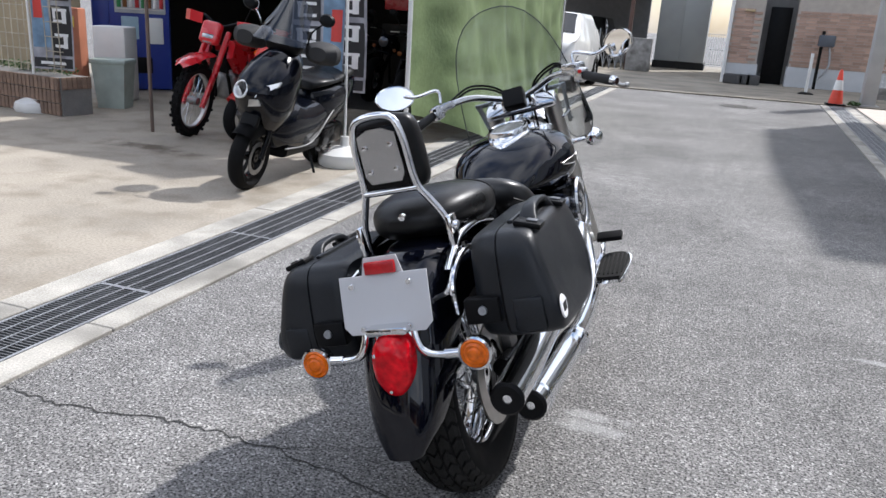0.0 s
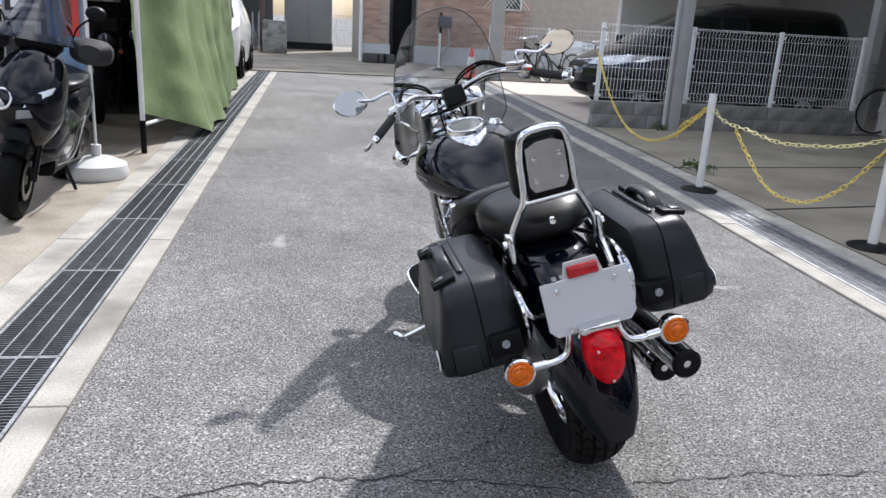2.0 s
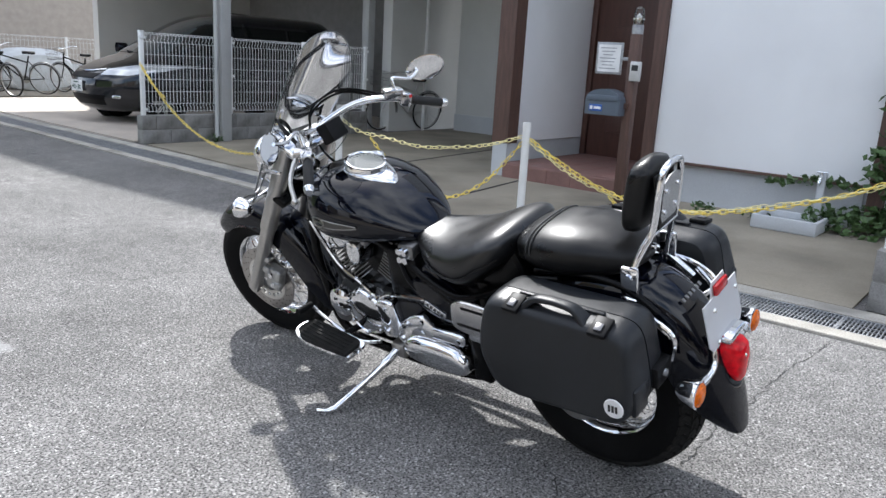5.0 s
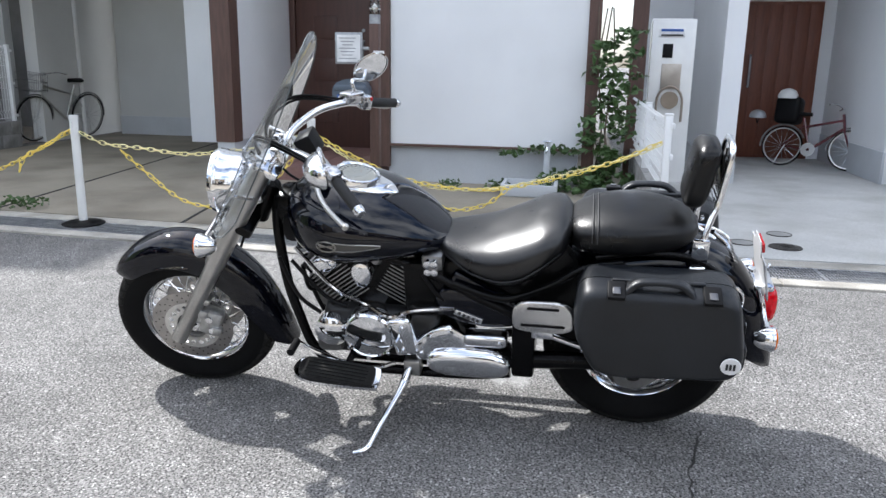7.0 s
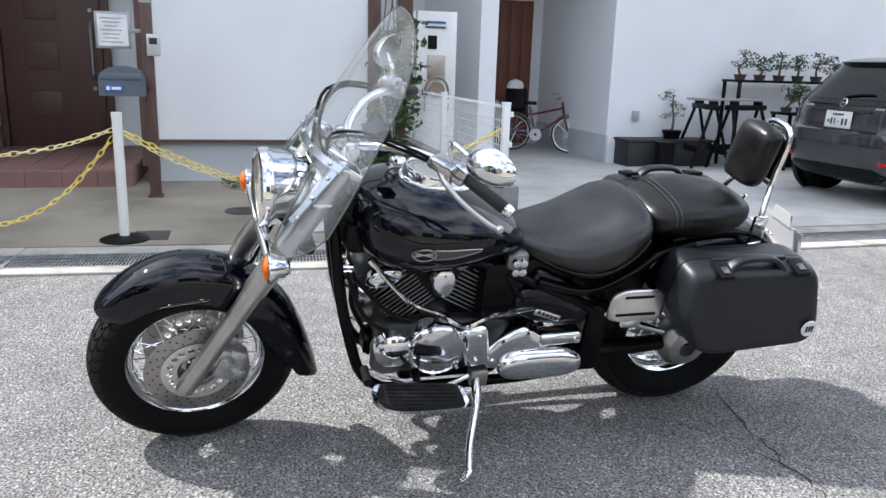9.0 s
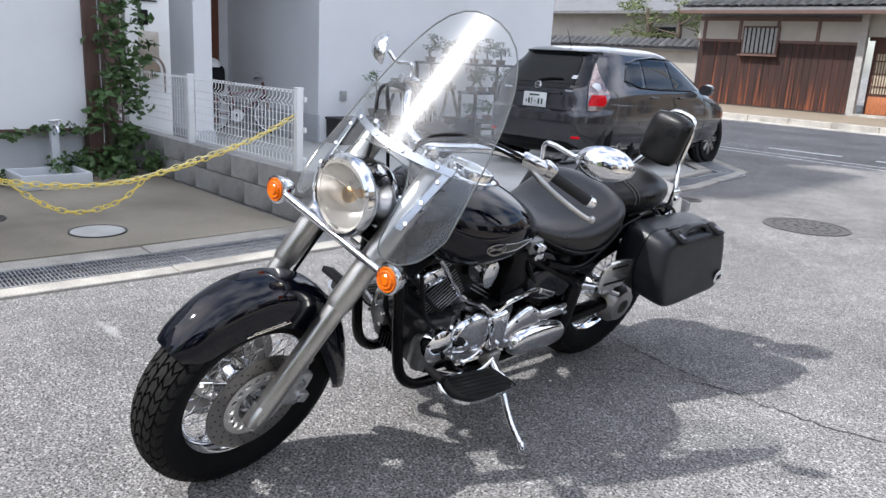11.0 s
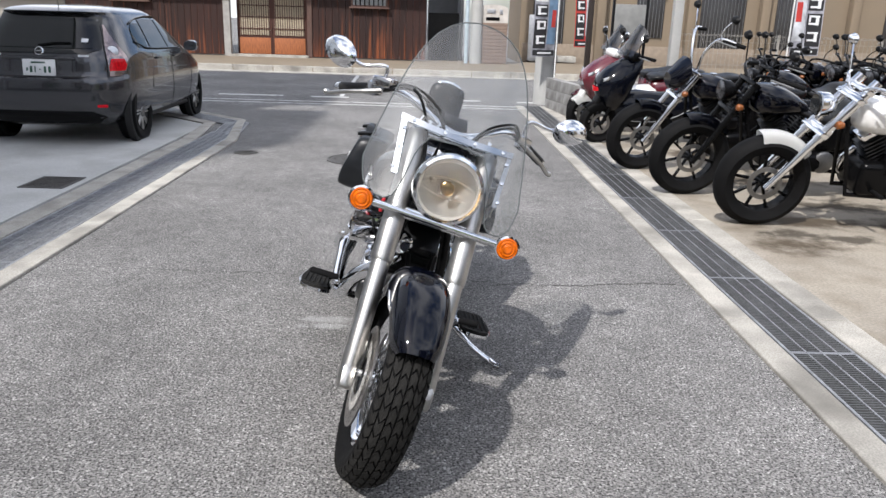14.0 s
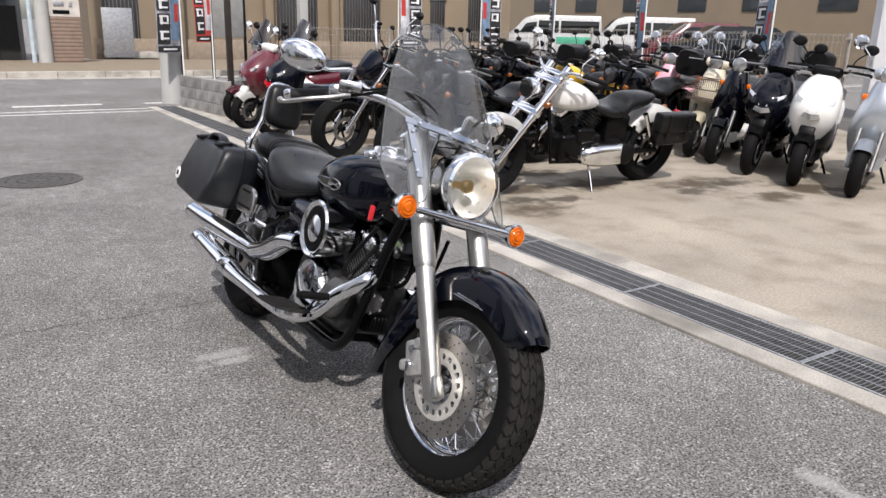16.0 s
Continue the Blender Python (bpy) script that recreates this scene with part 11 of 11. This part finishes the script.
# dark alley, utility pole, gatepost, beige houses
wl = thing("alley_wall", Matrix.Identity(4), "plain alley wall beside the old house, darkened as shade", "wall")
# Alley walls take the shade colour; the alley's darkness is painted.
wallbox("wall", -1.4, -0.3, FY - 5, FY - 4.8, 0, 3.5, SHADE_WALL, wl)
wallbox("side", -1.5, -1.4, FY - 5, FY - 1.2, 0, 2.6, SHADE_WALL, wl)
wallbox("low_door", -1.35, -0.35, FY - 1.0, FY - 0.9, 0.1, 1.6, mat_once("black_board", (0.012, 0.012, 0.012), 0.8), wl)


def utility_pole(x, y, r, material, label):
    e = thing("utility_pole", Matrix.Translation((x, y, 0)), label, "pole")
    part("shaft", tube(B(), [(0, 0, 0), (0, 0, 9)], [r, r * 0.7], 24), material, e)
    return e


POLE = mat("pole_concrete", (0.40, 0.40, 0.385), 0.8, var=0.08, scale=3, fine=0.08)
up = utility_pole(-1.85, FY + 0.35, 0.19, POLE, "pale concrete utility pole at the street corner")
part("cable_duct", tube(B(), [(0.30, 0.1, 0), (0.30, 0.1, 3.2)], 0.06, 12), mat("pale_blue_duct", (0.42, 0.50, 0.55), 0.5), up)
part("street_sign", box(B(), (0.22, 0.12, 2.35), (0.02, 0.2, 0.5), 0.004), BLUE_INK, up)
e = thing("gatepost", Matrix.Translation((-2.35, FY + 0.2, 0.1)), "brown brick gatepost with pale arched top and letter slot", "gatepost")
part("base", box(B(), (0, 0, 0.62), (0.95, 0.3, 1.24), 0.01), mat("brown_tile", (0.22, 0.16, 0.125), 0.8, var=0.15, scale=6), e)
for k in range(12):
    part("tile", box(B(), (0, 0.153, 0.07 + k * 0.102), (0.94, 0.012, 0.085), 0.004), bpy.data.materials["brown_tile"], e)
tp_ = [(0.475 * math.cos(a), 0, 1.24 + 0.42 + 0.12 * math.sin(a)) for a in [k * math.pi / 10 for k in range(11)]]
part("top", slab(B(), [(0.475, -0.15, 1.24)] + [(x, -0.15, z) for x, y, z in tp_] + [(-0.475, -0.15, 1.24)], (0, 0.3, 0)), mat("pale_render", (0.50, 0.47, 0.43), 0.85), e, smooth=False)
part("letter_slot", box(B(), (0.0, 0.155, 1.36), (0.42, 0.02, 0.1), 0.005), FRAME_BLACK, e)
part("intercom", box(B(), (0.05, 0.155, 1.58), (0.26, 0.03, 0.12), 0.006), STEEL, e)
part("intercom", box(B(), (-0.25, 0.155, 1.57), (0.09, 0.03, 0.14), 0.006), STEEL, e)
bh = thing("beige_house", Matrix.Identity(4), "long beige rendered house across the street with dark panels for openings", "house")
wallbox("wall", -20.8, -3.6, -22.2, -21.8, 0.0, 6.0, STUCCO_BEIGE, bh)
wallbox("roof", -21.3, -3.2, -26, -21.4, 6.0, 6.2, GREY_PAINT, bh)
wallbox("side", -3.8, -3.6, -26, -22.2, 0, 6, STUCCO_BEIGE, bh)
for x, z0, z1, w in ((-4.6, 0.3, 2.5, 1.1), (-10.8, 0.1, 2.6, 1.6), (-13.5, 0.1, 2.6, 1.6), (-8.2, 1.0, 2.4, 1.0), (-17, 0.8, 2.4, 0.7), (-19, 0.8, 2.6, 0.9)):
    # Flat near-black panel stands in for the shade of the room behind.
    w_ = part("opening", box(B(), (x, -21.79, (z0 + z1) / 2), (w, 0.06, z1 - z0), 0.01), mat_once("opening_shade", (0.03, 0.028, 0.027), 0.3), bh)
    part("frame", box(B(), (x, -21.75, z1), (w + 0.1, 0.08, 0.07), 0.01), ALU_DARK, w_)
    for k in range(int(w / 0.12)):
        part("slat", box(B(), (x - w / 2 + 0.06 + k * 0.12, -21.74, (z0 + z1) / 2), (0.02, 0.02, z1 - z0)), ALU_DARK, w_)
part("steps", box(B(), (-4.7, -21.2, 0.2), (1.6, 0.9, 0.2), 0.02), KERB, bh)
part("gate_leaf", box(B(), (-4.2, -20.4, 0.9), (0.9, 0.05, 1.5), 0.01), STEEL, bh)
for x in (-6.4, -9.6, -12.2, -15.4):
    part("pillar", box(B(), (x, -21.6, 2.2), (0.3, 0.35, 4.4), 0.02), STUCCO_BEIGE, bh)
part("plinth", box(B(), (-12.2, -21.72, 0.35), (17, 0.12, 0.7), 0.01), mat("beige_plinth", (0.25, 0.20, 0.15), 0.85), bh)


# ---- forecourt south and west: poles, flags, block stub, fence ----
def banner(m, h, w, label, seed, pole_h=None, base=False, tone=None):
    """An upright advertising flag on a pole; its writing and picture are plain bars."""
    rg = random.Random(seed)
    e = thing("banner_flag", m, label, "flag", "advertising flags of the shop")
    ph = pole_h or 2.6
    part("pole", tube(B(), [(0, 0, 0.0), (0, 0, ph)], 0.012, 8), WHITE_PLASTIC, e)
    part("arm", tube(B(), [(0, 0, ph - 0.02), (w, 0, ph - 0.02)], 0.008, 6), WHITE_PLASTIC, e)
    z1 = ph - 0.04
    z0 = z1 - h

    def wave(x, z):
        return 0.03 * math.sin(3.0 * z + seed) * (x / w) + 0.02 * math.sin(9 * x + 2 * z + seed)

    def cloth(xa, xb, za, zb, off, nm, material, parent):
        nx, nz = max(2, int((xb - xa) / 0.05)), max(2, int((zb - za) / 0.08))
        rows_ = [[(xa + (xb - xa) * i / nx, wave(xa + (xb - xa) * i / nx, za + (zb - za) * j / nz) + off, za + (zb - za) * j / nz) for i in range(nx + 1)] for j in range(nz + 1)]
        return part(nm, loft(B(), rows_, False, False), material, parent, recalc=False)

    f = cloth(0.02, w, z0, z1, 0, "cloth", tone or mat_once("flag_grey", (0.30, 0.30, 0.33), 0.7, var=0.6, scale=5), e)
    red = mat_once("flag_red", (0.55, 0.05, 0.04), 0.7)
    blk = mat_once("flag_black", (0.02, 0.02, 0.022), 0.7)
    blu = mat_once("flag_blue", (0.16, 0.26, 0.38), 0.7, var=0.4, scale=6)
    for o in (0.004, -0.004):
        cloth(0.03, w * 0.45, z0 + h * 0.15, z1 - h * 0.05, o, "picture_panel", blu if seed % 2 else mat_once("flag_pale", (0.55, 0.56, 0.58), 0.7, var=0.4, scale=6), f)
        cloth(0.05, w * 0.30, z0 + h * 0.35, z0 + h * 0.55, o * 1.6, "red_panel", red, f)
        cloth(w * 0.5, w * 0.97, z0 + h * 0.10, z0 + h * 0.40, o, "dark_panel", blk, f)
        for k in range(5):
            zc = z1 - h * (0.12 + 0.17 * k)
            mt = red if k < 2 else WHITE_INK
            bk2 = cloth(w * 0.50, w * 0.96, zc - h * 0.068, zc + h * 0.068, o * 1.5, "letter_ground", WHITE_INK if k < 2 else blk, f)
            cloth(w * 0.56, w * 0.90, zc + h * 0.03, zc + h * 0.05, o * 2.2, "letter_bar", mt, f)
            cloth(w * 0.78, w * 0.88, zc - h * 0.05, zc + h * 0.045, o * 2.4, "letter_bar", mt, f)
            cloth(w * 0.56, w * 0.80, zc - h * 0.045, zc - h * 0.025, o * 2.2, "letter_bar", mt, f)
            if k % 2:
                cloth(w * 0.56, w * 0.63, zc - h * 0.02, zc + h * 0.03, o * 2.4, "letter_bar", mt, f)
        cloth(0.03, w * 0.97, z0 + 0.02, z0 + h * 0.08, o, "foot_band", blk, f)
        cloth(0.10, w * 0.8, z0 + h * 0.035, z0 + h * 0.055, o * 2, "foot_bar", WHITE_INK, f)
    if base:
        part("water_base", lathe(B(), [(0, 0), (0.21, 0.0), (0.225, 0.04), (0.21, 0.10), (0.10, 0.15), (0.035, 0.16), (0.035, 0.24), (0.02, 0.24), (0.0, 0.24)], (0, 0, 0), (0, 0, 1), 12), WHITE_PLASTIC, e, "white plastic water-filled base", smooth=True)
    return e


up2 = utility_pole(-2.42, -7.0, 0.17, POLE, "concrete utility pole at the forecourt corner")
part("cable_duct", tube(B(), [(-0.15, 0.14, 0), (-0.15, 0.14, 3.0)], 0.02, 8), BLACK_PLASTIC, up2)
banner(pose(-2.55, -6.72, 0.0, 0, 0, 30), 1.35, 0.5, "advertising flag with white letters tied to the utility pole", 3, 2.2)
banner(pose(-3.3, -7.6, 0.0, 0, 0, 30), 1.3, 0.4, "red advertising flag by the forecourt corner", 4, 2.3, tone=mat_once("flag_red", (0.55, 0.05, 0.04), 0.7))
block_wall("wall_stub", -2.42, -6.3, -2.62, -4.75, 0.5, "short pale block wall at the forecourt corner", 3)
e = thing("sign_post", Matrix.Translation((-2.72, -4.9, 0.014)), "slim dark steel sign post", "post")
part("post", box(B(), (0, 0, 1.8), (0.075, 0.075, 3.6), 0.004), mat("dark_bronze", (0.045, 0.035, 0.03), 0.5, 0.4), e)
e = thing("sign_post", Matrix.Translation((-4.3, -6.0, 0.014)), "white square steel post at the forecourt edge", "post")
part("post", box(B(), (0, 0, 1.8), (0.14, 0.14, 3.6), 0.004), POLE, e)
e = thing("sign_board", Matrix.Translation((-5.2, -12.6, 0.0)), "dark framed notice board across the street", "sign")
for x in (-0.4, 0.4):
    part("leg", box(B(), (x, 0, 1.0), (0.06, 0.06, 2.0), 0.004), BLACK_PLASTIC, e)
part("board", box(B(), (0, 0, 1.4), (0.8, 0.05, 0.9), 0.01), mat("board_grey", (0.20, 0.20, 0.19), 0.6), e)
mesh_fence("wire_fence", -9.5, -6.4, -9.5, 0.15, 0.25, 1.35, "dull galvanised wire fence behind the parked scooters", 0.07, 5, FENCE_GREY, 0.035)
block_wall("wall_fence", -9.5, -6.4, -9.5, 0.15, 0.25, "low block wall under the forecourt fence", 1)
mesh_fence("wire_fence", -9.5, -6.35, -4.4, -6.35, 0.1, 1.25, "dull galvanised wire fence along the street edge of the forecourt", 0.07, 4, FENCE_GREY, 0.035)
for k, y in enumerate((-5.6, -3.3, -0.9)):
    banner(pose(-9.3, y, 0.0, 0, 0, -120), 1.5, 0.55, "advertising flag with red and white letters at the fence", 7 + 2 * k, 2.35)
banner(pose(-6.2, -6.2, 0.0, 0, 0, 190), 1.5, 0.55, "advertising flag with red letters at the street fence", 8, 2.5)
banner(pose(-8.0, -6.2, 0.0, 0, 0, 190), 1.5, 0.55, "advertising flag with blue picture at the street fence", 9, 2.5)
wb_ = thing("workshop", Matrix.Identity(4), "white walled workshop at the west side of the forecourt", "building")
wallbox("wall", -10.2, -9.9, 0.3, 7.2, 0, 4.2, STUCCO_WHITE, wb_)
wallbox("front", -12.4, -10.0, 0.15, 0.3, 0, 4.2, STUCCO_WHITE, wb_)
# No doorway is cut: a dark panel gives the room's shade.
part("door_opening", box(B(), (-9.88, 3.2, 1.25), (0.04, 2.6, 2.5)), mat_once("opening_shade", (0.03, 0.028, 0.027), 0.3), wb_)
fb_ = thing("far_building", Matrix.Identity(4), "beige apartment building beyond the car park", "building")
wallbox("wall", -34, -33, -40, 20, 0, 9, STUCCO_BEIGE, fb_)
for k in range(12):
    w_ = part("window", box(B(), (-32.98, -34 + k * 4.0, 3.2), (0.06, 1.8, 1.5), 0.01), WIN_GLASS, fb_)
    part("frame", box(B(), (-32.95, -34 + k * 4.0, 3.98), (0.08, 1.9, 0.08), 0.01), WHITE_COAT, w_)
wallbox("low_wall", -33, -32.7, -40, 20, 0, 1.5, PAVE, fb_)

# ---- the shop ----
# Near-black timber: the workshop's inner shade is put into this colour.
SHOP_SHADE = mat("shaded_shop_timber", (0.022, 0.018, 0.015), 0.85, var=0.2)
shop = thing("shop", Matrix.Identity(4), "open-fronted motorcycle workshop shed with shade-dark walls", "building")
wallbox("back_wall", -8.3, -2.6, 15.0, 15.2, 0, 3.0, SHOP_SHADE, shop)
wallbox("side_wall", -8.4, -8.2, 10.2, 15.2, 0, 3.0, SHOP_SHADE, shop)
wallbox("roof", -8.5, -2.35, 9.6, 15.3, 2.6, 2.8, SHOP_SHADE, shop)
wallbox("front_beam", -8.5, -2.5, 9.6, 9.75, 2.2, 2.6, SHOP_SHADE, shop)
# Dark sheet painted for the shade on the workshop floor.
wallbox("shop_floor", -8.2, -2.6, 10.2, 15.0, 0.015, 0.02, mat("floor_shade", (0.05, 0.048, 0.045), 0.7, var=0.3), shop)
for x, y in ((-2.56, 7.66), (-2.5, 14.5)):
    p_ = part("tent_pole", tube(B(), [(x, y, 0.014), (x, y, 2.8)], 0.022, 10), WHITE_PLASTIC, shop, "white tent pole")
    part("pole_foot", tube(B(), [(x, y, 0.014), (x, y, 0.30)], 0.025, 10), BLACK_PLASTIC, p_)
part("tent_rail", tube(B(), [(-2.56, 7.66, 0.26), (-2.5, 9.4, 0.16), (-2.5, 14.5, 0.2)], 0.018, 8), WHITE_PLASTIC, shop)
part("tent_rail", tube(B(), [(-2.56, 7.66, 2.7), (-2.5, 14.5, 2.7)], 0.018, 8), WHITE_PLASTIC, shop)
# Awning lies out of view, added in the same shade-dark colour.
wallbox("awning", -5.2, -2.5, 7.6, 9.7, 2.72, 2.76, SHOP_SHADE, shop)
# curtain
GREEN_CLOTH = mat("green_tarpaulin", (0.165, 0.225, 0.095), 0.6, var=0.22, scale=2.5, bump=0.006, bscale=26, fine=0.08, stain=((0.10, 0.15, 0.06), 2.6, 0.5, 0.8))
cols_ = []
nY, nZ = 150, 44
for i in range(nY + 1):
    u = i / nY
    y = 7.85 + u * 6.5
    zb = 0.33 - 0.29 * min(1, u / 0.17) + 0.02 * math.sin(30 * u)
    col = []
    for j in range(nZ + 1):
        v = j / nZ
        z = zb + (2.72 - zb) * v
        fold = 0.045 * math.sin(y * 5.2 + 0.8 * math.sin(y * 1.7)) + 0.010 * math.sin(y * 11.0 + 1.5 * math.sin(z * 1.3))
        flare = 0.26 * math.exp(-((u - 0.19) / (0.10 if u < 0.19 else 0.45)) ** 2) * (1 - v) ** 3 - 0.20 * max(0.0, 1 - u / 0.15) + 0.08 * (1 - v) ** 2
        x = -2.47 + fold * (0.35 + 0.65 * (1 - v)) * (0.3 + 0.7 * min(1, u / 0.05)) + flare
        wr = 0.02 * noise.noise(Vector((y * 3, z * 4, 0)))
        col.append((x + wr, y, z))
    cols_.append(col)
cu_ = thing("green_curtain", Matrix.Identity(4), "faded green tarpaulin curtain hanging beside the lane", "curtain")
part("cloth", loft(B(), cols_, False, False), GREEN_CLOTH, cu_, recalc=False, angle=180)
# vending machine, bins, planter, flags west of the yard
vm_ = thing("vending_machine", pose(-7.55, 9.75, 0.014, 0, 0, 38), "blue drinks vending machine with pale product window", "vending machine")
BLUE = mat("vending_blue", (0.015, 0.04, 0.28), 0.35, var=0.06, coat=0.3)
part("body", box(B(), (0, 0.35, 0.93), (1.0, 0.7, 1.83), 0.02), BLUE, vm_)
part("side_stripe", box(B(), (-0.38, -0.005, 0.93), (0.2, 0.02, 1.75), 0.006), BLUE, vm_)
# Plain pale panel; the window gives off no light of its own.
wn_ = part("product_window", box(B(), (0.12, -0.005, 1.42), (0.66, 0.03, 0.75), 0.01), mat("window_panel", (0.55, 0.58, 0.62), 0.2), vm_)
for r in range(3):
    for k in range(8):
        part("bottle", tube(B(), [(-0.15 + k * 0.078, -0.03, 1.12 + r * 0.24), (-0.15 + k * 0.078, -0.03, 1.24 + r * 0.24), (-0.15 + k * 0.078, -0.03, 1.29 + r * 0.24)], [0.028, 0.028, 0.012], 8), (mat_once("bottle_green", (0.05, 0.25, 0.1), 0.3), mat_once("bottle_brown", (0.2, 0.08, 0.03), 0.3), WHITE_INK, mat_once("bottle_red", (0.5, 0.04, 0.04), 0.3))[(k + r) % 4], wn_)
    part("shelf", box(B(), (0.12, -0.025, 1.10 + r * 0.24), (0.62, 0.05, 0.015)), WHITE_PLASTIC, wn_)
part("coin_panel", box(B(), (0.30, -0.012, 0.82), (0.22, 0.03, 0.35), 0.01), WHITE_PLASTIC, vm_)
part("outlet_flap", box(B(), (0.0, -0.012, 0.35), (0.5, 0.04, 0.22), 0.02), BLACK_PLASTIC, vm_)
part("notice", box(B(), (-0.02, -0.012, 0.85), (0.22, 0.012, 0.3)), mat_once("pale_blue_notice", (0.35, 0.5, 0.6), 0.5), vm_)
e = thing("dust_bin", pose(-6.45, 8.15, 0.014, 0, 0, 20), "pale grey-green plastic dust bin with lid", "bin")
part("body", loft(B(), [[(w * x, d * y, z) for x, y in ((-1, -1), (1, -1), (1, 1), (-1, 1))] for z, w, d in ((0, 0.15, 0.13), (0.50, 0.19, 0.16))]), mat("bin_plastic", (0.36, 0.42, 0.39), 0.5), e)
part("lid", box(B(), (0, 0, 0.53), (0.42, 0.36, 0.06), 0.02), bpy.data.materials["bin_plastic"], e)
e = thing("storage_box", pose(-6.9, 8.7, 0.014, 0, 0, 20), "white plastic box beside the vending machine", "box")
part("body", box(B(), (0, 0, 0.45), (0.4, 0.4, 0.9), 0.03), WHITE_PLASTIC, e)
e = thing("fire_box", pose(-6.75, 7.9, 0.014, 0, 0, 20), "orange-brown painted post beside the planter", "post")
part("body", box(B(), (0, 0, 0.55), (0.22, 0.2, 1.1), 0.02), mat("terracotta_paint", (0.42, 0.16, 0.09), 0.6, var=0.15), e)
part("reflector", box(B(), (0, -0.11, 0.95), (0.12, 0.03, 0.12), 0.01), YELLOW, e)
e = thing("pipe_post", Matrix.Translation((-4.95, 6.98, 0.014)), "thin rusty steel pole standing in the yard", "post")
part("pole", tube(B(), [(0, 0, 0), (0, 0, 2.5)], 0.018, 8), mat("rusty_steel", (0.16, 0.12, 0.10), 0.7, 0.4), e)
pl = thing("planter_wall", pose(-6.25, 7.15, 0.014, 0, 0, 172), "low brick planter with clipped plants and a wire fence", "planter")
PB = mat("planter_brick", (0.20, 0.135, 0.10), 0.85, var=0.2, each=0.2, fine=0.15)
part("core", box(B(), (1.5, -0.2, 0.20), (3.0, 0.36, 0.40)), MORTAR, pl, smooth=False)
bm = box(B(), (0, 0, 0), (0.055, 0.03, 0.125), 0.004, None, 1)
pb_me = bpy.data.meshes.new("brick")
bm.to_mesh(pb_me)
bm.free()
pb_me.materials.append(PB)
for r in range(3):
    for k in range(46):
        share("brick", pb_me, pl, Matrix.Translation((0.04 + k * 0.065, 0.0, 0.07 + r * 0.134)))
for k in range(6):
    share("brick", pb_me, pl, pose(0.0, -0.05 - k * 0.06, 0.34, 0, 0, 90))
bm = B()
for k in range(16):
    leaves(bm, (0.2 + k * 0.18, -0.25, 0.45), (0.14, 0.12, 0.06), 60, 0.035, rng)
part("plants", bm, LEAF, pl, recalc=False, smooth=False)["kind"] = "stuff"
for k in range(20):
    part("fence_wire", tube(B(), [(0.15 + k * 0.11, -0.15, 0.42), (0.15 + k * 0.11, -0.15, 2.2)], 0.006, 5), mat_once("beige_wire", (0.40, 0.36, 0.28), 0.5), pl)
for k in range(12):
    part("fence_rail", tube(B(), [(0.1, -0.15, 0.5 + k * 0.15), (2.4, -0.15, 0.5 + k * 0.15)], 0.005, 5), mat_once("beige_wire", (0.40, 0.36, 0.28), 0.5), pl)
hd2 = thing("hedge_wall", Matrix.Identity(4), "beige neighbouring house wall behind the planter fence", "building")
wallbox("wall", -14, -7.5, 8.6, 8.8, 0, 4, mat("ochre_wall", (0.40, 0.33, 0.22), 0.85, var=0.1), hd2)
banner(pose(-6.75, 7.3, 0.014, 0, 0, 10), 1.5, 0.5, "grey advertising flag with white letters on a white base", 5, 2.0, True)
banner(pose(-3.55, 7.55, 0.014, 0, 0, -5), 1.45, 0.62, "advertising flag with motorcycle picture and white letters", 12, 2.0)
banner(pose(-2.68, 6.62, 0.014, 0, 0, 165), 1.25, 0.62, "transparent-looking advertising flag beside the curtain", 13, 1.85, True)
for k, (x, y) in enumerate(((-5.6, 11.6), (-4.6, 11.2), (-3.4, 9.4), (-3.5, 11.4))):
    c = copy_thing(rd, from_front(x, y, -95 + 9 * k, 1.6) @ pose(0, 0, 0, 0, -10, 0))
    c["label"] = "black motorcycle standing inside the dark workshop"
for k, (x, z, cl) in enumerate(((-4.4, 1.5, PAINT_RED), (-3.9, 1.45, WHITE_PLASTIC), (-5.6, 1.2, BROWN_WOOD), (-3.2, 1.5, PAINT_RED))):
    e = thing("tool_chest", Matrix.Translation((x, 11.9, 0.02)), "tool chest on a dark bench in the workshop", "chest")
    part("bench", box(B(), (0, 0, z / 2 - 0.2), (0.5, 0.4, z - 0.4), 0.01), SHOP_SHADE, e)
    part("chest", box(B(), (0, 0, z), (0.45, 0.35, 0.4), 0.01), cl, e)
    part("drawer", box(B(), (0, -0.18, z + 0.08), (0.40, 0.02, 0.1), 0.004), cl, e)
